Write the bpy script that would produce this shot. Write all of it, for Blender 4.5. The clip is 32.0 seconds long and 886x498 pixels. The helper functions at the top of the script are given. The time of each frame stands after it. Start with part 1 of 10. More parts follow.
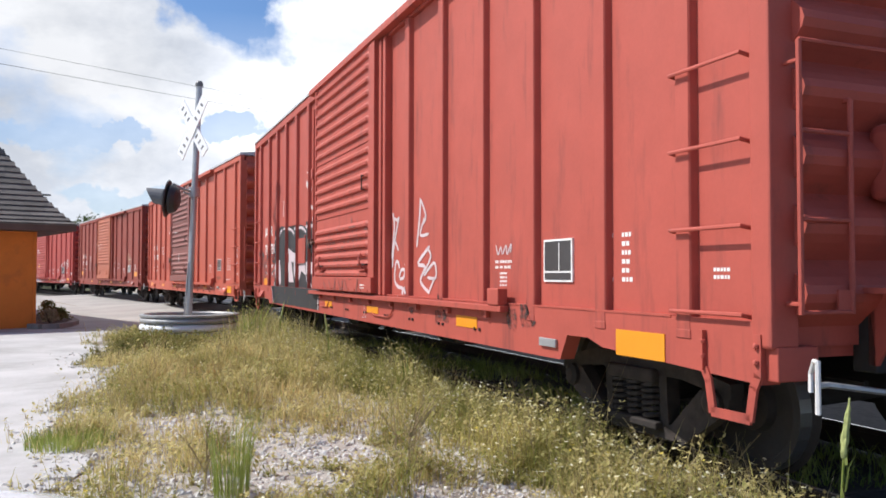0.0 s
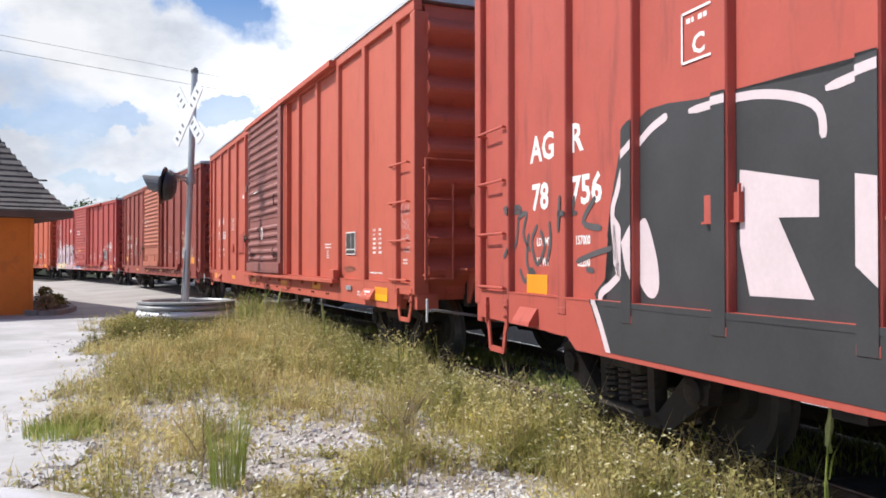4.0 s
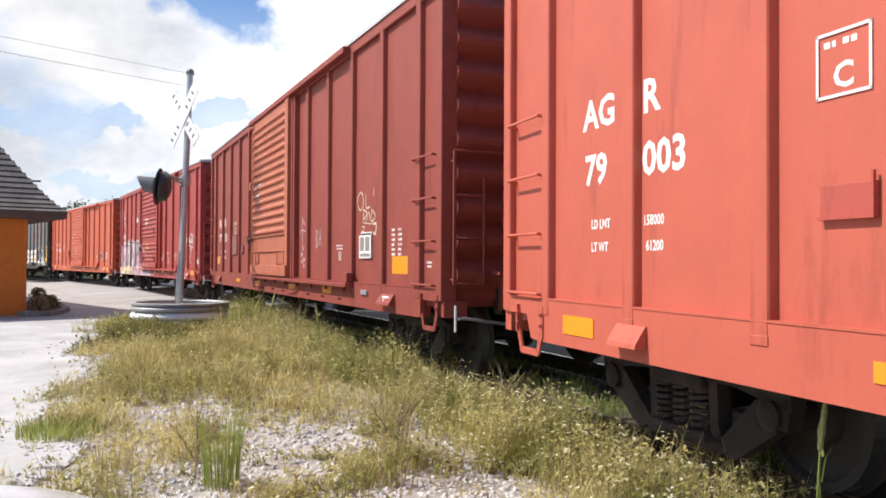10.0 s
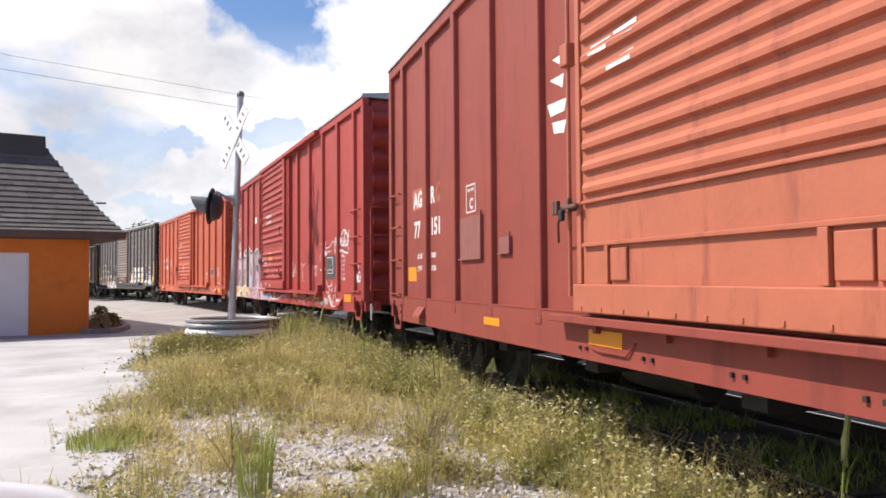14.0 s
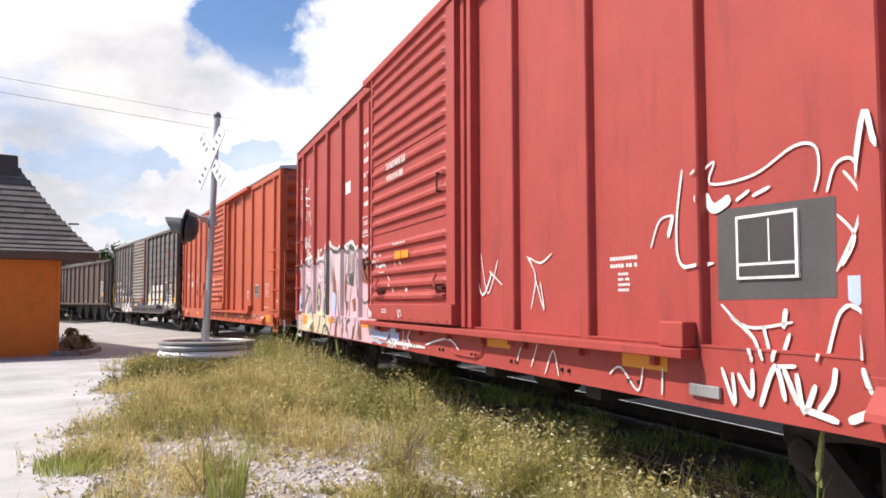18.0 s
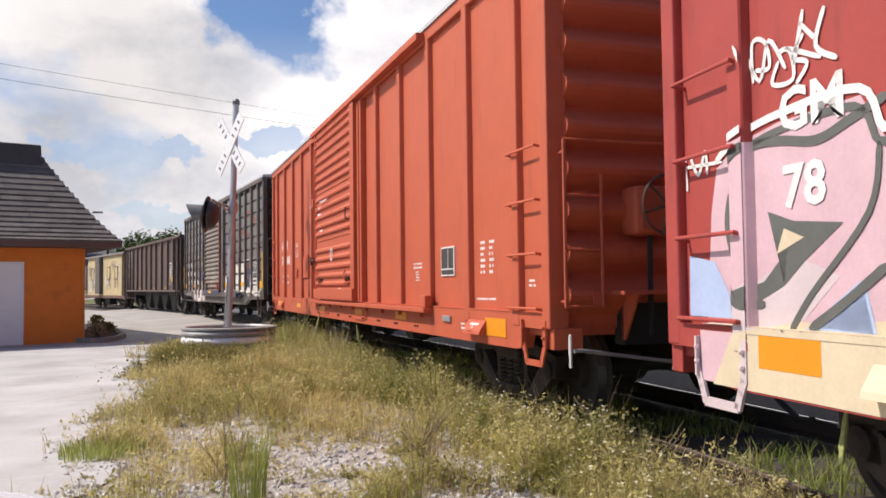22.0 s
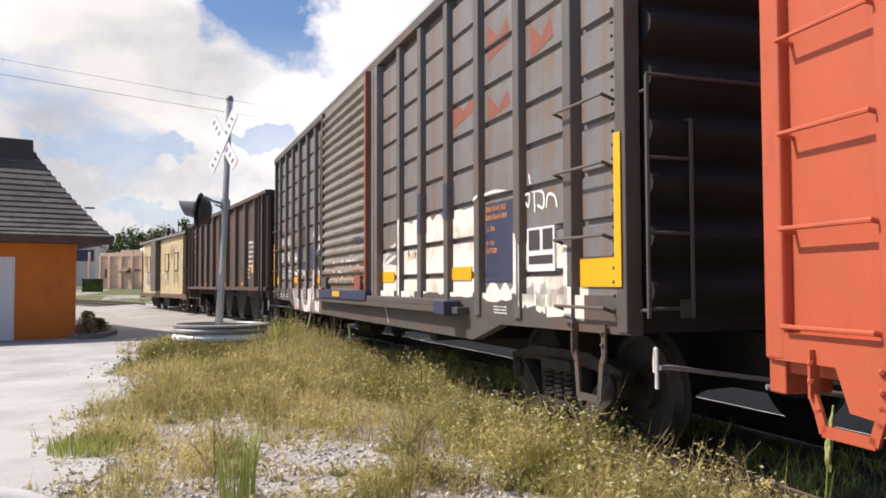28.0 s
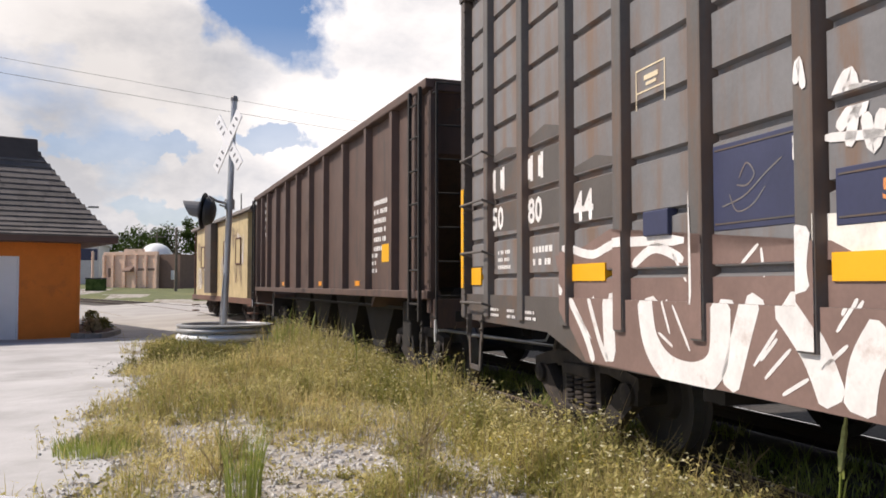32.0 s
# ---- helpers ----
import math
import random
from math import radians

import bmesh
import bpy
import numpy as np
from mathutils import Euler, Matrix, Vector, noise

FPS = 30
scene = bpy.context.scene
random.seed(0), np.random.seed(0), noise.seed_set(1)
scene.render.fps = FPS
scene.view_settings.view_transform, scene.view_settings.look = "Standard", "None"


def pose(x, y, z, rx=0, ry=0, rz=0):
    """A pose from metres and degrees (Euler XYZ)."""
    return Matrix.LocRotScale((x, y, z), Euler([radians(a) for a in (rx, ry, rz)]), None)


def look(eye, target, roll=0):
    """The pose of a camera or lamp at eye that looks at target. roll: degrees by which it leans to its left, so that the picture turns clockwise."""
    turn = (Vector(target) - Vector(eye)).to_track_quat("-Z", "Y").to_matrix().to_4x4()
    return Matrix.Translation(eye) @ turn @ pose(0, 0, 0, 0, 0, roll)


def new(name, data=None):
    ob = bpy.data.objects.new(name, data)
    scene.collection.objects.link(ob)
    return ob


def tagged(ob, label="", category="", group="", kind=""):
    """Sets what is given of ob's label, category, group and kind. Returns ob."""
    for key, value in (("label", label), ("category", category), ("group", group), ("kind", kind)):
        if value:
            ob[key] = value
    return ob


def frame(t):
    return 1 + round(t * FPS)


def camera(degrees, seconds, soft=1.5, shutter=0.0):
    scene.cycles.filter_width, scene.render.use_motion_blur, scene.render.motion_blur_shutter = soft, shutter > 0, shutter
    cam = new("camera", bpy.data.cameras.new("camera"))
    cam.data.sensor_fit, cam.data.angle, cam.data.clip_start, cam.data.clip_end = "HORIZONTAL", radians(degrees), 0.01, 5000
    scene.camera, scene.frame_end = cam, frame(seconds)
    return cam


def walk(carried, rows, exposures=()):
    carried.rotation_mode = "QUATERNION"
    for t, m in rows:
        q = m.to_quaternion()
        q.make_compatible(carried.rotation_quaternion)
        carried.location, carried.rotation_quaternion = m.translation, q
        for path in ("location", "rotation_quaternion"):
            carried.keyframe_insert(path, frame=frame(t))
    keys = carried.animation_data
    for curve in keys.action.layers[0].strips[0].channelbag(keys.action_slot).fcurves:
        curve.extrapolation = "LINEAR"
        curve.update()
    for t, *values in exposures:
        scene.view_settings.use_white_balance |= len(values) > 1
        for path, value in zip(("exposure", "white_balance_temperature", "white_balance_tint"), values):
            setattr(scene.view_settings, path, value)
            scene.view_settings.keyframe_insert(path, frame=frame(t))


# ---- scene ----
# The clip is filmed by hand beside a curved track: a freight train passes.
# World: z = 0 at the top of the rails, y along the track at the camera, x towards the track.
cam = camera(2 * math.degrees(math.atan(784 / 1449)), 32.0, soft=1.7)
PATH = [
    (0.0, -0.011, 0.054, 1.521, -18.42, 1.79, 0.08),
    (1.0, -0.010, 0.036, 1.536, -18.36, 1.43, 0.33),
    (2.0, 0.003, 0.027, 1.543, -18.42, 1.05, 0.16),
    (4.5, -0.003, -0.003, 1.560, -18.64, 0.68, -0.11),
    (5.0, -0.006, 0.004, 1.554, -18.61, 0.66, -0.26),
    (6.0, -0.000, 0.000, 1.547, -18.68, 0.85, -0.13),
    (7.0, -0.001, 0.020, 1.547, -18.77, 0.83, 0.11),
    (8.0, -0.013, 0.017, 1.540, -18.90, 0.94, -0.12),
    (9.0, -0.019, -0.027, 1.559, -18.92, 0.96, -0.07),
    (10.0, -0.007, -0.009, 1.553, -18.98, 0.93, 0.29),
    (11.0, 0.008, -0.036, 1.551, -18.10, 1.03, -0.50),
    (11.5, 0.059, -0.066, 1.542, -17.12, 1.06, -0.34),
    (12.0, 0.098, -0.095, 1.535, -16.27, 1.14, 0.23),
    (12.5, 0.117, -0.121, 1.529, -15.64, 1.36, -0.06),
    (13.0, 0.144, -0.124, 1.533, -15.21, 1.64, -0.12),
    (13.5, 0.149, -0.135, 1.536, -15.09, 1.82, -0.35),
    (15.5, 0.168, -0.128, 1.534, -15.07, 2.65, -0.54),
    (16.0, 0.167, -0.115, 1.537, -15.65, 2.92, -0.94),
    (16.5, 0.161, -0.121, 1.547, -16.49, 3.29, -0.56),
    (17.0, 0.153, -0.125, 1.547, -16.70, 3.53, -0.10),
    (18.0, 0.151, -0.126, 1.520, -16.73, 3.63, -0.16),
    (19.0, 0.183, -0.145, 1.560, -16.10, 3.20, -0.50),
    (20.0, 0.165, -0.131, 1.535, -15.87, 2.95, -0.82),
    (21.0, 0.177, -0.102, 1.519, -15.58, 2.65, -0.71),
    (21.5, 0.192, -0.106, 1.531, -15.37, 2.63, -0.12),
    (22.0, 0.181, -0.109, 1.521, -15.25, 2.53, -0.70),
    (23.0, 0.178, -0.104, 1.508, -15.10, 2.62, -0.23),
    (24.0, 0.168, -0.111, 1.526, -14.95, 2.50, -0.24),
    (25.0, 0.171, -0.119, 1.521, -14.81, 2.54, -0.41),
    (25.5, 0.163, -0.120, 1.521, -14.79, 2.46, -0.22),
    (27.5, 0.186, -0.113, 1.522, -15.65, 2.37, -0.48),
    (28.0, 0.190, -0.120, 1.519, -15.73, 2.47, -0.17),
    (29.0, 0.184, -0.123, 1.535, -15.79, 2.57, 0.32),
    (30.0, 0.182, -0.091, 1.517, -15.58, 2.67, 0.06),
    (31.0, 0.173, -0.085, 1.498, -15.48, 2.66, -0.06),
    (32.0, 0.167, -0.084, 1.537, -15.53, 2.46, 0.00),
]


def view(x, y, z, yaw, pitch, roll):
    a, p = radians(yaw), radians(pitch)
    way = Vector((-math.sin(a) * math.cos(p), math.cos(a) * math.cos(p), math.sin(p)))
    return look((x, y, z), Vector((x, y, z)) + way, roll)


walk(cam, [(r[0], view(*r[1:])) for r in PATH],
     exposures=[(0.0, 0.20, 6250, 11), (6.0, 0.26, 6250, 11), (9.0, 0.36, 6400, 11), (12.0, 0.28, 6550, 13), (16.0, 0.33, 6650, 14), (17.5, 0.35, 6650, 14), (19.0, 0.18, 6700, 15), (21.0, 0.00, 6650, 15), (22.5, 0.08, 6800, 15), (25.0, 0.10, 6850, 15), (28.0, 0.15, 6850, 15), (30.0, 0.03, 6900, 15), (32.0, 0.00, 6900, 15)])

# ---- light ----
SUN = Vector((-1.0, 0.32, 1.2)).normalized()
world = bpy.data.worlds.new("world")
scene.world = world
world.use_nodes = True


def nodes_of(tree):
    tree.nodes.clear()

    def add(kind, **kw):
        n = tree.nodes.new(kind)
        for k, v in kw.items():
            if k in n.inputs:
                n.inputs[k].default_value = v
        return n
    return add, tree.links.new


def build_sky():
    add, link = nodes_of(world.node_tree)
    coord = add("ShaderNodeTexCoord")
    sky = add("ShaderNodeTexSky")
    sky.sky_type, sky.sun_disc = "NISHITA", False
    sky.sun_elevation = math.asin(SUN.z)
    sky.sun_rotation = math.atan2(SUN.x, SUN.y)
    sky.dust_density, sky.ozone_density = 0.6, 2.2
    sep = add("ShaderNodeSeparateXYZ")
    link(coord.outputs["Generated"], sep.inputs[0])
    # heaped clouds: taken from the direction itself, a little flattened
    puff = add("ShaderNodeMapping")
    puff.inputs["Location"].default_value = CLOUD_SHIFT
    puff.inputs["Scale"].default_value = (1.0, 1.0, 1.7)
    link(coord.outputs["Generated"], puff.inputs["Vector"])
    big = add("ShaderNodeTexNoise", Scale=2.1, Detail=11.0, Roughness=0.55)
    link(puff.outputs[0], big.inputs["Vector"])
    # a bank of cloud stands ahead; overhead and behind the sky opens
    lean = add("ShaderNodeMath")
    lean.operation = "MULTIPLY_ADD"
    lean.inputs[1].default_value = 0.36
    link(sep.outputs["Y"], lean.inputs[0])
    link(big.outputs["Fac"], lean.inputs[2])
    mask = add("ShaderNodeMapRange")
    for k, v in (("From Min", 0.54), ("From Max", 0.67)):
        mask.inputs[k].default_value = v
    value = lean.outputs[0]
    # the edges of the gaps are ragged like the heaped clouds
    fray = add("ShaderNodeTexNoise", Scale=9.0, Detail=7.0, Roughness=0.55)
    link(coord.outputs["Generated"], fray.inputs["Vector"])
    ragged = add("ShaderNodeVectorMath")
    ragged.operation = "MULTIPLY_ADD"
    ragged.inputs[1].default_value = (0.22, 0.22, 0.16)
    link(fray.outputs["Color"], ragged.inputs[0])
    link(coord.outputs["Generated"], ragged.inputs[2])
    for at, size, depth in BLUE_GAPS:
        low = at[2] < 0.25
        near = add("ShaderNodeMapping")
        wide, high = (0.7, 3.6) if low else (1.0, 0.8)
        near.inputs["Location"].default_value = (-at[0] * wide, -at[1], -at[2] * high)
        near.inputs["Scale"].default_value = (wide, 1.0, high)
        link(ragged.outputs[0], near.inputs["Vector"])
        away = add("ShaderNodeVectorMath")
        away.operation = "LENGTH"
        link(near.outputs[0], away.inputs[0])
        dip = add("ShaderNodeMapRange")
        dip.interpolation_type = "SMOOTHSTEP"
        for k, v in (("From Min", 0.0), ("From Max", size), ("To Min", -depth), ("To Max", 0.0)):
            dip.inputs[k].default_value = v
        link(away.outputs["Value"], dip.inputs["Value"])
        total = add("ShaderNodeMath")
        total.operation = "ADD"
        link(value, total.inputs[0])
        link(dip.outputs[0], total.inputs[1])
        value = total.outputs[0]
    link(value, mask.inputs["Value"])
    # thin haze whitens the air towards the horizon
    haze = add("ShaderNodeMapRange")
    for k, v in (("From Min", 0.13), ("From Max", 0.30), ("To Min", 0.55), ("To Max", 0.0)):
        haze.inputs[k].default_value = v
    link(sep.outputs["Z"], haze.inputs["Value"])
    veil = add("ShaderNodeMath")
    veil.operation = "MAXIMUM"
    link(mask.outputs[0], veil.inputs[0])
    link(haze.outputs[0], veil.inputs[1])
    body = add("ShaderNodeTexNoise", Scale=2.6, Detail=7.0, Roughness=0.6)
    link(puff.outputs[0], body.inputs["Vector"])
    shade = add("ShaderNodeValToRGB")
    shade.color_ramp.elements[0].position, shade.color_ramp.elements[0].color = 0.38, (0.62, 0.65, 0.70, 1)
    shade.color_ramp.elements[1].position, shade.color_ramp.elements[1].color = 0.54, (1.0, 1.0, 1.0, 1)
    link(body.outputs["Fac"], shade.inputs["Fac"])
    # the clear air is a deep blue; one bank of cloud is grey underneath
    deep = add("ShaderNodeVectorMath")
    deep.operation = "MULTIPLY"
    deep.inputs[1].default_value = (0.80, 0.95, 1.12)
    link(sky.outputs[0], deep.inputs[0])
    bank = add("ShaderNodeVectorMath")
    bank.operation = "DISTANCE"
    bank.inputs[1].default_value = (-0.01, 1.07, 0.31)
    link(ragged.outputs[0], bank.inputs[0])
    under = add("ShaderNodeMapRange")
    under.interpolation_type = "SMOOTHSTEP"
    for k, v in (("From Min", 0.03), ("From Max", 0.26), ("To Min", 0.70), ("To Max", 1.0)):
        under.inputs[k].default_value = v
    link(bank.outputs["Value"], under.inputs["Value"])
    tone = add("ShaderNodeVectorMath")
    tone.operation = "SCALE"
    link(shade.outputs[0], tone.inputs[0])
    link(under.outputs[0], tone.inputs["Scale"])
    blue = add("ShaderNodeBackground", Strength=0.11)
    link(deep.outputs[0], blue.inputs["Color"])
    white = add("ShaderNodeBackground", Strength=1.14)
    link(tone.outputs[0], white.inputs["Color"])
    mix = add("ShaderNodeMixShader")
    link(veil.outputs[0], mix.inputs[0])
    link(blue.outputs[0], mix.inputs[1])
    link(white.outputs[0], mix.inputs[2])
    out = add("ShaderNodeOutputWorld")
    link(mix.outputs[0], out.inputs["Surface"])


CLOUD_SHIFT = (3.3, 1.7, 0.0)
# where blue shows between the clouds: direction, spread, depth
BLUE_GAPS = (((0.168, 1.053, 0.425), 0.12, 0.5), ((-0.035, 1.089, 0.226), 0.062, 0.40), ((0.06, 1.097, 0.230), 0.05, 0.36),
             ((0.195, 1.093, 0.248), 0.07, 0.40), ((0.05, 1.105, 0.165), 0.07, 0.3))
build_sky()
sun_data = bpy.data.lights.new("sun", "SUN")
sun_data.energy, sun_data.angle, sun_data.color = 4.95, radians(0.6), (1.0, 0.95, 0.87)
sun = new("sun", sun_data)
sun.matrix_world = look(SUN * 60, (0, 0, 0))

# ---- materials ----


def material(name, color, rough=0.7, metal=0.0, vary=0.25, scale=3.0, fine=40.0, bump=0.15, dirt=None, dirt_amount=0.4,
             streak=False, random_tint=0.0, spec=0.5, dirt_scale=1.2, dirt_edge=0.16):
    """Paint, metal, stone: two scales of variation, a bump and an optional second colour in patches."""
    m = bpy.data.materials.new(name)
    m.use_nodes = True
    add, link = nodes_of(m.node_tree)
    geo = add("ShaderNodeTexCoord")
    at = geo.outputs["Object"]
    a = add("ShaderNodeTexNoise", Scale=scale, Detail=5.0, Roughness=0.6)
    b = add("ShaderNodeTexNoise", Scale=fine, Detail=3.0)
    link(at, a.inputs["Vector"])
    link(at, b.inputs["Vector"])
    mixf = add("ShaderNodeMath")
    mixf.operation = "MULTIPLY_ADD"
    mixf.inputs[1].default_value = 0.35
    link(b.outputs["Fac"], mixf.inputs[0])
    link(a.outputs["Fac"], mixf.inputs[2])
    ramp = add("ShaderNodeMapRange")
    for k, v in (("From Min", 0.42), ("From Max", 0.92), ("To Min", 1 - vary), ("To Max", 1 + vary * 0.7)):
        ramp.inputs[k].default_value = v
    link(mixf.outputs[0], ramp.inputs["Value"])
    tone = add("ShaderNodeVectorMath")
    tone.operation = "SCALE"
    tone.inputs[0].default_value = color
    link(ramp.outputs[0], tone.inputs["Scale"])
    col = tone.outputs[0]
    if random_tint:
        info = add("ShaderNodeObjectInfo")
        rr = add("ShaderNodeMapRange")
        rr.inputs["To Min"].default_value, rr.inputs["To Max"].default_value = 1 - random_tint, 1 + random_tint
        link(info.outputs["Random"], rr.inputs["Value"])
        t2 = add("ShaderNodeVectorMath")
        t2.operation = "SCALE"
        link(col, t2.inputs[0])
        link(rr.outputs[0], t2.inputs["Scale"])
        col = t2.outputs[0]
    if dirt:
        mp = add("ShaderNodeMapping")
        mp.inputs["Scale"].default_value = (1.0, 1.0, 0.18) if streak else (1, 1, 1)
        link(at, mp.inputs["Vector"])
        d = add("ShaderNodeTexNoise", Scale=dirt_scale * (4.0 if streak else 1.0), Detail=8.0, Roughness=0.68)
        link(mp.outputs[0], d.inputs["Vector"])
        dr = add("ShaderNodeMapRange")
        for k, v in (("From Min", 0.62 - dirt_amount * 0.3), ("From Max", 0.62 - dirt_amount * 0.3 + dirt_edge), ("To Max", 0.85)):
            dr.inputs[k].default_value = v
        link(d.outputs["Fac"], dr.inputs["Value"])
        mx = add("ShaderNodeMix")
        mx.data_type = "RGBA"
        link(dr.outputs[0], mx.inputs["Factor"])
        for s in mx.inputs:
            if s.type == "RGBA" and s.name == "A":
                link(col, s)
            if s.type == "RGBA" and s.name == "B":
                s.default_value = (*dirt, 1)
        col = [o for o in mx.outputs if o.type == "RGBA"][0]
    bs = add("ShaderNodeBsdfPrincipled", Roughness=rough, Metallic=metal)
    bs.inputs["Specular IOR Level"].default_value = spec
    link(col, bs.inputs["Base Color"])
    if bump:
        bp = add("ShaderNodeBump", Strength=bump, Distance=0.02)
        link(mixf.outputs[0], bp.inputs["Height"])
        link(bp.outputs[0], bs.inputs["Normal"])
    out = add("ShaderNodeOutputMaterial")
    link(bs.outputs[0], out.inputs["Surface"])
    return m


RED = material("red_paint", (0.385, 0.076, 0.054), 0.62, spec=0.35, dirt=(0.20, 0.05, 0.04), dirt_amount=0.25, streak=True, vary=0.10, bump=0.06)
ORANGE_RED = material("orange_red_paint", (0.45, 0.100, 0.063), 0.6, spec=0.35, dirt=(0.28, 0.06, 0.04), dirt_amount=0.2, streak=True, vary=0.08, bump=0.06)
MAROON = material("maroon_paint", (0.250, 0.052, 0.036), 0.62, spec=0.35, dirt=(0.17, 0.036, 0.03), dirt_amount=0.3, streak=True, vary=0.12, bump=0.06)
CRIMSON = material("crimson_paint", (0.355, 0.055, 0.045), 0.6, spec=0.35, dirt=(0.22, 0.04, 0.035), dirt_amount=0.25, streak=True, vary=0.12, bump=0.06)
ORANGE = material("orange_paint", (0.465, 0.098, 0.047), 0.6, spec=0.35, dirt=(0.33, 0.075, 0.045), dirt_amount=0.2, streak=True, vary=0.08, bump=0.06)
DOOR_BROWN = material("brown_door_paint", (0.24, 0.085, 0.072), 0.6, dirt=(0.16, 0.06, 0.05), dirt_amount=0.3, streak=True, vary=0.15, bump=0.06)
DOOR_RUST = material("rust_orange_door_paint", (0.40, 0.115, 0.06), 0.6, dirt=(0.2, 0.05, 0.035), dirt_amount=0.25, streak=True, vary=0.12, bump=0.14)
GREY_CAR = material("weathered_grey_paint", (0.165, 0.162, 0.165), 0.55, dirt=(0.17, 0.105, 0.07), dirt_amount=0.55, streak=True, vary=0.2, bump=0.08, dirt_scale=0.8)
GREY_DARK = material("dark_grey_steel", (0.085, 0.074, 0.068), 0.6, dirt=(0.13, 0.078, 0.052), dirt_amount=0.4, vary=0.2, bump=0.08)
GREY_DOOR = material("rusty_grey_door", (0.20, 0.18, 0.155), 0.65, dirt=(0.17, 0.10, 0.065), dirt_amount=0.45, streak=True, vary=0.25, bump=0.08, dirt_scale=0.7)
HOPPER = material("brown_hopper_paint", (0.095, 0.058, 0.046), 0.65, dirt=(0.05, 0.038, 0.035), dirt_amount=0.4, streak=True, vary=0.2, bump=0.06)
TAN = material("faded_tan_paint", (0.50, 0.40, 0.22), 0.65, dirt=(0.28, 0.22, 0.13), dirt_amount=0.3, streak=True, vary=0.2, bump=0.14)
CABOOSE_BROWN = material("caboose_brown", (0.13, 0.06, 0.04), 0.65, dirt=(0.07, 0.04, 0.03), dirt_amount=0.4, vary=0.2)
UNDER = material("grimy_black_steel", (0.016, 0.014, 0.013), 0.8, dirt=(0.03, 0.024, 0.02), dirt_amount=0.4, vary=0.35, bump=0.3)
TRUCK = material("dusty_truck_steel", (0.030, 0.024, 0.021), 0.85, dirt=(0.062, 0.047, 0.04), dirt_amount=0.5, vary=0.35, bump=0.3, dirt_scale=3.0)
WHEEL = material("wheel_steel", (0.03, 0.026, 0.024), 0.75, metal=0.0, vary=0.3, bump=0.1)
TREAD = material("polished_wheel_tread", (0.22, 0.22, 0.225), 0.4, metal=0.8, vary=0.1, bump=0.03)
RAIL = material("rusty_rail", (0.05, 0.034, 0.027), 0.7, metal=0.2, vary=0.35, bump=0.2)
WHITE = material("white_stencil_paint", (0.72, 0.70, 0.68), 0.6, vary=0.15, scale=8, bump=0.0, dirt=(0.5, 0.42, 0.38), dirt_amount=0.2, dirt_scale=6)
PINK_WHITE = material("pinkish_white_spray", (0.58, 0.48, 0.49), 0.6, vary=0.12, bump=0.0)
LILAC = material("pale_pink_spray", (0.60, 0.40, 0.44), 0.6, vary=0.15, bump=0.0)


def smear(name, color):
    """A thin uneven film: solid in its middle, broken up by noise."""
    m = bpy.data.materials.new(name)
    m.use_nodes = True
    add, link = nodes_of(m.node_tree)
    at = add("ShaderNodeTexCoord").outputs["Object"]
    n = add("ShaderNodeTexNoise", Scale=16.0, Detail=6.0, Roughness=0.7)
    link(at, n.inputs["Vector"])
    cover = add("ShaderNodeMapRange")
    for key, v in (("From Min", 0.40), ("From Max", 0.62), ("To Min", 0.0), ("To Max", 0.85)):
        cover.inputs[key].default_value = v
    link(n.outputs["Fac"], cover.inputs["Value"])
    film = add("ShaderNodeBsdfPrincipled", Roughness=0.7)
    film.inputs["Base Color"].default_value = (*color, 1)
    clear = add("ShaderNodeBsdfTransparent")
    mix = add("ShaderNodeMixShader")
    link(cover.outputs[0], mix.inputs[0])
    link(clear.outputs[0], mix.inputs[1])
    link(film.outputs[0], mix.inputs[2])
    out = add("ShaderNodeOutputMaterial")
    link(mix.outputs[0], out.inputs["Surface"])
    return m


GREASE = smear("dark_grease_film", (0.05, 0.035, 0.033))
RUST_FILM = smear("rust_film", (0.33, 0.13, 0.04))
GHOST = material("faded_grey_spray", (0.20, 0.085, 0.07), 0.6, vary=0.3, bump=0.0, dirt=(0.33, 0.08, 0.06), dirt_amount=0.6, dirt_scale=5)
CREAM = material("cream_spray", (0.62, 0.52, 0.36), 0.6, vary=0.15, bump=0.0)
BLACK_SPRAY = material("black_spray", (0.03, 0.03, 0.032), 0.6, vary=0.3, bump=0.0)
DARK_PATCH = material("dark_grey_spray", (0.075, 0.068, 0.07), 0.6, vary=0.25, bump=0.0)
GREEN_GREY = material("grey_green_spray", (0.105, 0.11, 0.10), 0.6, vary=0.25, bump=0.0)
BLUE_SPRAY = material("pale_blue_spray", (0.40, 0.50, 0.70), 0.6, vary=0.15, bump=0.0)
NAVY = material("navy_patch_paint", (0.032, 0.038, 0.085), 0.55, vary=0.2, bump=0.02)
RUST_SPRAY = material("red_brown_spray", (0.24, 0.075, 0.045), 0.6, vary=0.2, bump=0.0)
BROWN_SPRAY = material("brown_grey_spray", (0.20, 0.13, 0.11), 0.6, vary=0.2, bump=0.0)
YELLOW = material("yellow_reflective_tape", (0.72, 0.27, 0.012), 0.4, vary=0.06, bump=0.0)
LEMON = material("bright_yellow_tape", (0.80, 0.40, 0.012), 0.4, vary=0.06, bump=0.0)
PLACARD = material("dark_placard", (0.05, 0.045, 0.045), 0.5, vary=0.2, bump=0.0)
ORANGE_TEXT = material("orange_stencil", (0.65, 0.25, 0.08), 0.6, vary=0.1, bump=0.0)
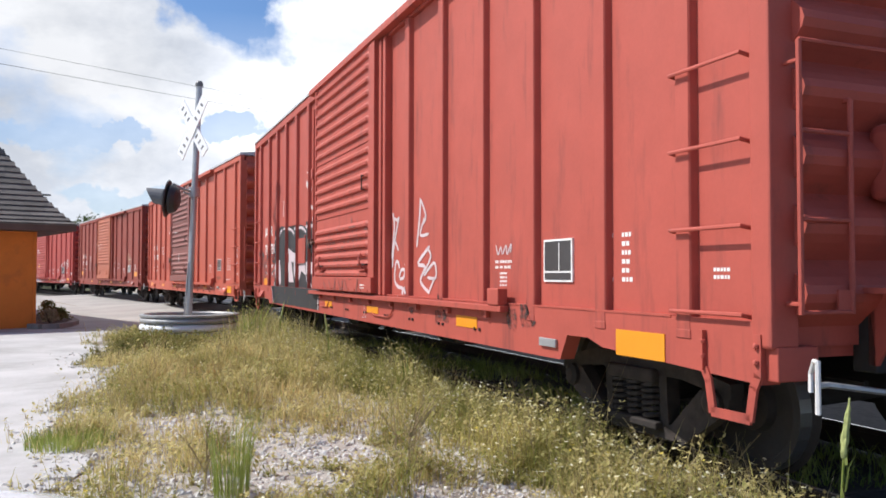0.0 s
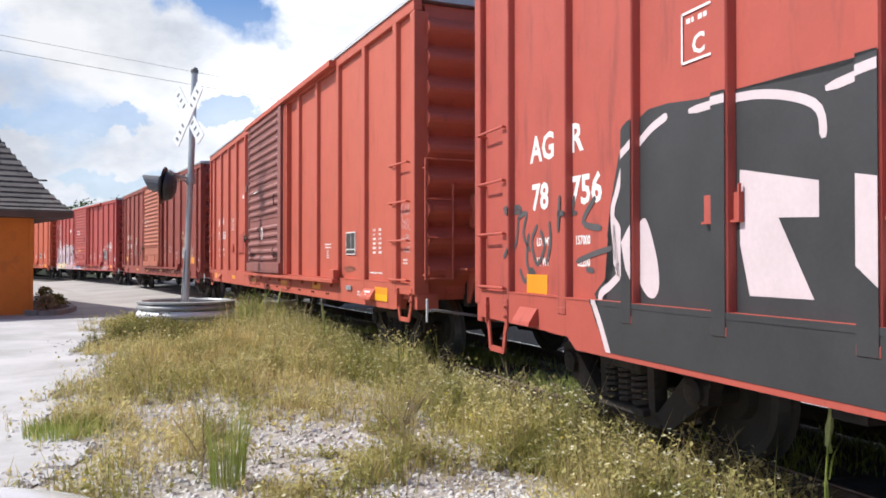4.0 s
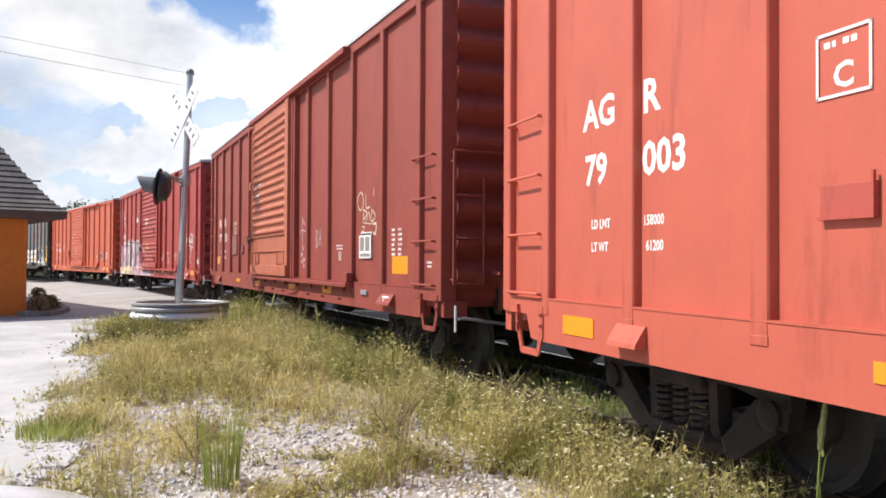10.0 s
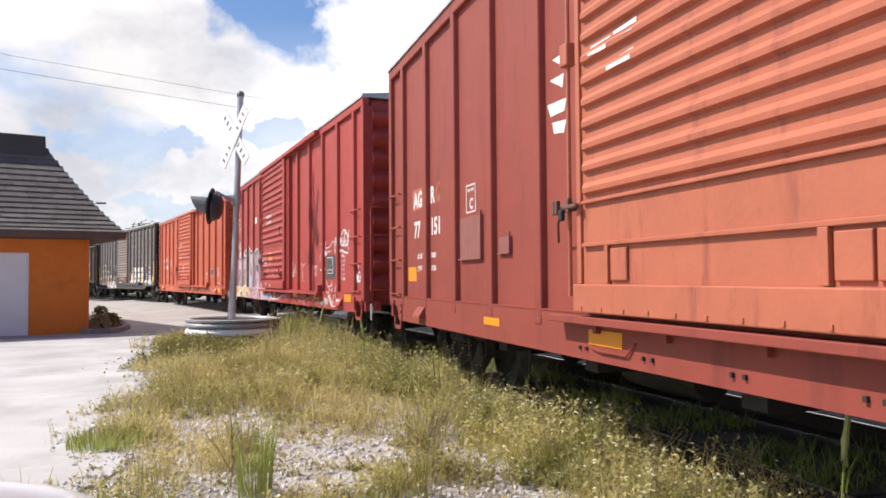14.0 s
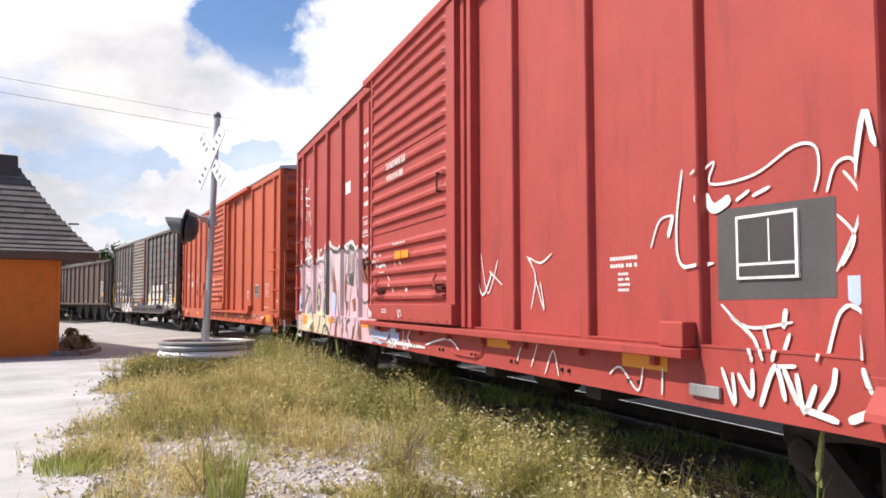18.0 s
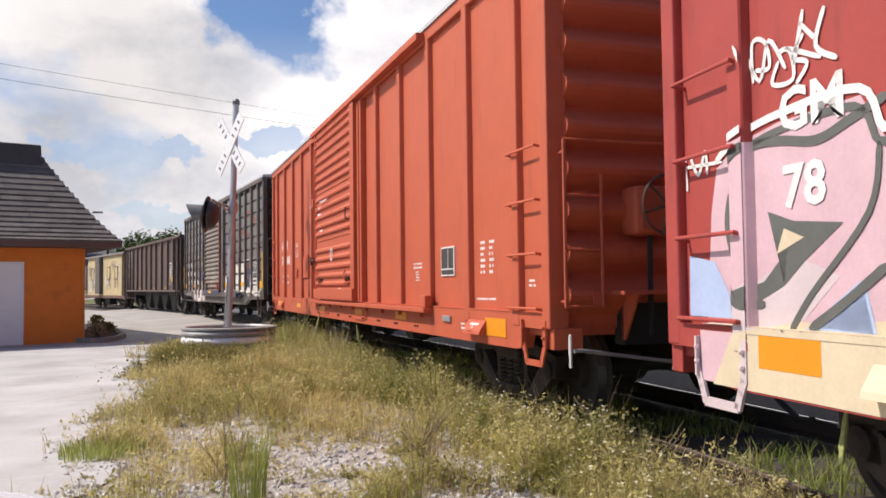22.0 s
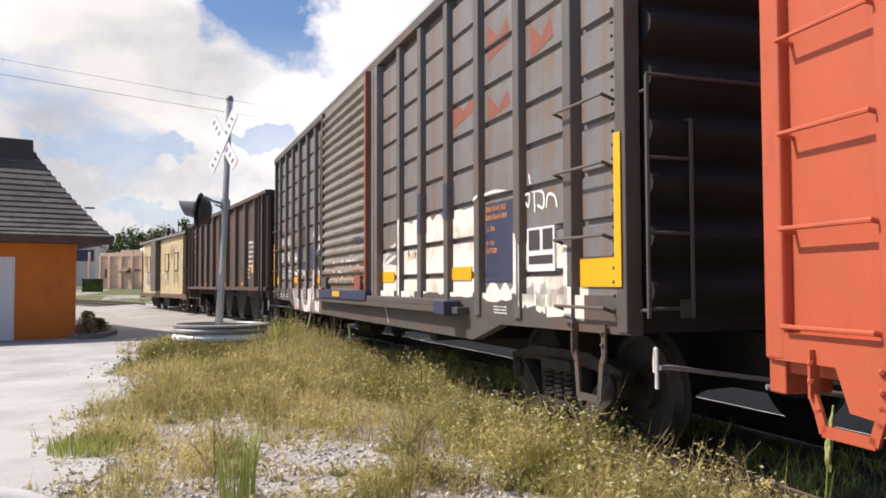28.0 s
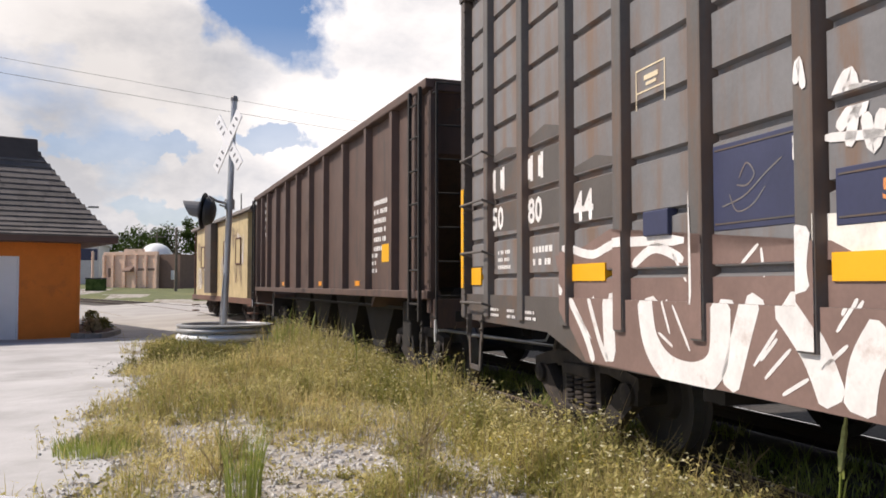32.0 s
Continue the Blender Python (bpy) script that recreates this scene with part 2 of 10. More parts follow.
GALV = material("galvanised_steel", (0.42, 0.43, 0.44), 0.45, metal=0.6, vary=0.15, dirt=(0.28, 0.28, 0.28), dirt_amount=0.3, streak=True)
SIGN_WHITE = material("sign_white", (0.78, 0.78, 0.78), 0.4, vary=0.05, bump=0.0)
SIGNAL_BLACK = material("signal_black", (0.03, 0.03, 0.032), 0.5, vary=0.2)
SIGNAL_GREY = material("signal_housing_grey", (0.12, 0.12, 0.125), 0.45, vary=0.15)
RED_LENS = material("red_lens", (0.25, 0.01, 0.01), 0.15, vary=0.1, bump=0.0)
RING_STEEL = material("corrugated_ring_steel", (0.36, 0.36, 0.36), 0.5, metal=0.3, vary=0.2, dirt=(0.2, 0.19, 0.18), dirt_amount=0.35)
WALL_ORANGE = material("orange_stucco", (0.66, 0.19, 0.028), 0.85, vary=0.10, fine=90, bump=0.2, dirt=(0.42, 0.12, 0.03), dirt_amount=0.12)
TRIM_BROWN = material("brown_trim", (0.10, 0.055, 0.04), 0.7, vary=0.2)
SHINGLE = material("asphalt_shingle", (0.105, 0.092, 0.085), 0.92, vary=0.25, fine=120, bump=0.3, random_tint=0.22)
ROOF_DARK = material("dark_roof_cap", (0.06, 0.052, 0.05), 0.9, vary=0.2, fine=80, bump=0.3)
DOOR_WHITE = material("white_door_paint", (0.70, 0.70, 0.72), 0.5, vary=0.05, bump=0.02)
MULCH = material("dark_mulch", (0.07, 0.035, 0.025), 0.95, vary=0.5, scale=12, fine=90, bump=0.8)
KERB = material("weathered_kerb", (0.24, 0.22, 0.20), 0.85, vary=0.25, bump=0.3)
WASH = material("worn_whitewash", (0.74, 0.71, 0.64), 0.7, vary=0.2, scale=5, bump=0.0, dirt=(0.44, 0.33, 0.23), dirt_amount=0.32, dirt_scale=2.2)
POST_RUST = material("rusty_grey_post", (0.10, 0.094, 0.09), 0.65, dirt=(0.13, 0.08, 0.055), dirt_amount=0.35, streak=True, vary=0.25, bump=0.1, dirt_scale=0.9)
CONCRETE = material("pale_worn_asphalt", (0.45, 0.44, 0.435), 0.9, vary=0.2, scale=0.8, fine=60, bump=0.15, dirt=(0.32, 0.31, 0.30), dirt_amount=0.45, dirt_scale=0.6)
ASPHALT = material("grey_road_asphalt", (0.34, 0.32, 0.30), 0.9, vary=0.18, scale=0.6, fine=60, bump=0.12, dirt=(0.42, 0.39, 0.36), dirt_amount=0.4, dirt_scale=0.25)
BLUE_LINE = material("faded_blue_line", (0.30, 0.46, 0.66), 0.8, vary=0.2, bump=0.0, dirt=(0.5, 0.5, 0.5), dirt_amount=0.5, dirt_scale=5)
WHITE_LINE = material("faded_white_line", (0.66, 0.66, 0.66), 0.8, vary=0.2, bump=0.0, dirt=(0.5, 0.5, 0.5), dirt_amount=0.5, dirt_scale=5)
DIRT = material("sandy_gravel_ground", (0.37, 0.34, 0.30), 0.95, vary=0.4, scale=5, fine=70, bump=0.6, dirt=(0.16, 0.13, 0.09), dirt_amount=0.5, dirt_scale=1.5)
BALLAST = material("dark_ballast", (0.06, 0.052, 0.046), 0.95, vary=0.5, scale=14, fine=60, bump=0.9)
LAWN = material("lawn_ground", (0.11, 0.125, 0.045), 0.95, vary=0.35, scale=0.8, fine=25, bump=0.5, dirt=(0.16, 0.15, 0.06), dirt_amount=0.4, dirt_scale=0.2)
PEBBLE = material("white_pebble", (0.56, 0.54, 0.51), 0.85, vary=0.5, scale=14, fine=60, bump=0.2, dirt=(0.3, 0.27, 0.23), dirt_amount=0.4, dirt_scale=6)
RAIL_HEAD = material("polished_rail_head", (0.62, 0.63, 0.65), 0.18, metal=1.0, vary=0.08, bump=0.0)
RAIL_WORN = material("worn_rail_head", (0.20, 0.15, 0.12), 0.55, metal=0.3, vary=0.3, bump=0.1)
TIE = material("creosote_wood", (0.06, 0.045, 0.035), 0.9, vary=0.4, bump=0.5)
CAR_PAINT = material("silver_blue_car_paint", (0.74, 0.78, 0.86), 0.12, metal=0.15, vary=0.03, bump=0.0)
TYRE = material("tyre_rubber", (0.02, 0.02, 0.02), 0.85, vary=0.2)
CAR_GLASS = material("dark_car_glass", (0.02, 0.022, 0.025), 0.06, vary=0.05, bump=0.0)
STUCCO_TAN = material("tan_stucco", (0.76, 0.53, 0.40), 0.85, vary=0.1, dirt=(0.42, 0.28, 0.18), dirt_amount=0.2)
STUCCO_BROWN = material("brown_stucco", (0.19, 0.12, 0.09), 0.85, vary=0.15)
PALE_WALL = material("pale_grey_wall", (0.52, 0.52, 0.52), 0.8, vary=0.1)
DOME_WHITE = material("white_dome", (0.75, 0.75, 0.74), 0.6, vary=0.05)
POLE_WOOD = material("pole_wood", (0.16, 0.13, 0.10), 0.9, vary=0.3)
CABLE = material("black_cable", (0.03, 0.03, 0.03), 0.7, vary=0.1)
BARK = material("bark", (0.09, 0.07, 0.05), 0.95, vary=0.4, bump=0.6)


def leafy(name, color, tip, translucent=0.35):
    """Foliage: colour varies from piece to piece between two tones."""
    m = bpy.data.materials.new(name)
    m.use_nodes = True
    add, link = nodes_of(m.node_tree)
    geo = add("ShaderNodeNewGeometry")
    mx = add("ShaderNodeValToRGB")
    mx.color_ramp.elements[0].color = (*color, 1)
    mx.color_ramp.elements[1].color = (*tip, 1)
    # blades differ singly and in patches
    at = add("ShaderNodeTexCoord")
    patch = add("ShaderNodeTexNoise", Scale=1.7, Detail=4.0, Roughness=0.6)
    link(at.outputs["Object"], patch.inputs["Vector"])
    spread = add("ShaderNodeMapRange")
    for k, v in (("From Min", 0.36), ("From Max", 0.64), ("To Min", -0.25), ("To Max", 0.75)):
        spread.inputs[k].default_value = v
    link(patch.outputs["Fac"], spread.inputs["Value"])
    both = add("ShaderNodeMath")
    both.operation = "MULTIPLY_ADD"
    both.inputs[1].default_value = 0.5
    link(geo.outputs["Random Per Island"], both.inputs[0])
    link(spread.outputs[0], both.inputs[2])
    link(both.outputs[0], mx.inputs["Fac"])
    d = add("ShaderNodeBsdfDiffuse")
    t = add("ShaderNodeBsdfTranslucent")
    link(mx.outputs[0], d.inputs["Color"])
    link(mx.outputs[0], t.inputs["Color"])
    mix = add("ShaderNodeMixShader")
    mix.inputs[0].default_value = translucent
    link(d.outputs[0], mix.inputs[1])
    link(t.outputs[0], mix.inputs[2])
    out = add("ShaderNodeOutputMaterial")
    link(mix.outputs[0], out.inputs["Surface"])
    return m


GRASS_DRY = leafy("dry_grass", (0.40, 0.345, 0.135), (0.74, 0.62, 0.32), 0.45)
WEED_LEAF = leafy("olive_weed_leaves", (0.24, 0.235, 0.075), (0.62, 0.53, 0.25), 0.45)
BUSH_LEAF = leafy("dark_bush_leaves", (0.13, 0.14, 0.04), (0.30, 0.26, 0.10), 0.4)
GRASS_GREEN = leafy("green_grass", (0.24, 0.265, 0.065), (0.62, 0.54, 0.20), 0.45)
GRASS_TALL = leafy("tall_green_blades", (0.19, 0.25, 0.055), (0.40, 0.44, 0.14), 0.45)
SEED_HEAD = material("pale_green_seed_head", (0.33, 0.36, 0.13), 0.8, vary=0.3, scale=40, fine=200, bump=0.3)
STALK = leafy("brown_stalks", (0.26, 0.21, 0.12), (0.46, 0.38, 0.23))
BLOOM = leafy("pale_blooms", (0.62, 0.60, 0.50), (0.75, 0.70, 0.45), 0.2)
BLOOM_YELLOW = leafy("yellow_blooms", (0.55, 0.42, 0.05), (0.6, 0.5, 0.12), 0.2)
LEAF_FAR = leafy("far_tree_leaves", (0.035, 0.06, 0.018), (0.09, 0.13, 0.04), 0.2)

# ---- mesh helpers ----


def part(name, bm, mat, parent=None, label=""):
    """Link a bmesh as one mesh object, under a thing or a part if given."""
    me = bpy.data.meshes.new(name)
    bm.to_mesh(me)
    bm.free()
    me.materials.append(mat)
    ob = new(name, me)
    if parent:
        ob.parent = parent
    if label:
        ob["label"] = label
    return ob


def share(name, ob, parent, m):
    """Another object on the same mesh."""
    c = new(name, ob.data)
    c.parent = parent
    c.matrix_basis = m
    return c


def thing(name, label, category, group="", kind=""):
    return tagged(new(name), label, category, group, kind)


def box(bm, x0, x1, y0, y1, z0, z1, bev=0.0):
    q = bmesh.ops.create_cube(bm, size=1.0, matrix=Matrix.Translation(((x0 + x1) / 2, (y0 + y1) / 2, (z0 + z1) / 2))
                              @ Matrix.Diagonal((abs(x1 - x0), abs(y1 - y0), abs(z1 - z0), 1)))
    if bev:
        es = list({e for v in q["verts"] for e in v.link_edges})
        bmesh.ops.bevel(bm, geom=es, offset=bev, segments=2, affect="EDGES", profile=0.5)
    return bm


def B(*a, bev=0.0):
    return box(bmesh.new(), *a, bev=bev)


def tube(bm, a, b, r, n=8, r2=None):
    a, b = Vector(a), Vector(b)
    d = b - a
    m = Matrix.Translation((a + b) / 2) @ d.to_track_quat("Z", "Y").to_matrix().to_4x4()
    bmesh.ops.create_cone(bm, cap_ends=True, segments=n, radius1=r, radius2=r if r2 is None else r2, depth=d.length, matrix=m)
    return bm


def pipe(bm, pts, r, n=8):
    """A round bar bent through the points, in one piece."""
    P = [Vector(p) for p in pts]
    side = None
    rings = []
    for i, p in enumerate(P):
        d = (P[min(i + 1, len(P) - 1)] - p).normalized() + (p - P[max(i - 1, 0)]).normalized()
        d = d.normalized() if d.length > 1e-6 else (P[-1] - P[0]).normalized()
        if side is None:
            side = d.orthogonal().normalized()
        side = (side - d * side.dot(d)).normalized()
        up = d.cross(side)
        rings.append([bm.verts.new(p + (side * math.cos(2 * math.pi * k / n) + up * math.sin(2 * math.pi * k / n)) * r) for k in range(n)])
    for a, b in zip(rings, rings[1:]):
        for k in range(n):
            bm.faces.new((a[k], a[(k + 1) % n], b[(k + 1) % n], b[k]))
    bm.faces.new(rings[0][::-1])
    bm.faces.new(rings[-1])
    return bm


def extrude_x(bm, outline, x0, x1):
    """A solid from a (y, z) outline between two x."""
    a = [bm.verts.new((x0, y, z)) for y, z in outline]
    b = [bm.verts.new((x1, y, z)) for y, z in outline]
    n = len(outline)
    bm.faces.new(a)
    bm.faces.new(b[::-1])
    for i in range(n):
        bm.faces.new((a[i], b[i], b[(i + 1) % n], a[(i + 1) % n]))
    bmesh.ops.recalc_face_normals(bm, faces=bm.faces)
    return bm


def extrude_y(bm, outline, y0, y1):
    """A solid from an (x, z) outline between two y."""
    a = [bm.verts.new((x, y0, z)) for x, z in outline]
    b = [bm.verts.new((x, y1, z)) for x, z in outline]
    n = len(outline)
    bm.faces.new(a)
    bm.faces.new(b[::-1])
    for i in range(n):
        bm.faces.new((a[i], b[i], b[(i + 1) % n], a[(i + 1) % n]))
    bmesh.ops.recalc_face_normals(bm, faces=bm.faces)
    return bm


def extrude_z(bm, outline, z0, z1):
    a = [bm.verts.new((x, y, z0)) for x, y in outline]
    b = [bm.verts.new((x, y, z1)) for x, y in outline]
    n = len(outline)
    bm.faces.new(a[::-1])
    bm.faces.new(b)
    for i in range(n):
        bm.faces.new((a[i], a[(i + 1) % n], b[(i + 1) % n], b[i]))
    bmesh.ops.recalc_face_normals(bm, faces=bm.faces)
    return bm


def lathe(bm, profile, n=24, axis="Z", at=(0, 0, 0)):
    """Turn an (r, h) profile round an axis; both ends close if r is 0."""
    rings = []
    for r, h in profile:
        ring = []
        for i in range(n if r > 1e-6 else 1):
            c, s = math.cos(2 * math.pi * i / n) * r, math.sin(2 * math.pi * i / n) * r
            p = {"Z": (c, s, h), "X": (h, c, s), "Y": (c, h, s)}[axis]
            ring.append(bm.verts.new(Vector(p) + Vector(at)))
        rings.append(ring)
    for a, b in zip(rings, rings[1:]):
        for i in range(n):
            f = [a[i % len(a)], a[(i + 1) % len(a)], b[(i + 1) % len(b)], b[i % len(b)]]
            f = list(dict.fromkeys(f))
            if len(f) > 2:
                bm.faces.new(f)
    bmesh.ops.recalc_face_normals(bm, faces=bm.faces)
    return bm


def smooth(ob):
    for p in ob.data.polygons:
        p.use_smooth = True
    return ob


# ---- the curved track ----
CURVE, TRACK_X = 0.0056, 4.309
RADIUS = 1 / CURVE


def track(s, off=0.0):
    """A point of the track's centre line at arc length s; off: metres to the right."""
    r = RADIUS + off
    return Vector((TRACK_X - RADIUS + r * math.cos(s * CURVE), r * math.sin(s * CURVE), 0))


def car_pose(s, base=6.1):
    a, b = track(s - base), track(s + base)
    m, d = (a + b) / 2, b - a
    return pose(m.x, m.y, 0, 0, 0, math.degrees(math.atan2(-d.x, d.y)))


def travelled(t):
    return 2.998 * t + 0.5 * 0.0023 * t * t


def sweep(bm, outline, s0, s1, step, off=0.0):
    """A profile (across, z) carried along the track."""
    n = max(2, int((s1 - s0) / step))
    last = None
    for i in range(n + 1):
        s = s0 + (s1 - s0) * i / n
        ring = [bm.verts.new((*track(s, off + a)[:2], z)) for a, z in outline]
        if last:
            for j in range(len(ring)):
                k = (j + 1) % len(ring)
                bm.faces.new((last[j], last[k], ring[k], ring[j]))
        else:
            bm.faces.new(ring)
        last = ring
    bm.faces.new(last[::-1])
    bmesh.ops.recalc_face_normals(bm, faces=bm.faces)
    return bm


def edge_x(y):
    """Where the weeds meet the paved lot."""
    return -0.85 - 0.04 * max(0.0, y - 9) + 0.22 * math.sin(y * 1.3) + 0.12 * math.sin(y * 3.1 + 1)


def ground_z(x, y):
    """Height of the ground."""
    dist = math.hypot(x - (TRACK_X - RADIUS), y) - RADIUS   # across the track
    z = 0.15
    if dist > -3.2:
        z = 0.15 - 0.05 * min(1.0, (dist + 3.2) / 1.6)
    if -9 < x and y < 21.5 and dist < -1.6:
        hump = max(0.0, 1 - ((x - 0.5) / 2.0) ** 2) * max(0.0, min(1.0, (15.2 - y) / 3)) * max(0.0, min(1.0, (y - 3) / 6))
        z += 0.16 * hump
    if dist > 4:
        z += 0.03 * min(60.0, max(0.0, y - 62)) + 0.02 * min(1, dist - 4)
    return z
# ---- ground ----


def grid_sheet(xs, ys, zf):
    bm = bmesh.new()
    rows = [[bm.verts.new((x, y, zf(x, y))) for x in xs] for y in ys]
    for a, b in zip(rows, rows[1:]):
        for i in range(len(xs) - 1):
            bm.faces.new((a[i], a[i + 1], b[i + 1], b[i]))
    return bm


def steps(*spans):
    out = []
    for a, b, n in spans:
        out += [a + (b - a) * i / n for i in range(n)]
    return out + [spans[-1][1]]


ground = part("ground", grid_sheet(steps((-3000, -60, 6), (-60, -12, 10), (-12, 12, 60), (12, 60, 14), (60, 3000, 6)),
                                   steps((-3000, -40, 5), (-40, 0, 12), (0, 26, 60), (26, 140, 60), (140, 3500, 6)),
                                   lambda x, y: ground_z(x, y) - 0.012), DIRT)
tagged(ground, "sandy gravel ground with patches of dry soil", "ground", kind="structure")


def paved(name, ys, left, right, lift, mat, label):
    bm = bmesh.new()
    last = None
    for y in ys:
        l, r = left(y), right(y)
        row = [bm.verts.new((l + (r - l) * i / 14, y, ground_z(l + (r - l) * i / 14, y) + lift)) for i in range(15)]
        if last:
            for i in range(14):
                bm.faces.new((last[i], last[i + 1], row[i + 1], row[i]))
        last = row
    ob = part(name, bm, mat)
    return tagged(ob, label, "pavement", kind="structure")


paved("pavement", steps((-14, 4, 18), (4, 21.5, 120)), lambda y: -45.0, lambda y: edge_x(y) if y > 3 else -0.2 - 0.3 * max(0, -y) - 0.2,
      0.0, CONCRETE, "pale worn asphalt parking lot, sun-bleached and dusty")
paved("road", steps((21.5, 58, 40)), lambda y: -45.0,
      lambda y: (TRACK_X - RADIUS + math.sqrt((RADIUS + 9) ** 2 - y * y)) if y > 22.8 else -0.6,
      0.004, ASPHALT, "grey asphalt road that runs up to the railway crossing")
# faded parking lines
lines = [(-2.55, 9.9, 2.3, 0.10, BLUE_LINE, -4), (-3.1, 13.4, 2.2, 0.09, WHITE_LINE, -2), (-2.4, 12.4, 1.4, 0.07, WHITE_LINE, 3)]
for x, y, w, h, mat, turn in lines:
    bm = B(-w / 2, w / 2, -h / 2, h / 2, 0, 0.004)
    ob = part("parking_line", bm, mat)
    ob.matrix_basis = pose(x, y, ground_z(x, y) + 0.001, 0, 0, turn)
    tagged(ob, "faded painted line on the parking lot", "road marking", "parking lines", "structure")
part("ballast", sweep(bmesh.new(), [(-1.9, 0.07), (-1.4, 0.145), (1.4, 0.185), (2.2, 0.07)], -45, 150, 1.5), BALLAST)
tagged(bpy.data.objects["ballast"], "dark grimy ballast under the rails", "ballast", kind="structure")
for side, top in ((-0.753, 0.30), (0.753, 0.37)):
    prof = [(a, z + top) for a, z in ((-0.07, -0.16), (0.07, -0.16), (0.07, -0.145), (0.012, -0.12), (0.012, -0.04), (0.036, -0.03), (0.036, -0.004), (0.028, 0.0),
            (-0.028, 0.0), (-0.036, -0.004), (-0.036, -0.03), (-0.012, -0.04), (-0.012, -0.12), (-0.07, -0.145))]
    r = part("rail", sweep(bmesh.new(), prof, -45, 150, 1.2, side), RAIL)
    tagged(r, "rusty steel rail with a polished head on the curved track", "rail", "rails of the track", "structure")
    part("rail_head", sweep(bmesh.new(), [(-0.013, top - 0.002), (0.013, top - 0.002), (0.010, top + 0.004), (-0.010, top + 0.004)], -45, 150, 1.2, side), RAIL_HEAD if side > 0 else RAIL_WORN, r, "bright polished rail head" if side > 0 else "dull worn rail head")
# the road crosses the track flush with the rail heads
tagged(part("crossing_pavement", sweep(bmesh.new(), [(-4.6, 0.10), (-1.5, 0.24), (-0.80, 0.288), (0.70, 0.352), (1.5, 0.345), (4.6, 0.16), (4.6, -0.1), (-4.6, -0.1)], 23.5, 56, 1.5), ASPHALT),
       "grey asphalt of the level crossing", "pavement", kind="structure")
tie_mesh = None
for i in range(70):
    s = -12 + i * 0.56
    p = track(s)
    m = pose(p.x, p.y, 0, 0, 0, math.degrees(s * CURVE))
    if tie_mesh is None:
        tie_mesh = part("railway_tie", B(-1.28, 1.28, -0.11, 0.11, 0.0, 0.175, bev=0.01), TIE)
        tie_mesh.matrix_basis = m
        tie = tie_mesh
    else:
        tie = new("railway_tie", tie_mesh.data)
        tie.matrix_basis = m
    tagged(tie, "dark creosoted wooden tie under the rails", "railway tie", "ties of the track", "structure")

# ---- depot ----


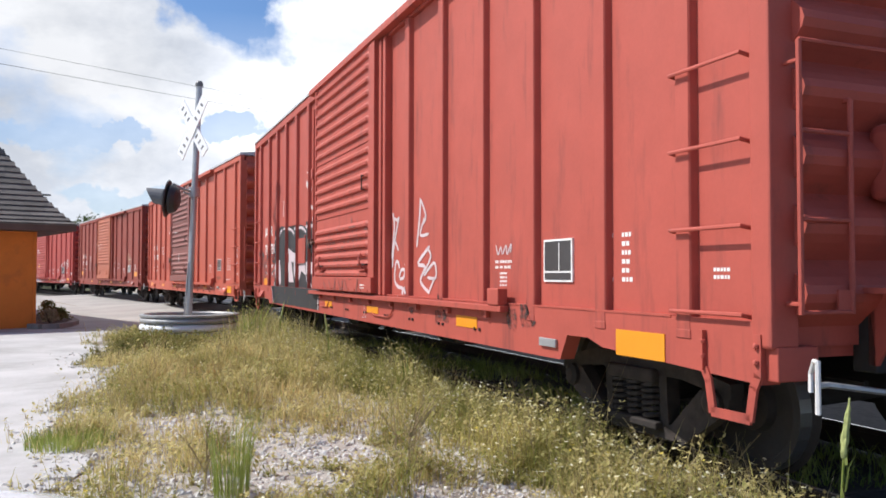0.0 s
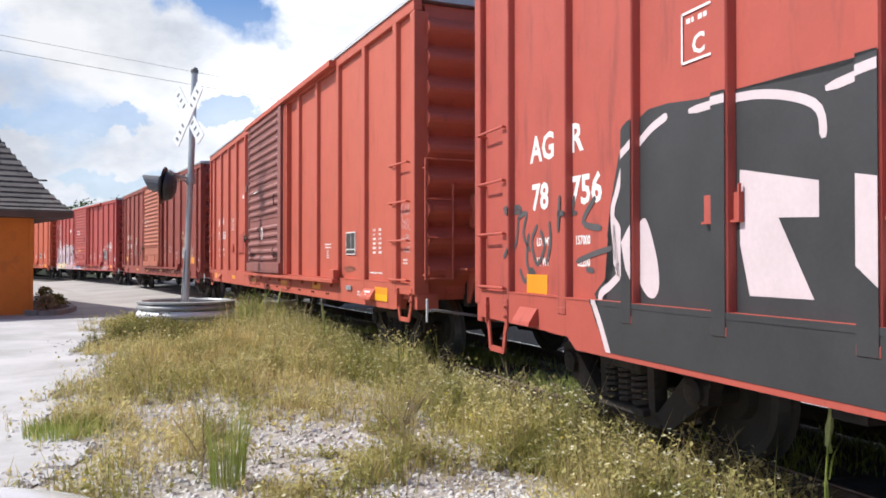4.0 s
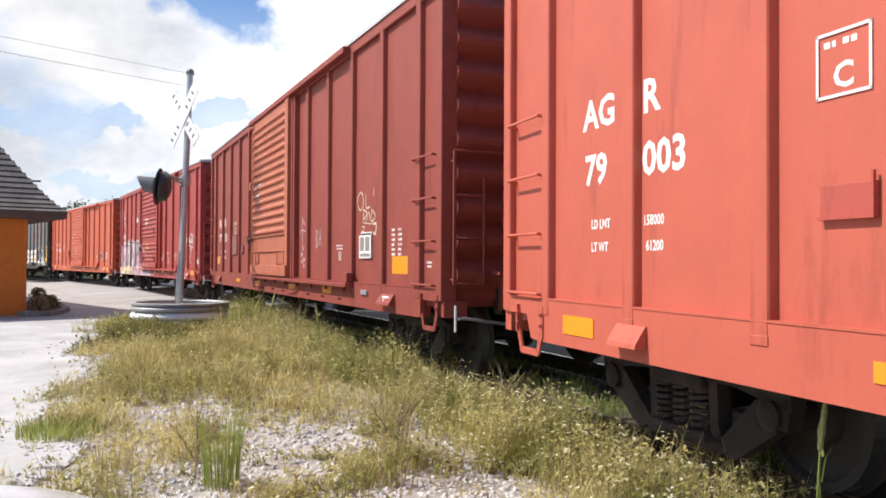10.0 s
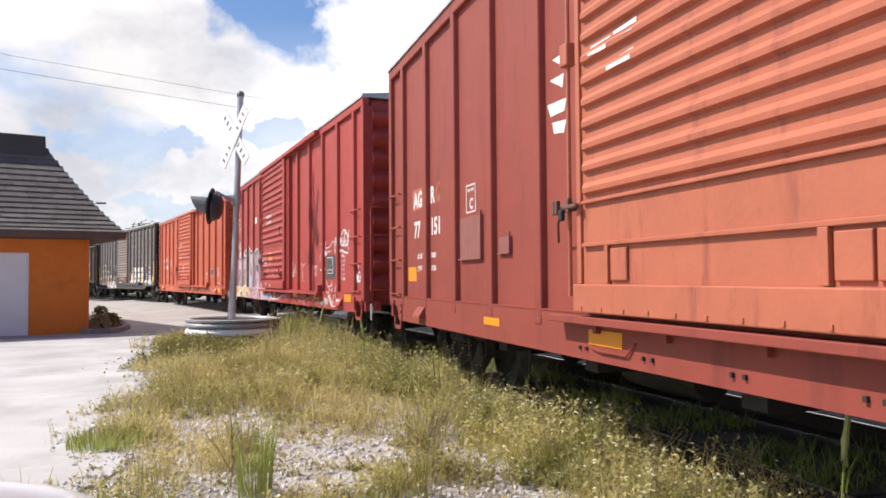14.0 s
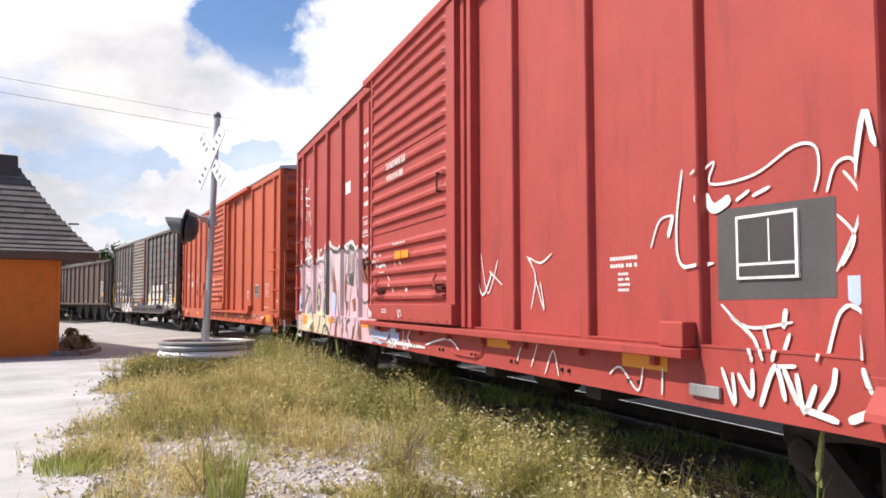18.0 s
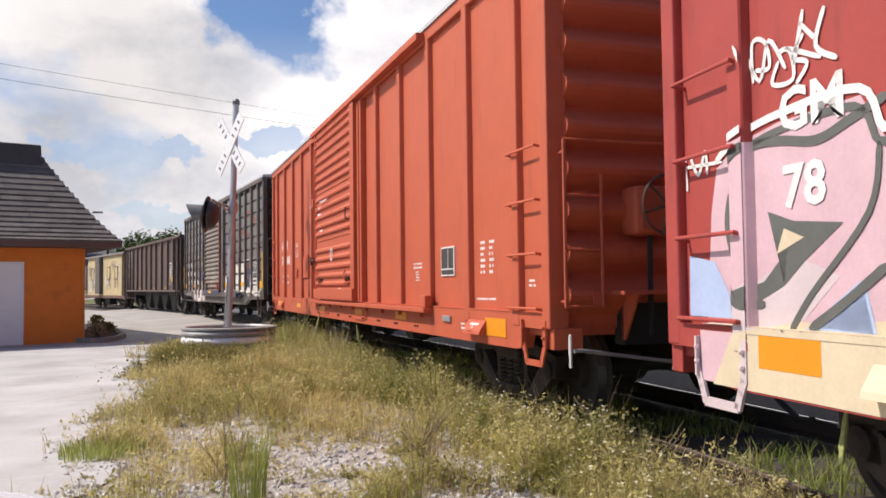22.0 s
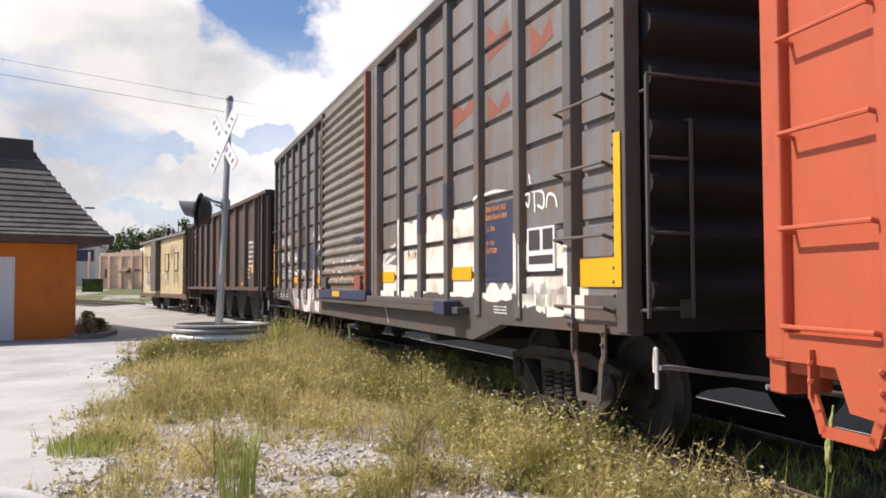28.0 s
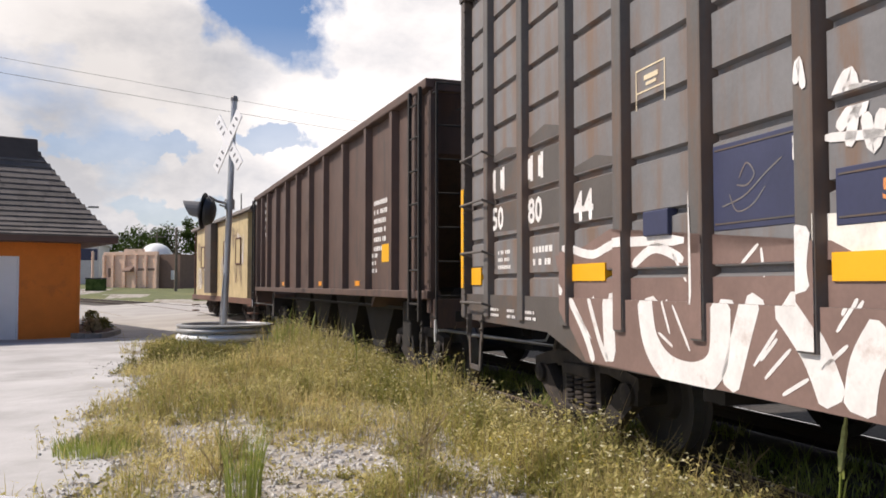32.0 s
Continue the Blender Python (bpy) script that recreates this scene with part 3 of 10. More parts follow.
def depot():
    h = thing("depot_building", "orange stucco depot with a steep dark shingle hip roof", "building")
    x1, y0, zb = -3.28, 23.2, 0.12
    x0, y1, zt = -15.0, 38.0, 2.62
    # walls, with an opening for the door in the front one
    dx0, dx1, dz = -5.73, -4.70, 2.24
    bm = bmesh.new()
    box(bm, x0, dx0, y0, y0 + 0.2, zb, zt)
    box(bm, dx1, x1, y0, y0 + 0.2, zb, zt)
    box(bm, dx0, dx1, y0, y0 + 0.2, dz, zt)
    part("front_wall", bm, WALL_ORANGE, h)
    part("side_wall", B(x1 - 0.2, x1, y0 + 0.2, y1, zb, zt), WALL_ORANGE, h)
    part("rear_wall", B(x0, x1 - 0.2, y1 - 0.2, y1, zb, zt), WALL_ORANGE, h)
    part("corner_board", B(x1 - 0.06, x1 + 0.025, y0 - 0.025, y0 + 0.2, zb, zt, bev=0.008), WALL_ORANGE, h)
    d = part("door", B(dx0 + 0.04, dx1 - 0.04, y0 + 0.05, y0 + 0.1, zb + 0.02, dz - 0.04, bev=0.005), DOOR_WHITE, h, "white painted plain door")
    bm = bmesh.new()
    for a in ((dx0, dx0 + 0.04, zb, dz), (dx1 - 0.04, dx1, zb, dz), (dx0 + 0.04, dx1 - 0.04, dz - 0.04, dz)):
        box(bm, a[0], a[1], y0 - 0.02, y0 + 0.12, a[2], a[3])
    part("frame", bm, DOOR_WHITE, d)
    part("handle", lathe(bmesh.new(), [(0, 0), (0.03, 0), (0.035, -0.03), (0.02, -0.06), (0, -0.065)], 12, "Y", (dx0 + 0.12, y0 + 0.05, 1.1)), GALV, d)
    # roof: eaves overhang, slope sags a little towards the eave
    ex, ey, ez = x1 + 0.78, y0 - 0.85, 2.74
    ey1 = y1 + 0.8
    rx, ry, rz = -4.03, 25.81, 5.48
    courses = 17
    prof = []
    for i in range(courses + 1):
        f = i / courses
        prof.append((f, f ** 1.22 * 0.9 + 0.1 * f))
    roof = None
    for i in range(courses):
        bm = bmesh.new()
        f0, z0 = prof[i]
        f1, z1 = prof[i + 1]
        za, zb2 = ez + (rz - ez) * z0, ez + (rz - ez) * z1
        X0, X1 = ex + (rx - ex) * f0, ex + (rx - ex) * f1
        Y0, Y1 = ey + (ry - ey) * f0, ey + (ry - ey) * f1
        R0, R1 = ey1 + (ry - ey1) * f0, ey1 + (ry - ey1) * f1
        lip = 0.035
        for quad in (((x0 - 1, Y0, za + lip), (X0, Y0, za + lip), (X1, Y1, zb2 + 0.004), (x0 - 1, Y1, zb2 + 0.004)),
                     ((x0 - 1, Y0, za), (X0, Y0, za), (X0, Y0, za + lip), (x0 - 1, Y0, za + lip)),
                     ((X0, Y0, za + lip), (X0, R0, za + lip), (X1, R1, zb2 + 0.004), (X1, Y1, zb2 + 0.004)),
                     ((X0, Y0, za), (X0, R0, za), (X0, R0, za + lip), (X0, Y0, za + lip)),
                     ((X0, R0, za + lip), (x0 - 1, R0, za + lip), (x0 - 1, R1, zb2 + 0.004), (X1, R1, zb2 + 0.004))):
            bm.faces.new([bm.verts.new(v) for v in quad])
        course = part("roof" if roof is None else "roof_course", bm, SHINGLE, roof or h)
        roof = roof or course
    # shingles of the front slope, course by course, in strips
    random.seed(4)
    tabs = []
    for i in range(courses):
        f0, z0 = prof[i]
        f1, z1 = prof[i + 1]
        Y0, Y1 = ey + (ry - ey) * f0, ey + (ry - ey) * f1
        za, zc = ez + (rz - ez) * z0 + 0.038, ez + (rz - ez) * z1 + 0.008
        xr = ex + (rx - ex) * f0 - 0.02
        x = -8.2 - random.random() * 0.5
        while x < xr - 0.1:
            w = min(0.5 + random.random() * 0.12, xr - x)
            tabs.append((x, w, Y0, za, Y1, zc))
            x += w + 0.012
    for x, w, Y0, za, Y1, zc in tabs[:300]:
        b2 = bmesh.new()
        lo = [b2.verts.new((x, Y0 - 0.012, za - 0.02)), b2.verts.new((x + w, Y0 - 0.012, za - 0.02)),
              b2.verts.new((x + w, Y0 - 0.012, za + 0.008)), b2.verts.new((x, Y0 - 0.012, za + 0.008))]
        hi = [b2.verts.new((x + w, Y1, zc + 0.006)), b2.verts.new((x, Y1, zc + 0.006))]
        b2.faces.new(lo)
        b2.faces.new((lo[3], lo[2], hi[0], hi[1]))
        part("shingle", b2, SHINGLE, roof)
    part("ridge_cap", extrude_x(bmesh.new(), [(ry - 0.55, rz - 0.5), (ry - 0.4, rz + 0.12), (ry, rz + 0.2), (ry + 0.4, rz + 0.12), (ry + 0.55, rz - 0.5)],
                                x0, rx + 0.05), ROOF_DARK, roof, "dark raised ridge cap")
    bm = bmesh.new()
    box(bm, x0 - 1, ex - 0.02, ey, ey + 0.03, ez - 0.14, ez + 0.01)
    box(bm, ex - 0.05, ex - 0.02, ey + 0.03, ey1, ez - 0.14, ez + 0.01)
    part("fascia", bm, TRIM_BROWN, h)
    part("soffit", B(x0 - 1, ex - 0.05, ey + 0.03, ey1, ez - 0.14, ez - 0.11), TRIM_BROWN, h)
    part("base_board", B(x0, dx0, y0 - 0.015, y0, zb, zb + 0.16), TRIM_BROWN, h)
    # the front wall stands at a slant to the track
    pivot = Matrix.Translation((x1, y0, 0))
    h.matrix_basis = pivot @ pose(0, 0, 0, 0, 0, 20) @ pivot.inverted()
    return h


depot()
# planting bed with its kerb beside the depot
bed = [(-3.36, 23.02), (-3.05, 22.62), (-2.72, 22.72), (-2.5, 23.4), (-2.45, 24.6), (-2.8, 26.4), (-3.5, 27.9), (-4.6, 28.2)]
kb = thing("kerb_bed", "low concrete kerb round a mulched planting bed", "kerb", kind="structure")
bm = bmesh.new()
for a, b in zip(bed, bed[1:]):
    d = (Vector(b) - Vector(a)).normalized()
    nrm = Vector((d.y, -d.x)) * 0.08
    q = [(Vector(a) - nrm), (Vector(b) - nrm), (Vector(b) + nrm), (Vector(a) + nrm)]
    extrude_z(bm, [(v.x, v.y) for v in q], 0.05, 0.27)
part("kerb", bm, KERB, kb)
part("mulch", extrude_z(bmesh.new(), bed, 0.1, 0.24), MULCH, kb)


def shrub(x, y, z, r, h, seed, mat, name="shrub", label="small shrub in the planting bed"):
    rnd = random.Random(seed)
    t = thing(name, label, "shrub", "bed shrubs")
    t.matrix_basis = pose(x, y, z)
    bm = bmesh.new()
    for i in range(7):
        a = rnd.random() * 6.3
        tube(bm, (0, 0, 0), (math.cos(a) * r * 0.6, math.sin(a) * r * 0.6, h * (0.5 + 0.4 * rnd.random())), 0.012, 5, 0.005)
    part("stems", bm, BARK, t)
    bm = bmesh.new()
    for i in range(420):
        a, rr, zz = rnd.random() * 6.3, r * math.sqrt(rnd.random()), h * (0.2 + 0.8 * rnd.random())
        c = Vector((math.cos(a) * rr * (1.2 - zz / h * 0.7), math.sin(a) * rr * (1.2 - zz / h * 0.7), zz))
        m = Matrix.Translation(c) @ Euler((rnd.random() * 3, rnd.random() * 3, rnd.random() * 6)).to_matrix().to_4x4()
        l = 0.05 + 0.04 * rnd.random()
        bm.faces.new([bm.verts.new(m @ Vector(v)) for v in ((0, 0, 0), (l * 0.35, l * 0.5, 0), (0, l, 0), (-l * 0.35, l * 0.5, 0))])
    part("leaves", bm, mat, t)


shrub(-2.98, 23.6, 0.24, 0.24, 0.36, 1, STALK, label="small dry brown shrub in the mulched bed")
shrub(-2.9, 24.9, 0.24, 0.3, 0.34, 2, BUSH_LEAF)
shrub(-3.4, 26.6, 0.24, 0.3, 0.5, 3, BUSH_LEAF)

# ---- crossing signal ----


def crossing_signal():
    s = thing("crossing_signal", "galvanised crossing signal mast with white crossbuck and black flasher", "railway signal")
    base = Vector((0.33, 17.0, 0.3))
    top = Vector((0.50, 17.0, 5.28))
    up = (top - base).normalized()

    def on(z):
        return base + up * ((z - base.z) / up.z)
    part("mast", tube(bmesh.new(), base - up * 0.15, top, 0.062, 16), GALV, s)
    part("finial", lathe(bmesh.new(), [(0.075, -0.02), (0.075, 0.05), (0.05, 0.09), (0, 0.1)], 16, "Z", top), SIGNAL_GREY, s)
    part("base_collar", lathe(bmesh.new(), [(0.14, 0), (0.14, 0.12), (0.09, 0.2), (0.065, 0.32)], 16, "Z", base), GALV, s)
    # the crossbuck stands square to the road, turned from the camera
    turn = Matrix.Translation(on(4.41) + Vector((-0.08, -0.07, 0))) @ pose(0, 0, 0, 0, 0, -60)
    for sign, off in ((1, 0.0), (-1, -0.022)):
        m = turn @ Matrix.Translation((0, off, 0)) @ Euler((0, radians(50 * sign), 0)).to_matrix().to_4x4()
        bl = part("crossbuck_blade", B(-0.69, 0.69, -0.01, 0.01, -0.13, 0.13, bev=0.004), SIGN_WHITE, s, "white reflective blade with worn black lettering")
        bl.matrix_basis = m
        # lettering too worn and far to read: short bars along the blade
        rnd = random.Random(3)
        for k in range(8):
            if abs(k - 3.5) < 0.8:
                continue
            xx = -0.6 + k * 0.16
            lt = part("letter_bar", B(xx, xx + 0.045, -0.0125, -0.0105, -0.05, 0.05), SIGNAL_GREY, bl)
    clamp = on(3.15)
    part("arm_clamp", lathe(bmesh.new(), [(0.066, -0.1), (0.1, -0.1), (0.1, 0.1), (0.066, 0.1)], 16, "Z", clamp), GALV, s)
    lamp = clamp + Vector((-0.44, -0.25, -0.17))
    part("arm", pipe(bmesh.new(), [clamp, clamp + Vector((-0.25, -0.14, 0.05)), lamp + Vector((0.05, 0.02, 0.3)), lamp + Vector((0.0, 0.0, 0.12))], 0.028), GALV, s)
    part("bracket", pipe(bmesh.new(), [clamp + Vector((0, 0, -0.08)), clamp + Vector((-0.2, -0.12, -0.02))], 0.018), GALV, s)
    # back to back lamps: axis along the road
    ax = Euler((radians(7), 0, radians(78))).to_matrix().to_4x4()
    for k, (rot, mat) in enumerate(((0, SIGNAL_GREY), (180, SIGNAL_GREY))):
        m = Matrix.Translation(lamp) @ ax @ pose(0, 0, 0, 0, 0, rot)
        ho = part("lamp_housing", lathe(bmesh.new(), [(0, -0.02), (0.08, -0.02), (0.16, 0.06), (0.165, 0.15), (0, 0.15)], 20, "Y"), SIGNAL_GREY, s)
        ho.matrix_basis = m
        if not k:
            part("lens", lathe(bmesh.new(), [(0.155, 0.15), (0.12, 0.175), (0, 0.19)], 20, "Y"), RED_LENS, ho, "unlit red lens")
        if k == 0:
            part("background_disc", lathe(bmesh.new(), [(0.16, 0.05), (0.355, 0.05), (0.365, 0.07), (0.16, 0.07)], 28, "Y"), SIGNAL_BLACK, ho)
        if k:
            part("lamp_back", lathe(bmesh.new(), [(0.29, -0.01), (0.285, 0.03), (0.24, 0.11), (0.14, 0.16), (0, 0.175)], 24, "Y"), SIGNAL_BLACK, ho, "dark rounded lamp back")
            continue
        bm = bmesh.new()
        n = 14
        for i in range(n):
            a0, a1 = math.pi * (-0.3 + 1.6 * i / n), math.pi * (-0.3 + 1.6 * (i + 1) / n)
            v = []
            for a, yy, rr in ((a0, 0.14, 0.17), (a1, 0.14, 0.17), (a1, 0.38 + 0.1 * math.sin(a1), 0.15), (a0, 0.38 + 0.1 * math.sin(a0), 0.15)):
                v.append(bm.verts.new((math.cos(a) * rr, yy, math.sin(a) * rr)))
            bm.faces.new(v)
        bmesh.ops.remove_doubles(bm, verts=bm.verts[:], dist=1e-4)
        bmesh.ops.solidify(bm, geom=bm.faces[:], thickness=0.006)
        part("hood", bm, SIGNAL_GREY, ho)
    part("junction_box", B(lamp.x - 0.06, lamp.x + 0.06, lamp.y - 0.06, lamp.y + 0.06, lamp.z + 0.1, lamp.z + 0.26, bev=0.012), SIGNAL_BLACK, s)
    part("conduit", tube(bmesh.new(), base + Vector((-0.1, -0.05, 0)), on(1.75) + Vector((-0.05, -0.04, 0)), 0.014, 8), GALV, s)
    # round guard of corrugated steel
    g = thing("guard_ring", "round corrugated steel guard ring filled with soil", "guard ring")
    g.matrix_basis = pose(0.37, 17.0, 0.14, 0, 0.0, 0)
    R = 0.91
    for z, h, mat in ((0.0, 0.15, SIGN_WHITE), (0.155, 0.13, RING_STEEL), (0.29, 0.14, SIGN_WHITE), (0.435, 0.12, RING_STEEL)):
        prof = [(R - 0.06, z), (R, z + 0.01), (R + 0.035, z + h * 0.3), (R + 0.035, z + h * 0.6), (R, z + h - 0.01), (R - 0.06, z + h)]
        smooth(part("ring_band", lathe(bmesh.new(), prof, 48), mat, g, "" if mat is RING_STEEL else "white painted band"))
    part("rim", lathe(bmesh.new(), [(R - 0.06, 0.56), (R + 0.03, 0.56), (R + 0.035, 0.6), (R - 0.05, 0.61), (R - 0.07, 0.58)], 48), RING_STEEL, g)
    part("inner_wall", lathe(bmesh.new(), [(R - 0.065, 0.0), (R - 0.065, 0.57)], 48), RING_STEEL, g)
    part("soil", lathe(bmesh.new(), [(R - 0.07, 0.44), (0.4, 0.47), (0, 0.48)], 32), DIRT, g)


crossing_signal()
# ---- the train ----
TRAIN = []     # (thing, arc length at the start)
WHEELS = []    # (wheelset, pose in its truck)


def truck(car, y):
    """A freight truck: two side frames with springs, bolster, two wheelsets."""
    tr = part("truck", B(-1.0, 1.0, y - 0.22, y + 0.22, 0.36, 0.62, bev=0.03), UNDER, car)
    # the outer rail of the curve lies higher
    tr.matrix_basis = pose(0, 0, 0.335, 0, -2.6, 0)
    for sx in (-1, 1):
        bm = bmesh.new()
        beams = [[(-0.97, 0.58), (-0.5, 0.68), (0.5, 0.68), (0.97, 0.58), (0.97, 0.49), (0.5, 0.56), (-0.5, 0.56), (-0.97, 0.49)],
                 [(-0.42, 0.14), (0.42, 0.14), (0.38, 0.24), (-0.38, 0.24)]]
        for m in (-1, 1):
            beams += [[(m * 0.70, 0.36), (m * 0.94, 0.38), (m * 0.96, 0.55), (m * 0.72, 0.55)], [(m * 0.70, 0.52), (m * 0.86, 0.36), (m * 0.50, 0.13), (m * 0.34, 0.20)],
                      [(m * 0.28, 0.2), (m * 0.36, 0.2), (m * 0.36, 0.62), (m * 0.28, 0.62)]]
        for out in beams:
            extrude_x(bm, [(y + a, z) for a, z in out], sx * 1.0, sx * 1.1)
        sf = part("side_frame", bm, TRUCK, tr)
        # recess with the spring group in front of it
        part("spring_seat", B(min(sx * 1.09, sx * 1.16), max(sx * 1.09, sx * 1.16), y - 0.3, y + 0.3, 0.2, 0.25, bev=0.01), TRUCK, tr)
        part("bolster_end", B(min(sx * 1.0, sx * 1.15), max(sx * 1.0, sx * 1.15), y - 0.27, y + 0.27, 0.5, 0.6, bev=0.02), TRUCK, tr)
        for k in (-0.175, 0.0, 0.175):
            bm = bmesh.new()
            pts = []
            for i in range(49):
                a = i / 8 * 2 * math.pi
                pts.append((sx * 1.075 + 0.06 * math.cos(a), y + k + 0.075 * math.sin(a), 0.26 + 0.25 * i / 48))
            pipe(bm, pts, 0.017, 5)
            part("spring", bm, TRUCK, tr)
        for k in (-0.82, 0.82):
            part("bearing_cap", lathe(bmesh.new(), [(0, 0.07), (0.05, 0.07), (0.085, 0.05), (0.085, 0.0)], 14, "X", (0, 0, 0)), TRUCK, tr).matrix_basis = \
                pose(sx * 1.08, y + k, 0.45, 0, 0, 0 if sx > 0 else 180)
    for k in (-0.82, 0.82):
        ws = part("wheelset", tube(bmesh.new(), (-1.02, 0, 0), (1.02, 0, 0), 0.075, 12), WHEEL, tr)
        m = pose(0, y + k, 0.42)
        ws.matrix_basis = m
        bm = bmesh.new()
        for sx in (-1, 1):
            p = [(0.075, 0.66), (0.16, 0.66), (0.18, 0.70), (0.33, 0.735), (0.36, 0.70), (0.445, 0.695), (0.455, 0.71), (0.43, 0.73), (0.42, 0.745), (0.415, 0.83),
                 (0.36, 0.832), (0.34, 0.80), (0.18, 0.775), (0.16, 0.83), (0.075, 0.83)]
            lathe(bm, [(r, sx * h) for r, h in p], 32, "X")
        # the wheels belong to the axle: one body that turns
        me = ws.data
        bm.from_mesh(me)
        bm.to_mesh(me)
        bm.free()
        me.materials.append(TREAD)
        for poly in me.polygons:
            c = poly.center
            rr = math.hypot(c.y, c.z)
            if 0.40 < rr and 0.742 < abs(c.x) < 0.83:
                poly.material_index = 1
        WHEELS.append((ws, m))
    return tr


def coupler(car, y, sg, hl, mat):
    """Draft gear, coupler and cut lever at one end; sg is -1 at the leading end."""
    c = part("coupler", B(-0.13, 0.13, min(y, y + sg * 0.62), max(y, y + sg * 0.62), 1.02, 1.22, bev=0.03), UNDER, car)
    bm = bmesh.new()
    extrude_z(bm, [(-0.2, y + sg * 0.6), (-0.22, y + sg * 0.78), (-0.05, y + sg * 0.86), (0.06, y + sg * 0.76), (0.16, y + sg * 0.86), (0.2, y + sg * 0.78), (0.16, y + sg * 0.58)], 0.96, 1.29)
    part("knuckle", bm, TRUCK, c)
    part("striker", B(-0.32, 0.32, y + (0 if sg > 0 else -0.06), y + (0.06 if sg > 0 else 0), 0.9, 1.38, bev=0.01), UNDER, c)
    side = -1 if sg < 0 else -1
    bm = bmesh.new()
    pipe(bm, [(-0.08, y + sg * 0.5, 1.12), (-0.12, y + sg * 0.3, 0.86), (-0.36, y + sg * 0.22, 0.85), (-1.4, y + sg * 0.2, 1.0), (-1.48, y + sg * 0.22, 1.0)], 0.016, 6)
    lever = part("cut_lever", bm, GALV, car, "bare steel cut lever")
    if sg < 0:
        bm = bmesh.new()
        pipe(bm, [(-1.5, y + sg * 0.2, 0.97), (-1.5, y + sg * 0.2, 1.06), (-1.52, y + sg * 0.24, 1.12), (-1.54, y + sg * 0.28, 1.12), (-1.54, y + sg * 0.28, 0.88)], 0.013, 6)
        part("lever_handle", bm, WHITE, lever, "white painted lever handle")
    bm = bmesh.new()
    pts = [(0.28, y + sg * 0.1, 0.82), (0.3, y + sg * 0.4, 0.55), (0.28, y + sg * 0.66, 0.42), (0.22, y + sg * 0.86, 0.46)]
    pipe(bm, pts, 0.025, 6)
    part("air_hose", bm, UNDER, car)


def grab(car, y0, y1, x, z, mat, drop=0.02):
    bm = pipe(bmesh.new(), [(-1.51, y0, z - drop), (x, y0, z), (x, y1, z), (-1.51, y1, z - drop)], 0.0125, 6)
    for y in (y0, y1):
        box(bm, -1.53, -1.5, y - 0.03, y + 0.03, z - 0.055, z + 0.02)
    part("grab_iron", bm, mat, car)


def stirrup(car, y0, y1, mat, z1=1.22, z0=0.72):
    bm = bmesh.new()
    pts = [(-1.60, y0, z1), (-1.60, y0, z1 - 0.2), (-1.60, y0 + 0.03, z1 - 0.26), (-1.60, y0 + 0.06, z0), (-1.60, y1 - 0.06, z0), (-1.60, y1 - 0.03, z1 - 0.26), (-1.60, y1, z1 - 0.2), (-1.60, y1, z1)]
    for a, b in zip(pts, pts[1:]):
        d = (Vector(b) - Vector(a))
        m = Matrix.Translation((Vector(a) + Vector(b)) / 2) @ d.to_track_quat("Z", "X").to_matrix().to_4x4()
        bmesh.ops.create_cube(bm, size=1.0, matrix=m @ Matrix.Diagonal((0.05, 0.016, d.length + 0.014, 1)))
    for yy in (y0, y1):
        for zz in (z1 - 0.05, z1 - 0.13):
            bmesh.ops.create_icosphere(bm, subdivisions=1, radius=0.018, matrix=Matrix.Translation((-1.615, yy, zz)))
    part("stirrup_step", bm, mat, car)


def ribbed_end(car, y, sg, z0, z1, mat, n=9):
    """A corrugated end panel with round ribs."""
    h = (z1 - z0 - 0.2) / n
    out = []
    for i in range(n):
        a = z0 + 0.1 + i * h
        out += [(0.15 * math.sin(math.pi * k / 8) ** 1.3, a + h * k / 8) for k in range(8)]
    pts = [(y, z0)] + [(y + sg * d, z) for d, z in out] + [(y, z1), (y - sg * 0.1, z1), (y - sg * 0.1, z0)]
    part("end_panel", extrude_x(bmesh.new(), pts, -1.45, 1.45), mat, car)


def end_ladder(car, y, sg, mat, x0=-1.5, x1=-1.17, levels=(1.34, 1.79, 2.22), z0=1.33, z1=2.66):
    """Thin round bars: a tall outer stile, a short inner one, rungs, and a long grab bar across the end."""
    yy = y + sg * 0.1
    ld = part("end_ladder", tube(bmesh.new(), (x0, yy, z0), (x0, yy, z1), 0.014, 8), mat, car)
    part("stile", tube(bmesh.new(), (x1, yy, z0), (x1, yy, z1 - 0.27), 0.014, 8), mat, ld)
    for z in levels:
        part("rung", tube(bmesh.new(), (x0, yy, z), (x1, yy, z), 0.012, 6), mat, ld)
    part("end_grab", pipe(bmesh.new(), [(x0, yy, z1), (0.9, yy, z1), (0.9, y, z1)], 0.0125, 6), mat, car)
    for xx, z in ((x0, z0 + 0.05), (x0, z1 - 0.1), (x1, z0 + 0.05), (x1, z1 - 0.27)):
        part("standoff", tube(bmesh.new(), (xx, yy, z), (xx, y - sg * 0.06, z), 0.012, 6), mat, ld)
    part("ladder_gusset", B(x1 - 0.09, x1, min(yy, yy - sg * 0.012), max(yy, yy - sg * 0.012), z0, z0 + 0.12), mat, ld)


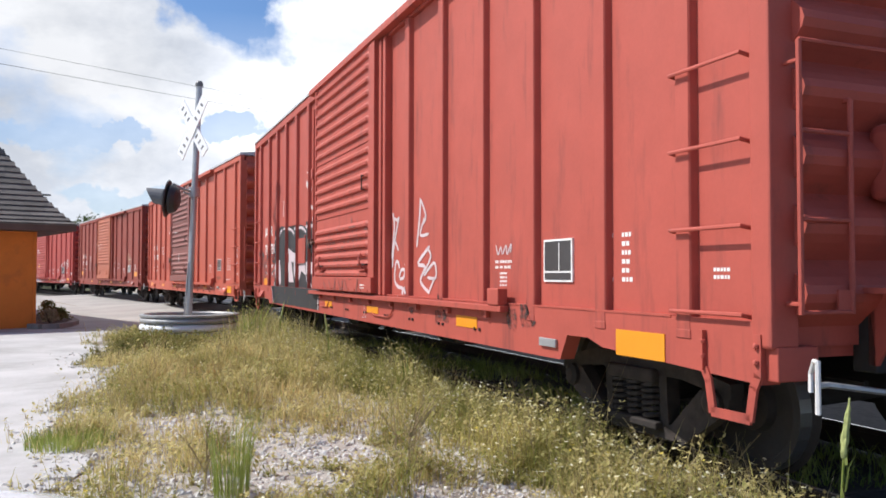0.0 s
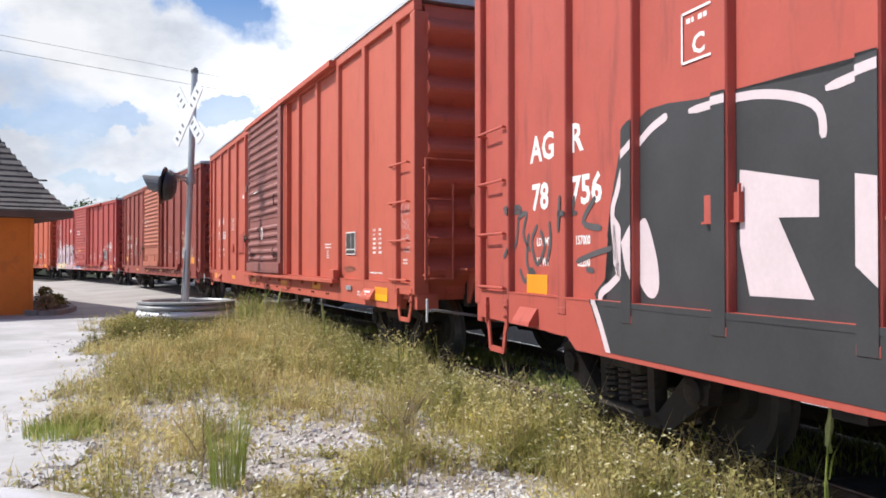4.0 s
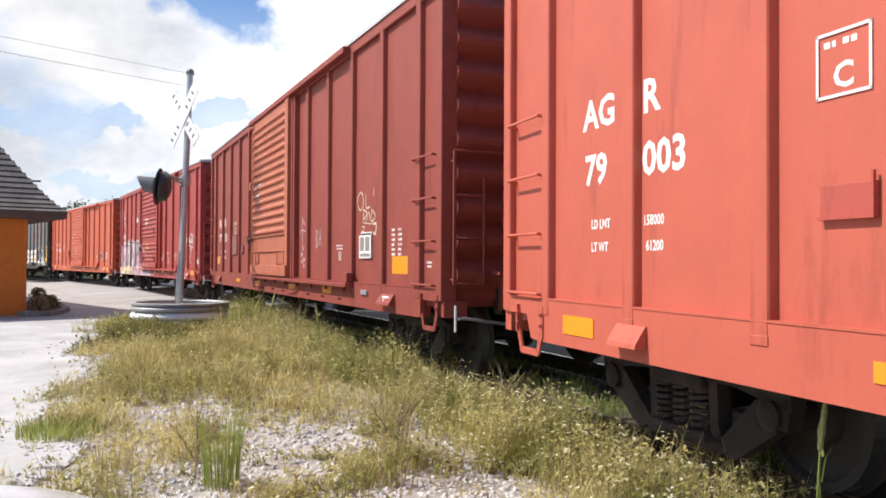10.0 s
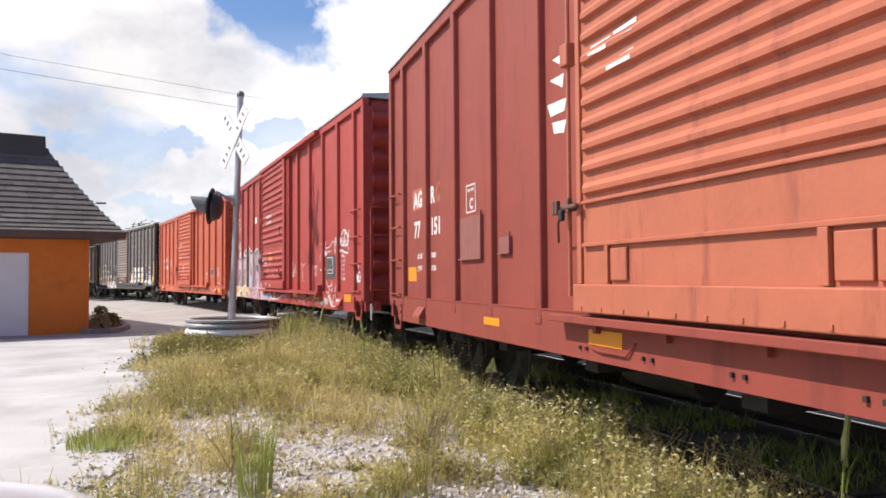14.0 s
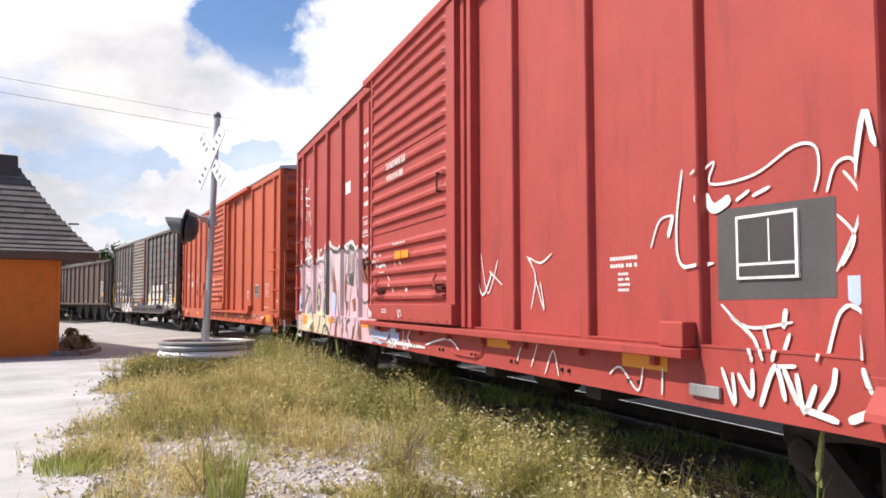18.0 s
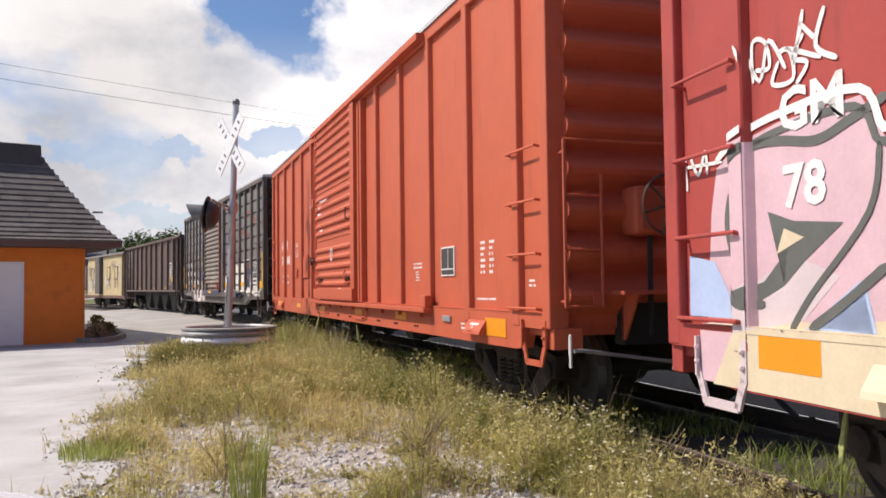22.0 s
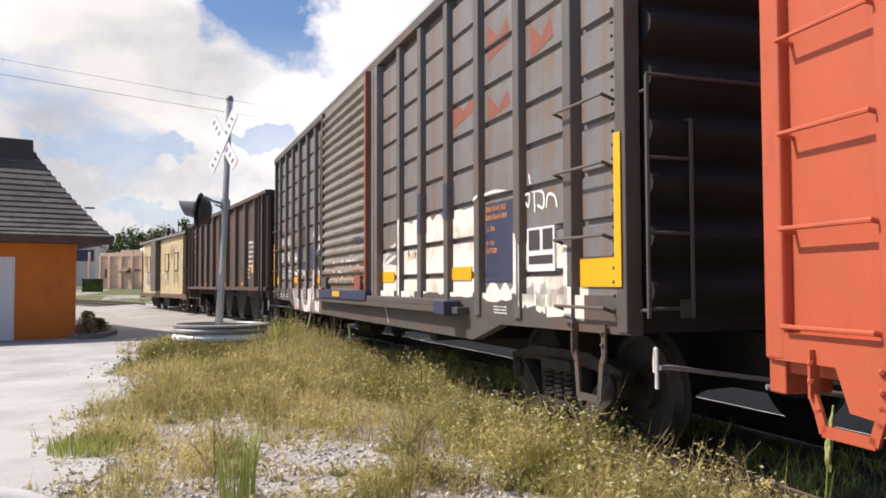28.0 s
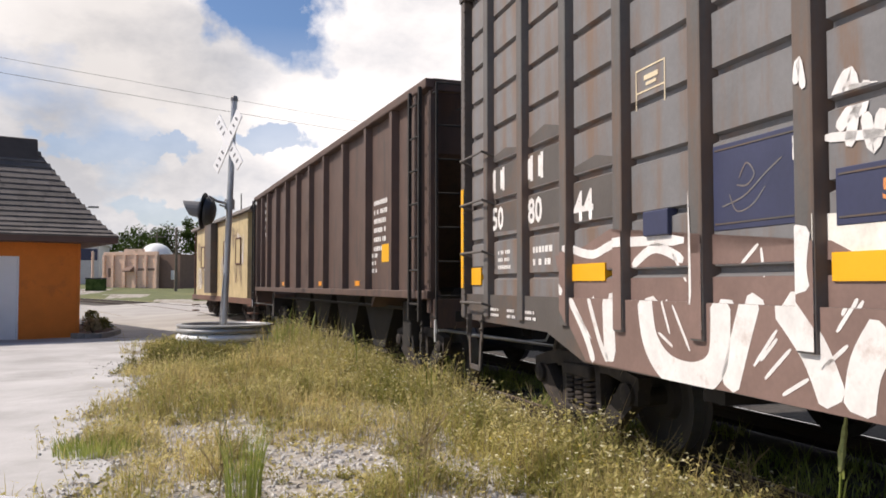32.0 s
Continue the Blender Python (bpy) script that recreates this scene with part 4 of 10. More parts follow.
def text_bm(words, size, plain=False):
    """Letters of the built-in font as a flat bmesh in x (right) and y (up); its corner at the origin."""
    cu = bpy.data.curves.new("words", "FONT")
    cu.body, cu.size, cu.resolution_u = words, size, 2
    cu.offset = size * 0.028
    ob = bpy.data.objects.new("words", cu)
    scene.collection.objects.link(ob)
    dg = bpy.context.evaluated_depsgraph_get()
    me = bpy.data.meshes.new_from_object(ob.evaluated_get(dg))
    bm = bmesh.new()
    bm.from_mesh(me)
    bpy.data.objects.remove(ob)
    bpy.data.curves.remove(cu)
    bpy.data.meshes.remove(me)
    return bm


def on_side(bm, y, z, x, sx=1.0):
    """Move flat letters onto the car's side: x runs towards -y, y runs up."""
    for v in bm.verts:
        v.co = Vector((x, y - v.co.x * sx, z + v.co.y))
    bmesh.ops.recalc_face_normals(bm, faces=bm.faces)
    return bm


def letters(car, words, y, z, size, mat=None, x=-1.5465, sx=1.08, label=""):
    return part("lettering", on_side(text_bm(words, size), y, z, x, sx), mat or WHITE, car, label)


def bars(car, y0, y1, z0, z1, rows, mat, x=-1.5465, seed=1, cols=2, fill=0.75, name="stencil_lines"):
    """Stencilled lines too small to read."""
    rnd = random.Random(seed)
    bm = bmesh.new()
    h = (z1 - z0) / rows
    for r in range(rows):
        for c in range(cols):
            a = y0 + (y1 - y0) * c / cols
            b = a + (y1 - y0) / cols * (0.92 if cols > 1 else 1.0)
            yy = a
            sgn = -1 if y1 < y0 else 1
            while abs(yy - a) < abs(b - a) * fill:
                w = abs(h) * (0.35 + 0.3 * rnd.random())
                z = z1 - r * h
                box(bm, x, x + 0.001, min(yy, yy + sgn * w), max(yy, yy + sgn * w), z - h * 0.5, z)
                yy += sgn * (w + h * 0.2 + (h * 0.5 if rnd.random() < 0.2 else 0))
    return part(name, bm, mat, car)


def stroke(bm, pts, w, taper=True):
    """A ribbon through (y, z) points, flat in the side's plane."""
    P = [Vector(p) for p in pts]
    L, R = [], []
    n = len(P)
    for i, p in enumerate(P):
        d = (P[min(i + 1, n - 1)] - P[max(i - 1, 0)])
        d = d.normalized() if d.length else Vector((1, 0))
        k = w / 2 * (0.55 if taper and i in (0, n - 1) else 1.0)
        q = Vector((-d.y, d.x)) * k
        L.append(bm.verts.new((0, (p + q).x, (p + q).y)))
        R.append(bm.verts.new((0, (p - q).x, (p - q).y)))
    for i in range(n - 1):
        bm.faces.new((L[i], L[i + 1], R[i + 1], R[i]))


def blob(bm, pts):
    bm.faces.new([bm.verts.new((0, y, z)) for y, z in pts])


def curve(pts, n=6):
    """Smooth points through the given ones."""
    P = [Vector(p) for p in pts]
    out = []
    for i in range(len(P) - 1):
        a, b, c, d = P[max(i - 1, 0)], P[i], P[i + 1], P[min(i + 2, len(P) - 1)]
        for k in range(n):
            t = k / n
            out.append(0.5 * ((2 * b) + (c - a) * t + (2 * a - 5 * b + 4 * c - d) * t * t + (3 * b - a - 3 * c + d) * t ** 3))
    return out + [P[-1]]


def tag(bm, rnd, y, z, w, h, n, k):
    """A line of hand-sprayed letter forms: bars, bows, loops and slants."""
    cw = w / n
    for i in range(n):
        y0 = y - cw * i
        y1 = y0 - cw * rnd.uniform(0.75, 1.05)
        a, b = z + h * rnd.uniform(-0.08, 0.1), z + h * rnd.uniform(0.82, 1.12)
        m, c = (a + b) / 2, (y0 + y1) / 2
        forms = ([(y0, b), (y0 - cw * 0.1, m), (y0, a)], [(y1, b), (c, b + h * 0.05), (y0, m), (c, a), (y1, a + h * 0.12)], [(y0, a), (c, b), (y1, a)], [(y0, b), (c, a), (y1, b)],
                 [(c, b), (y0, m), (c, a), (y1, m), (c, b)], [(y0, a), (y0, b), (y1, b - h * 0.15), (c, m), (y1, a)], [(y0, a), (y0, b)], [(y0, m), (y1, m + h * 0.1)], [(y1, b), (y0, m + h * 0.15), (y1, m - h * 0.1), (y0, a)])
        for f in rnd.sample(range(len(forms)), 2 if rnd.random() < 0.6 else 1):
            stroke(bm, curve(forms[f], 4), k * 0.45)


def paint(car, name, draw, mat, surfaces, label=""):
    """Spray paint that lies on the side's sheets, posts, sill and door; draw fills a bmesh in the (y, z) plane.
    surfaces: (x, y0, y1, z0, z1) regions of the side, each with its own depth."""
    src = bmesh.new()
    draw(src)
    bmesh.ops.triangulate(src, faces=src.faces)
    out = bmesh.new()
    ya, yb = min(v.co.y for v in src.verts), max(v.co.y for v in src.verts)
    za, zb = min(v.co.z for v in src.verts), max(v.co.z for v in src.verts)
    for x, y0, y1, z0, z1 in surfaces:
        if y0 > yb or y1 < ya or z0 > zb or z1 < za:
            continue
        c = src.copy()
        for co, no in (((0, y0, 0), (0, 1, 0)), ((0, y1, 0), (0, -1, 0)), ((0, 0, z0), (0, 0, 1)), ((0, 0, z1), (0, 0, -1))):
            bmesh.ops.bisect_plane(c, geom=c.verts[:] + c.edges[:] + c.faces[:], plane_co=co, plane_no=no, clear_inner=True)
            if not c.faces:
                break
        if c.faces:
            vm = {v: out.verts.new((x, v.co.y, v.co.z)) for v in c.verts}
            for f in c.faces:
                out.faces.new([vm[v] for v in f.verts])
        c.free()
    src.free()
    if not out.faces:
        out.free()
        return None
    bmesh.ops.recalc_face_normals(out, faces=out.faces)
    return part(name, out, mat, car, label)


def paint_each(car, name, draw, mat, surfaces, label=""):
    """Each patch or stroke that draw makes becomes a part of its own."""
    src = bmesh.new()
    draw(src)
    src.verts.index_update()
    left = set(src.faces)
    while left:
        todo, island = [left.pop()], []
        while todo:
            f = todo.pop()
            island.append([v.co.copy() for v in f.verts])
            for v in f.verts:
                for g in v.link_faces:
                    if g in left:
                        left.remove(g)
                        todo.append(g)

        def again(bm):
            for shape in island:
                bm.faces.new([bm.verts.new(c) for c in shape])
        paint(car, name, again, mat, surfaces, label)
    src.free()


POSTS = (-7.14, -5.98, -4.80, -3.66, -2.50, 2.41, 3.54, 4.67, 5.83, 6.98)
POSTS_4 = (-7.14, -6.04, -4.90, -3.75, -2.58, 2.56, 3.70, 4.80, 5.93, 7.05)
POSTS_1 = (-7.11, -6.27, -5.31, -4.40, -3.46, -2.48, 2.41, 3.35, 4.28, 5.16, 6.03, 7.05)
EAVE, FLOOR, SILL = 4.45, 1.25, 0.97
# foot of each rib of a sliding door: three pressed panels, or one tall one over a plank
RIBS = (1.53, 1.67, 1.82, 1.97, 2.12, 2.42, 2.56, 2.72, 2.88, 3.05, 3.28, 3.42, 3.57, 3.73, 3.89, 4.05, 4.19)
RIBS_CLOSE = (1.49, 1.61, 1.73, 1.85, 1.98, 2.10, 2.42, 2.56, 2.71, 2.86, 3.01, 3.24, 3.40, 3.56, 3.72, 3.88, 4.04, 4.18)
RIBS_HIGH = tuple(2.07 + 0.145 * k for k in range(16))


def box_surfaces(layer=0.0, posts=POSTS, ribs=RIBS):
    """Regions of a box car's side for paint()."""
    d = 0.0012 + layer * 0.6
    s = []
    s.append((-1.545 - d, -7.6, 7.6, 1.275, 4.4))
    for p in posts:
        s.append((-1.6035 - d, p - 0.055, p + 0.055, 1.172, 4.4))
    s.append((-1.598 - d, -7.45, 7.45, 0.97, 1.26))
    s.append((-1.6015 - d, -7.0, 7.0, 1.26, 1.2935))
    # on the door: the crests of the ribs and the sheet between them
    for z, up in zip(ribs, ribs[1:] + (4.33,)):
        s.append((-1.697 - d, -1.24, 1.42, z + 0.018, z + 0.046))
        s.append((-1.663 - d, -1.28, 1.46, z + 0.088, up))
    s.append((-1.663 - d, -1.28, 1.46, 1.49, ribs[0]))
    s.append((-1.683 - d, -1.53, -1.30, 1.49, 4.3))
    s.append((-1.717 - d, -1.50, 1.50, 1.315, 1.475))
    return s


def door_rib(z, y0, y1):
    """A pressed rib with sloping ends."""
    bm = bmesh.new()
    rings = []
    for y, k in ((y0, 0.0), (y0 + 0.05, 1.0), (y1 - 0.05, 1.0), (y1, 0.0)):
        rings.append([bm.verts.new((-1.658 - d * k, y, z + h)) for d, h in ((0.0, 0.0), (0.036, 0.016), (0.039, 0.048), (0.0, 0.09))])
    for a, b in zip(rings, rings[1:]):
        for i in range(3):
            bm.faces.new((a[i], a[i + 1], b[i + 1], b[i]))
    bmesh.ops.recalc_face_normals(bm, faces=bm.faces)
    return bm


def box_car(label, paint_mat, door_mat, s0, posts=POSTS, deep=False, ribs=RIBS, rear_pad=5.99,
            tapes=((-6.69, 0.47, 1.05, 0.165), (-3.70, 0.46, 1.10, 0.095), (-1.48, 0.45, 1.09, 0.085), (1.28, 0.45, 1.08, 0.09), (3.78, 0.46, 1.09, 0.085), (6.46, 0.43, 1.06, 0.13)),
            panel_shift=0.0, step_foot=0.88, tag_at=(-5.41, 1.17), notice=-4.0):
    """A fifty-foot box car with outside posts and a sliding door."""
    car = thing("box_car", label, "box car", "freight cars of the train")
    TRAIN.append((car, s0))
    hl = 7.76
    part("body", B(-1.545, 1.545, -hl + 0.1, hl - 0.1, 1.1, EAVE - 0.02), paint_mat, car)
    post = None
    for sx in (-1, 1):
        for p in posts:
            if post is None:
                bm = bmesh.new()
                extrude_z(bm, [(-1.5, -0.08), (-1.59, -0.062), (-1.6, -0.055), (-1.6, 0.055), (-1.59, 0.062), (-1.5, 0.08)], 1.2, EAVE - 0.12)
                box(bm, -1.603, -1.5, -0.062, 0.062, 1.17, 1.22, bev=0.005)
                post = part("side_post", bm, paint_mat, car)
                post.matrix_basis = pose(0, p, 0)
            else:
                share("side_post", post, car, pose(0, p, 0, 0, 0, 0 if sx < 0 else 180) if sx < 0 else pose(0, p, 0, 0, 0, 180))
        a, b = sx * 1.5, sx * 1.6
        # side sill, raised at both ends
        out = [(-hl + 0.06, 1.29), (-hl + 0.06, 1.16), (-7.3, 1.16), (-7.22, 0.98), (-7.1, SILL), (7.1, SILL), (7.22, 0.98), (7.3, 1.16), (hl - 0.06, 1.16), (hl - 0.06, 1.29)]
        if deep:
            out = [(-hl + 0.06, 1.29), (-hl + 0.06, 0.98), (-6.3, 1.05), (-6.12, 1.1), (-5.85, 1.1), (-5.75, 0.92), (5.82, 0.94), (5.95, 1.02), (6.12, 1.02), (6.3, 1.03), (hl - 0.06, 1.05), (hl - 0.06, 1.29)]
        bm = extrude_x(bmesh.new(), out, a - sx * 0.02, b - sx * 0.004)
        part("side_sill", bm, paint_mat, car)
        part("top_chord", B(min(a, b), max(a, b), -hl, hl, EAVE - 0.14, EAVE, bev=0.012), paint_mat, car)
        for y in (-hl + 0.06, hl - 0.06):
            part("corner_post", B(min(a - sx * 0.08, b), max(a - sx * 0.08, b), y - 0.07, y + 0.07, 1.16, EAVE - 0.14, bev=0.015), paint_mat, car)
    # seam between the sill band and the sheets
    part("sill_ledge", B(-1.601, -1.5, -7.0, 7.0, 1.282, 1.2935), paint_mat, car)
    # roof with raised cross ribs
    bm = bmesh.new()
    extrude_y(bm, [(-1.62, EAVE - 0.01), (-1.6, EAVE + 0.05), (0, EAVE + 0.2), (1.6, EAVE + 0.05), (1.62, EAVE - 0.01)], -hl, hl)
    roof = part("roof", bm, GALV, car, "bare galvanised roof")
    for k in range(13):
        y = -hl + 0.6 + k * (2 * hl - 1.2) / 12
        b2 = bmesh.new()
        extrude_y(b2, [(-1.48, EAVE + 0.04), (-1.46, EAVE + 0.085), (0, EAVE + 0.225), (1.46, EAVE + 0.085), (1.48, EAVE + 0.04), (0, EAVE + 0.18)], y - 0.05, y + 0.05)
        part("roof_rib", b2, paint_mat, roof)
    for sg in (-1, 1):
        ribbed_end(car, sg * (hl - 0.06), sg, 1.16, EAVE - 0.05, paint_mat)
        end_ladder(car, sg * hl, sg, paint_mat)
        coupler(car, sg * (hl - 0.05), sg, hl, paint_mat)
        part("end_sill", B(-0.95, 0.95, min(sg * (hl - 0.1), sg * (hl + 0.05)), max(sg * (hl - 0.1), sg * (hl + 0.05)), 1.02, 1.40, bev=0.01), UNDER, car, "grimy black end sill")
        for xx in (-1.44, 1.44):
            part("corner_plate", B(xx - 0.13, xx + 0.13, min(sg * (hl - 0.1), sg * (hl + 0.02)), max(sg * (hl - 0.1), sg * (hl + 0.02)), 1.0, 1.17, bev=0.008), paint_mat, car)
        part("end_platform", B(-1.08, 0.5, min(sg * hl, sg * (hl + 0.28)), max(sg * hl, sg * (hl + 0.28)), 1.43, 1.46), paint_mat, car)
        for xx in (-0.95, 0.35):
            part("platform_bracket", extrude_x(bmesh.new(), [(sg * hl, 1.43), (sg * (hl + 0.26), 1.43), (sg * (hl + 0.05), 1.06), (sg * hl, 1.06)], xx, xx + 0.02), paint_mat, car)
        for z in (1.32, 1.77, 2.21, 2.65):
            grab(car, sg * 7.04, sg * 7.6, -1.63, z, paint_mat)
        stirrup(car, -7.68 if sg < 0 else 7.02, -7.29 if sg < 0 else 7.43, paint_mat, 1.22, step_foot)
        if not deep or sg > 0:
            part("jacking_pad", extrude_y(bmesh.new(), [(-1.59, 1.185), (-1.607, 1.185), (-1.672, 1.085), (-1.68, 1.055), (-1.59, 1.055)], (-6.48 if sg < 0 else rear_pad - 0.16), (-6.05 if sg < 0 else rear_pad + 0.16)), paint_mat, car)
        if not deep and sg < 0:
            part("pad_lettering", extrude_y(bmesh.new(), [(-1.628, 1.156), (-1.640, 1.138), (-1.642, 1.140), (-1.630, 1.158)], -6.37, -6.16), WHITE, car)
            part("pad_arrow", extrude_y(bmesh.new(), [(-1.645, 1.130), (-1.661, 1.105), (-1.663, 1.107), (-1.647, 1.132)], -6.26, -6.24), WHITE, car)
        truck(car, sg * 5.97)
    # brake wheel at the leading end
    bm = lathe(bmesh.new(), [(0.238, -0.011), (0.25, 0.0), (0.238, 0.011), (0.226, 0.0)], 24, "Y", (-0.68, -hl - 0.3, 2.14))
    for k in range(3):
        a = k * math.pi / 3 + 0.3
        tube(bm, (-0.68 - 0.24 * math.cos(a), -hl - 0.3, 2.14 - 0.24 * math.sin(a)), (-0.68 + 0.24 * math.cos(a), -hl - 0.3, 2.14 + 0.24 * math.sin(a)), 0.012, 5)
    bw = part("brake_wheel", bm, TRIM_BROWN, car)
    part("brake_housing", B(-0.93, -0.5, -hl - 0.24, -hl + 0.02, 1.9, 2.3, bev=0.05), paint_mat, car)
    part("brake_chain_rod", tube(bmesh.new(), (-0.76, -hl - 0.15, 1.95), (-0.76, -hl - 0.15, 1.1), 0.022, 8), UNDER, car, "grimy black chain rod")
    # underframe
    part("centre_sill", B(-0.2, 0.2, -hl + 0.05, hl - 0.05, 0.82, 1.14), UNDER, car)
    for y in (-3.6, -1.8, 0.0, 1.8, 3.6):
        part("cross_bearer", B(-1.45, 1.45, y - 0.1, y + 0.1, 0.86, 1.1), UNDER, car)
    part("brake_reservoir", lathe(bmesh.new(), [(0, -0.55), (0.15, -0.52), (0.17, 0.0), (0.15, 0.52), (0, 0.55)], 16, "Y", (-0.75, 1.9, 0.83)), UNDER, car)
    part("brake_cylinder", lathe(bmesh.new(), [(0, -0.3), (0.14, -0.28), (0.14, 0.2), (0.05, 0.24), (0.03, 0.9)], 14, "Y", (-0.7, -1.6, 0.84)), UNDER, car)
    part("train_line", tube(bmesh.new(), (-0.55, -7.4, 0.9), (-0.55, 7.4, 0.9), 0.022, 6), UNDER, car)
    # door in its frame, rails above and below
    dr = part("door", B(-1.66, -1.6, -1.53, 1.53, 1.30, EAVE - 0.12), door_mat, car, "" if door_mat is paint_mat else "corrugated sliding door of another colour")
    for z in ribs:
        if z < EAVE - 0.22:
            part("door_rib", door_rib(z, -1.28, 1.46), door_mat, dr)
    for za, zb in zip(ribs, ribs[1:]):
        if zb - za > 0.2:
            part("panel_seam", B(-1.672, -1.66, -1.30, 1.48, zb - 0.085, zb - 0.068), door_mat, dr)
    part("lower_panel", B(-1.715, -1.66, -1.53, 1.53, 1.30, 1.485, bev=0.008), door_mat, dr)
    part("door_stile", B(-1.68, -1.66, -1.53, -1.30, 1.487, EAVE - 0.12, bev=0.005), door_mat, dr)
    part("door_stile", B(-1.68, -1.66, 1.47, 1.53, 1.487, EAVE - 0.12, bev=0.005), door_mat, dr)
    if ribs is not RIBS_HIGH:
        for y in (-1.1, 1.05):
            bx = part("roller_box", B(-1.712, -1.66, y - 0.17, y + 0.17, 1.57, 1.585), door_mat, dr)
            part("roller_plate", B(-1.712, -1.66, y - 0.17, y + 0.17, 1.635, 1.65), UNDER, bx)
            part("roller_lever", pipe(bmesh.new(), [(-1.70, y - 0.02, 1.59), (-1.735, y - 0.02, 1.66), (-1.735, y + 0.02, 1.72), (-1.70, y + 0.03, 1.78)], 0.014, 6), door_mat, bx)
        part("pull_handle", pipe(bmesh.new(), [(-1.665, -1.15, 2.74), (-1.72, -1.15, 2.74), (-1.72, -1.15, 2.57), (-1.665, -1.15, 2.57)], 0.013, 6), UNDER, dr, "dark pull handle")
    for k in range(11):
        part("door_bolt", B(-1.722, -1.715, -1.4 + k * 0.28 - 0.012, -1.4 + k * 0.28 + 0.012, 1.315, 1.339), door_mat, dr)
    lock = part("lock_bar", pipe(bmesh.new(), [(-1.66, 1.68, 1.4), (-1.66, 1.68, 4.1)], 0.016, 8), door_mat, car)
    part("lock_plate", B(-1.70, -1.64, 1.57, 1.85, 1.985, 2.04, bev=0.012), CABOOSE_BROWN, lock)
    part("hasp", B(-1.73, -1.69, 1.45, 1.65, 1.995, 2.025, bev=0.01), CABOOSE_BROWN, lock)
    part("padlock", B(-1.735, -1.70, 1.66, 1.72, 1.92, 2.0, bev=0.012), UNDER, lock)
    for yy in (1.59, 1.78, 1.83):
        part("lug", B(-1.725, -1.69, yy - 0.02, yy + 0.02, 1.97, 2.07, bev=0.008), CABOOSE_BROWN, lock)
    part("keeper", B(-1.70, -1.62, 1.62, 1.74, 3.0, 3.16, bev=0.012), door_mat, lock)
    part("lock_lever", pipe(bmesh.new(), [(-1.7, 1.73, 2.02), (-1.68, 1.83, 1.91), (-1.60, 2.0, 1.79)], 0.009, 6), CABOOSE_BROWN, lock)
    part("door_post", B(-1.6, -1.5, 1.55, 1.66, 1.28, EAVE - 0.14, bev=0.008), door_mat, car)
    for y in (-1.60, -1.76):
        part("door_post", B(-1.63, -1.5, y - 0.045, y + 0.045, 1.28, EAVE - 0.14, bev=0.01), paint_mat, car)
    # bolted hose loop under the rail
    part("sill_loop", pipe(bmesh.new(), [(-1.604, -1.2, 1.055), (-1.612, -1.35, 1.03), (-1.612, -1.85, 1.03), (-1.612, -2.0, 1.08), (-1.604, -2.05, 1.16)], 0.008, 5), paint_mat, car)
    part("sill_loop", pipe(bmesh.new(), [(-1.604, 1.5, 1.06), (-1.612, 1.35, 1.045), (-1.612, 1.0, 1.045), (-1.604, 0.9, 1.13)], 0.008, 5), paint_mat, car)
    rd = -1.68 if deep else -1.715
    part("door_rail", B(rd, -1.6, -4.95, 1.95, 1.22, 1.272, bev=0.006), paint_mat, car)
    for k in range(8):
        y = -4.6 + k * 0.85
        part("rail_bracket", B(-1.64, -1.6, y, y + 0.05, 1.16, 1.22, bev=0.004), paint_mat, car)
        for yy in (y + 0.2, y + 0.3):
            part("sill_bolt", B(-1.612, -1.596, yy, yy + 0.022, 1.035, 1.06), UNDER, car)
    part("rail_stop", B(-1.69, -1.6, -4.93, -4.72, 1.274, 1.41, bev=0.01), paint_mat, car)
    part("upper_rail", B(-1.70, -1.6, -4.75, 1.9, EAVE - 0.115, EAVE - 0.03, bev=0.006), paint_mat, car)
    # placard board, stencils and tape that every one of these cars carries
    pd, pz = (0.33, 0.15) if deep else (panel_shift, 0.0)
    pl = part("placard", B(-1.56, -1.545, -5.53 - pd, -5.12 - pd, 1.62 - pz, 1.93 - pz), WHITE, car, "dark service stencil panel with white border")
    part("panel", B(-1.563, -1.5605, -5.51 - pd, -5.14 - pd, 1.70 - pz, 1.915 - pz), PLACARD, pl)
    part("panel_line", B(-1.566, -1.5635, -5.36 - pd, -5.35 - pd, 1.70 - pz, 1.90 - pz), WHITE, pl)
    part("panel_foot", B(-1.563, -1.5605, -5.51 - pd, -5.14 - pd, 1.635 - pz, 1.685 - pz), PLACARD, pl)
    if label.find("graffiti") < 0:
        bars(car, -6.23, -6.66, 1.60 - pz, 1.94 - pz, 6, WHITE, seed=int(s0), cols=2, fill=0.45)
    bars(car, notice, notice - 0.31, 1.70 - pz, 1.79 - pz, 2, WHITE, seed=int(s0) + 1, cols=1, fill=0.95)
    bars(car, notice - 0.09, notice - 0.21, 1.56 - pz, 1.69 - pz, 4, WHITE, seed=int(s0) + 3, cols=1, fill=0.95)
    bars(car, -7.3, -7.45, 1.48, 1.56, 2, WHITE, seed=int(s0) + 2, cols=1)
    part("release_tag", B(-1.62, -1.6, tag_at[0] - 0.12, tag_at[0] + 0.12, tag_at[1] - 0.03, tag_at[1] + 0.03, bev=0.004), GALV, car)
    for y, w, z, hh in tapes:
        part("reflector_tape", B(-1.602, -1.597, y - w / 2, y + w / 2, z, z + hh), YELLOW, car, "yellow reflective tape")
    return car


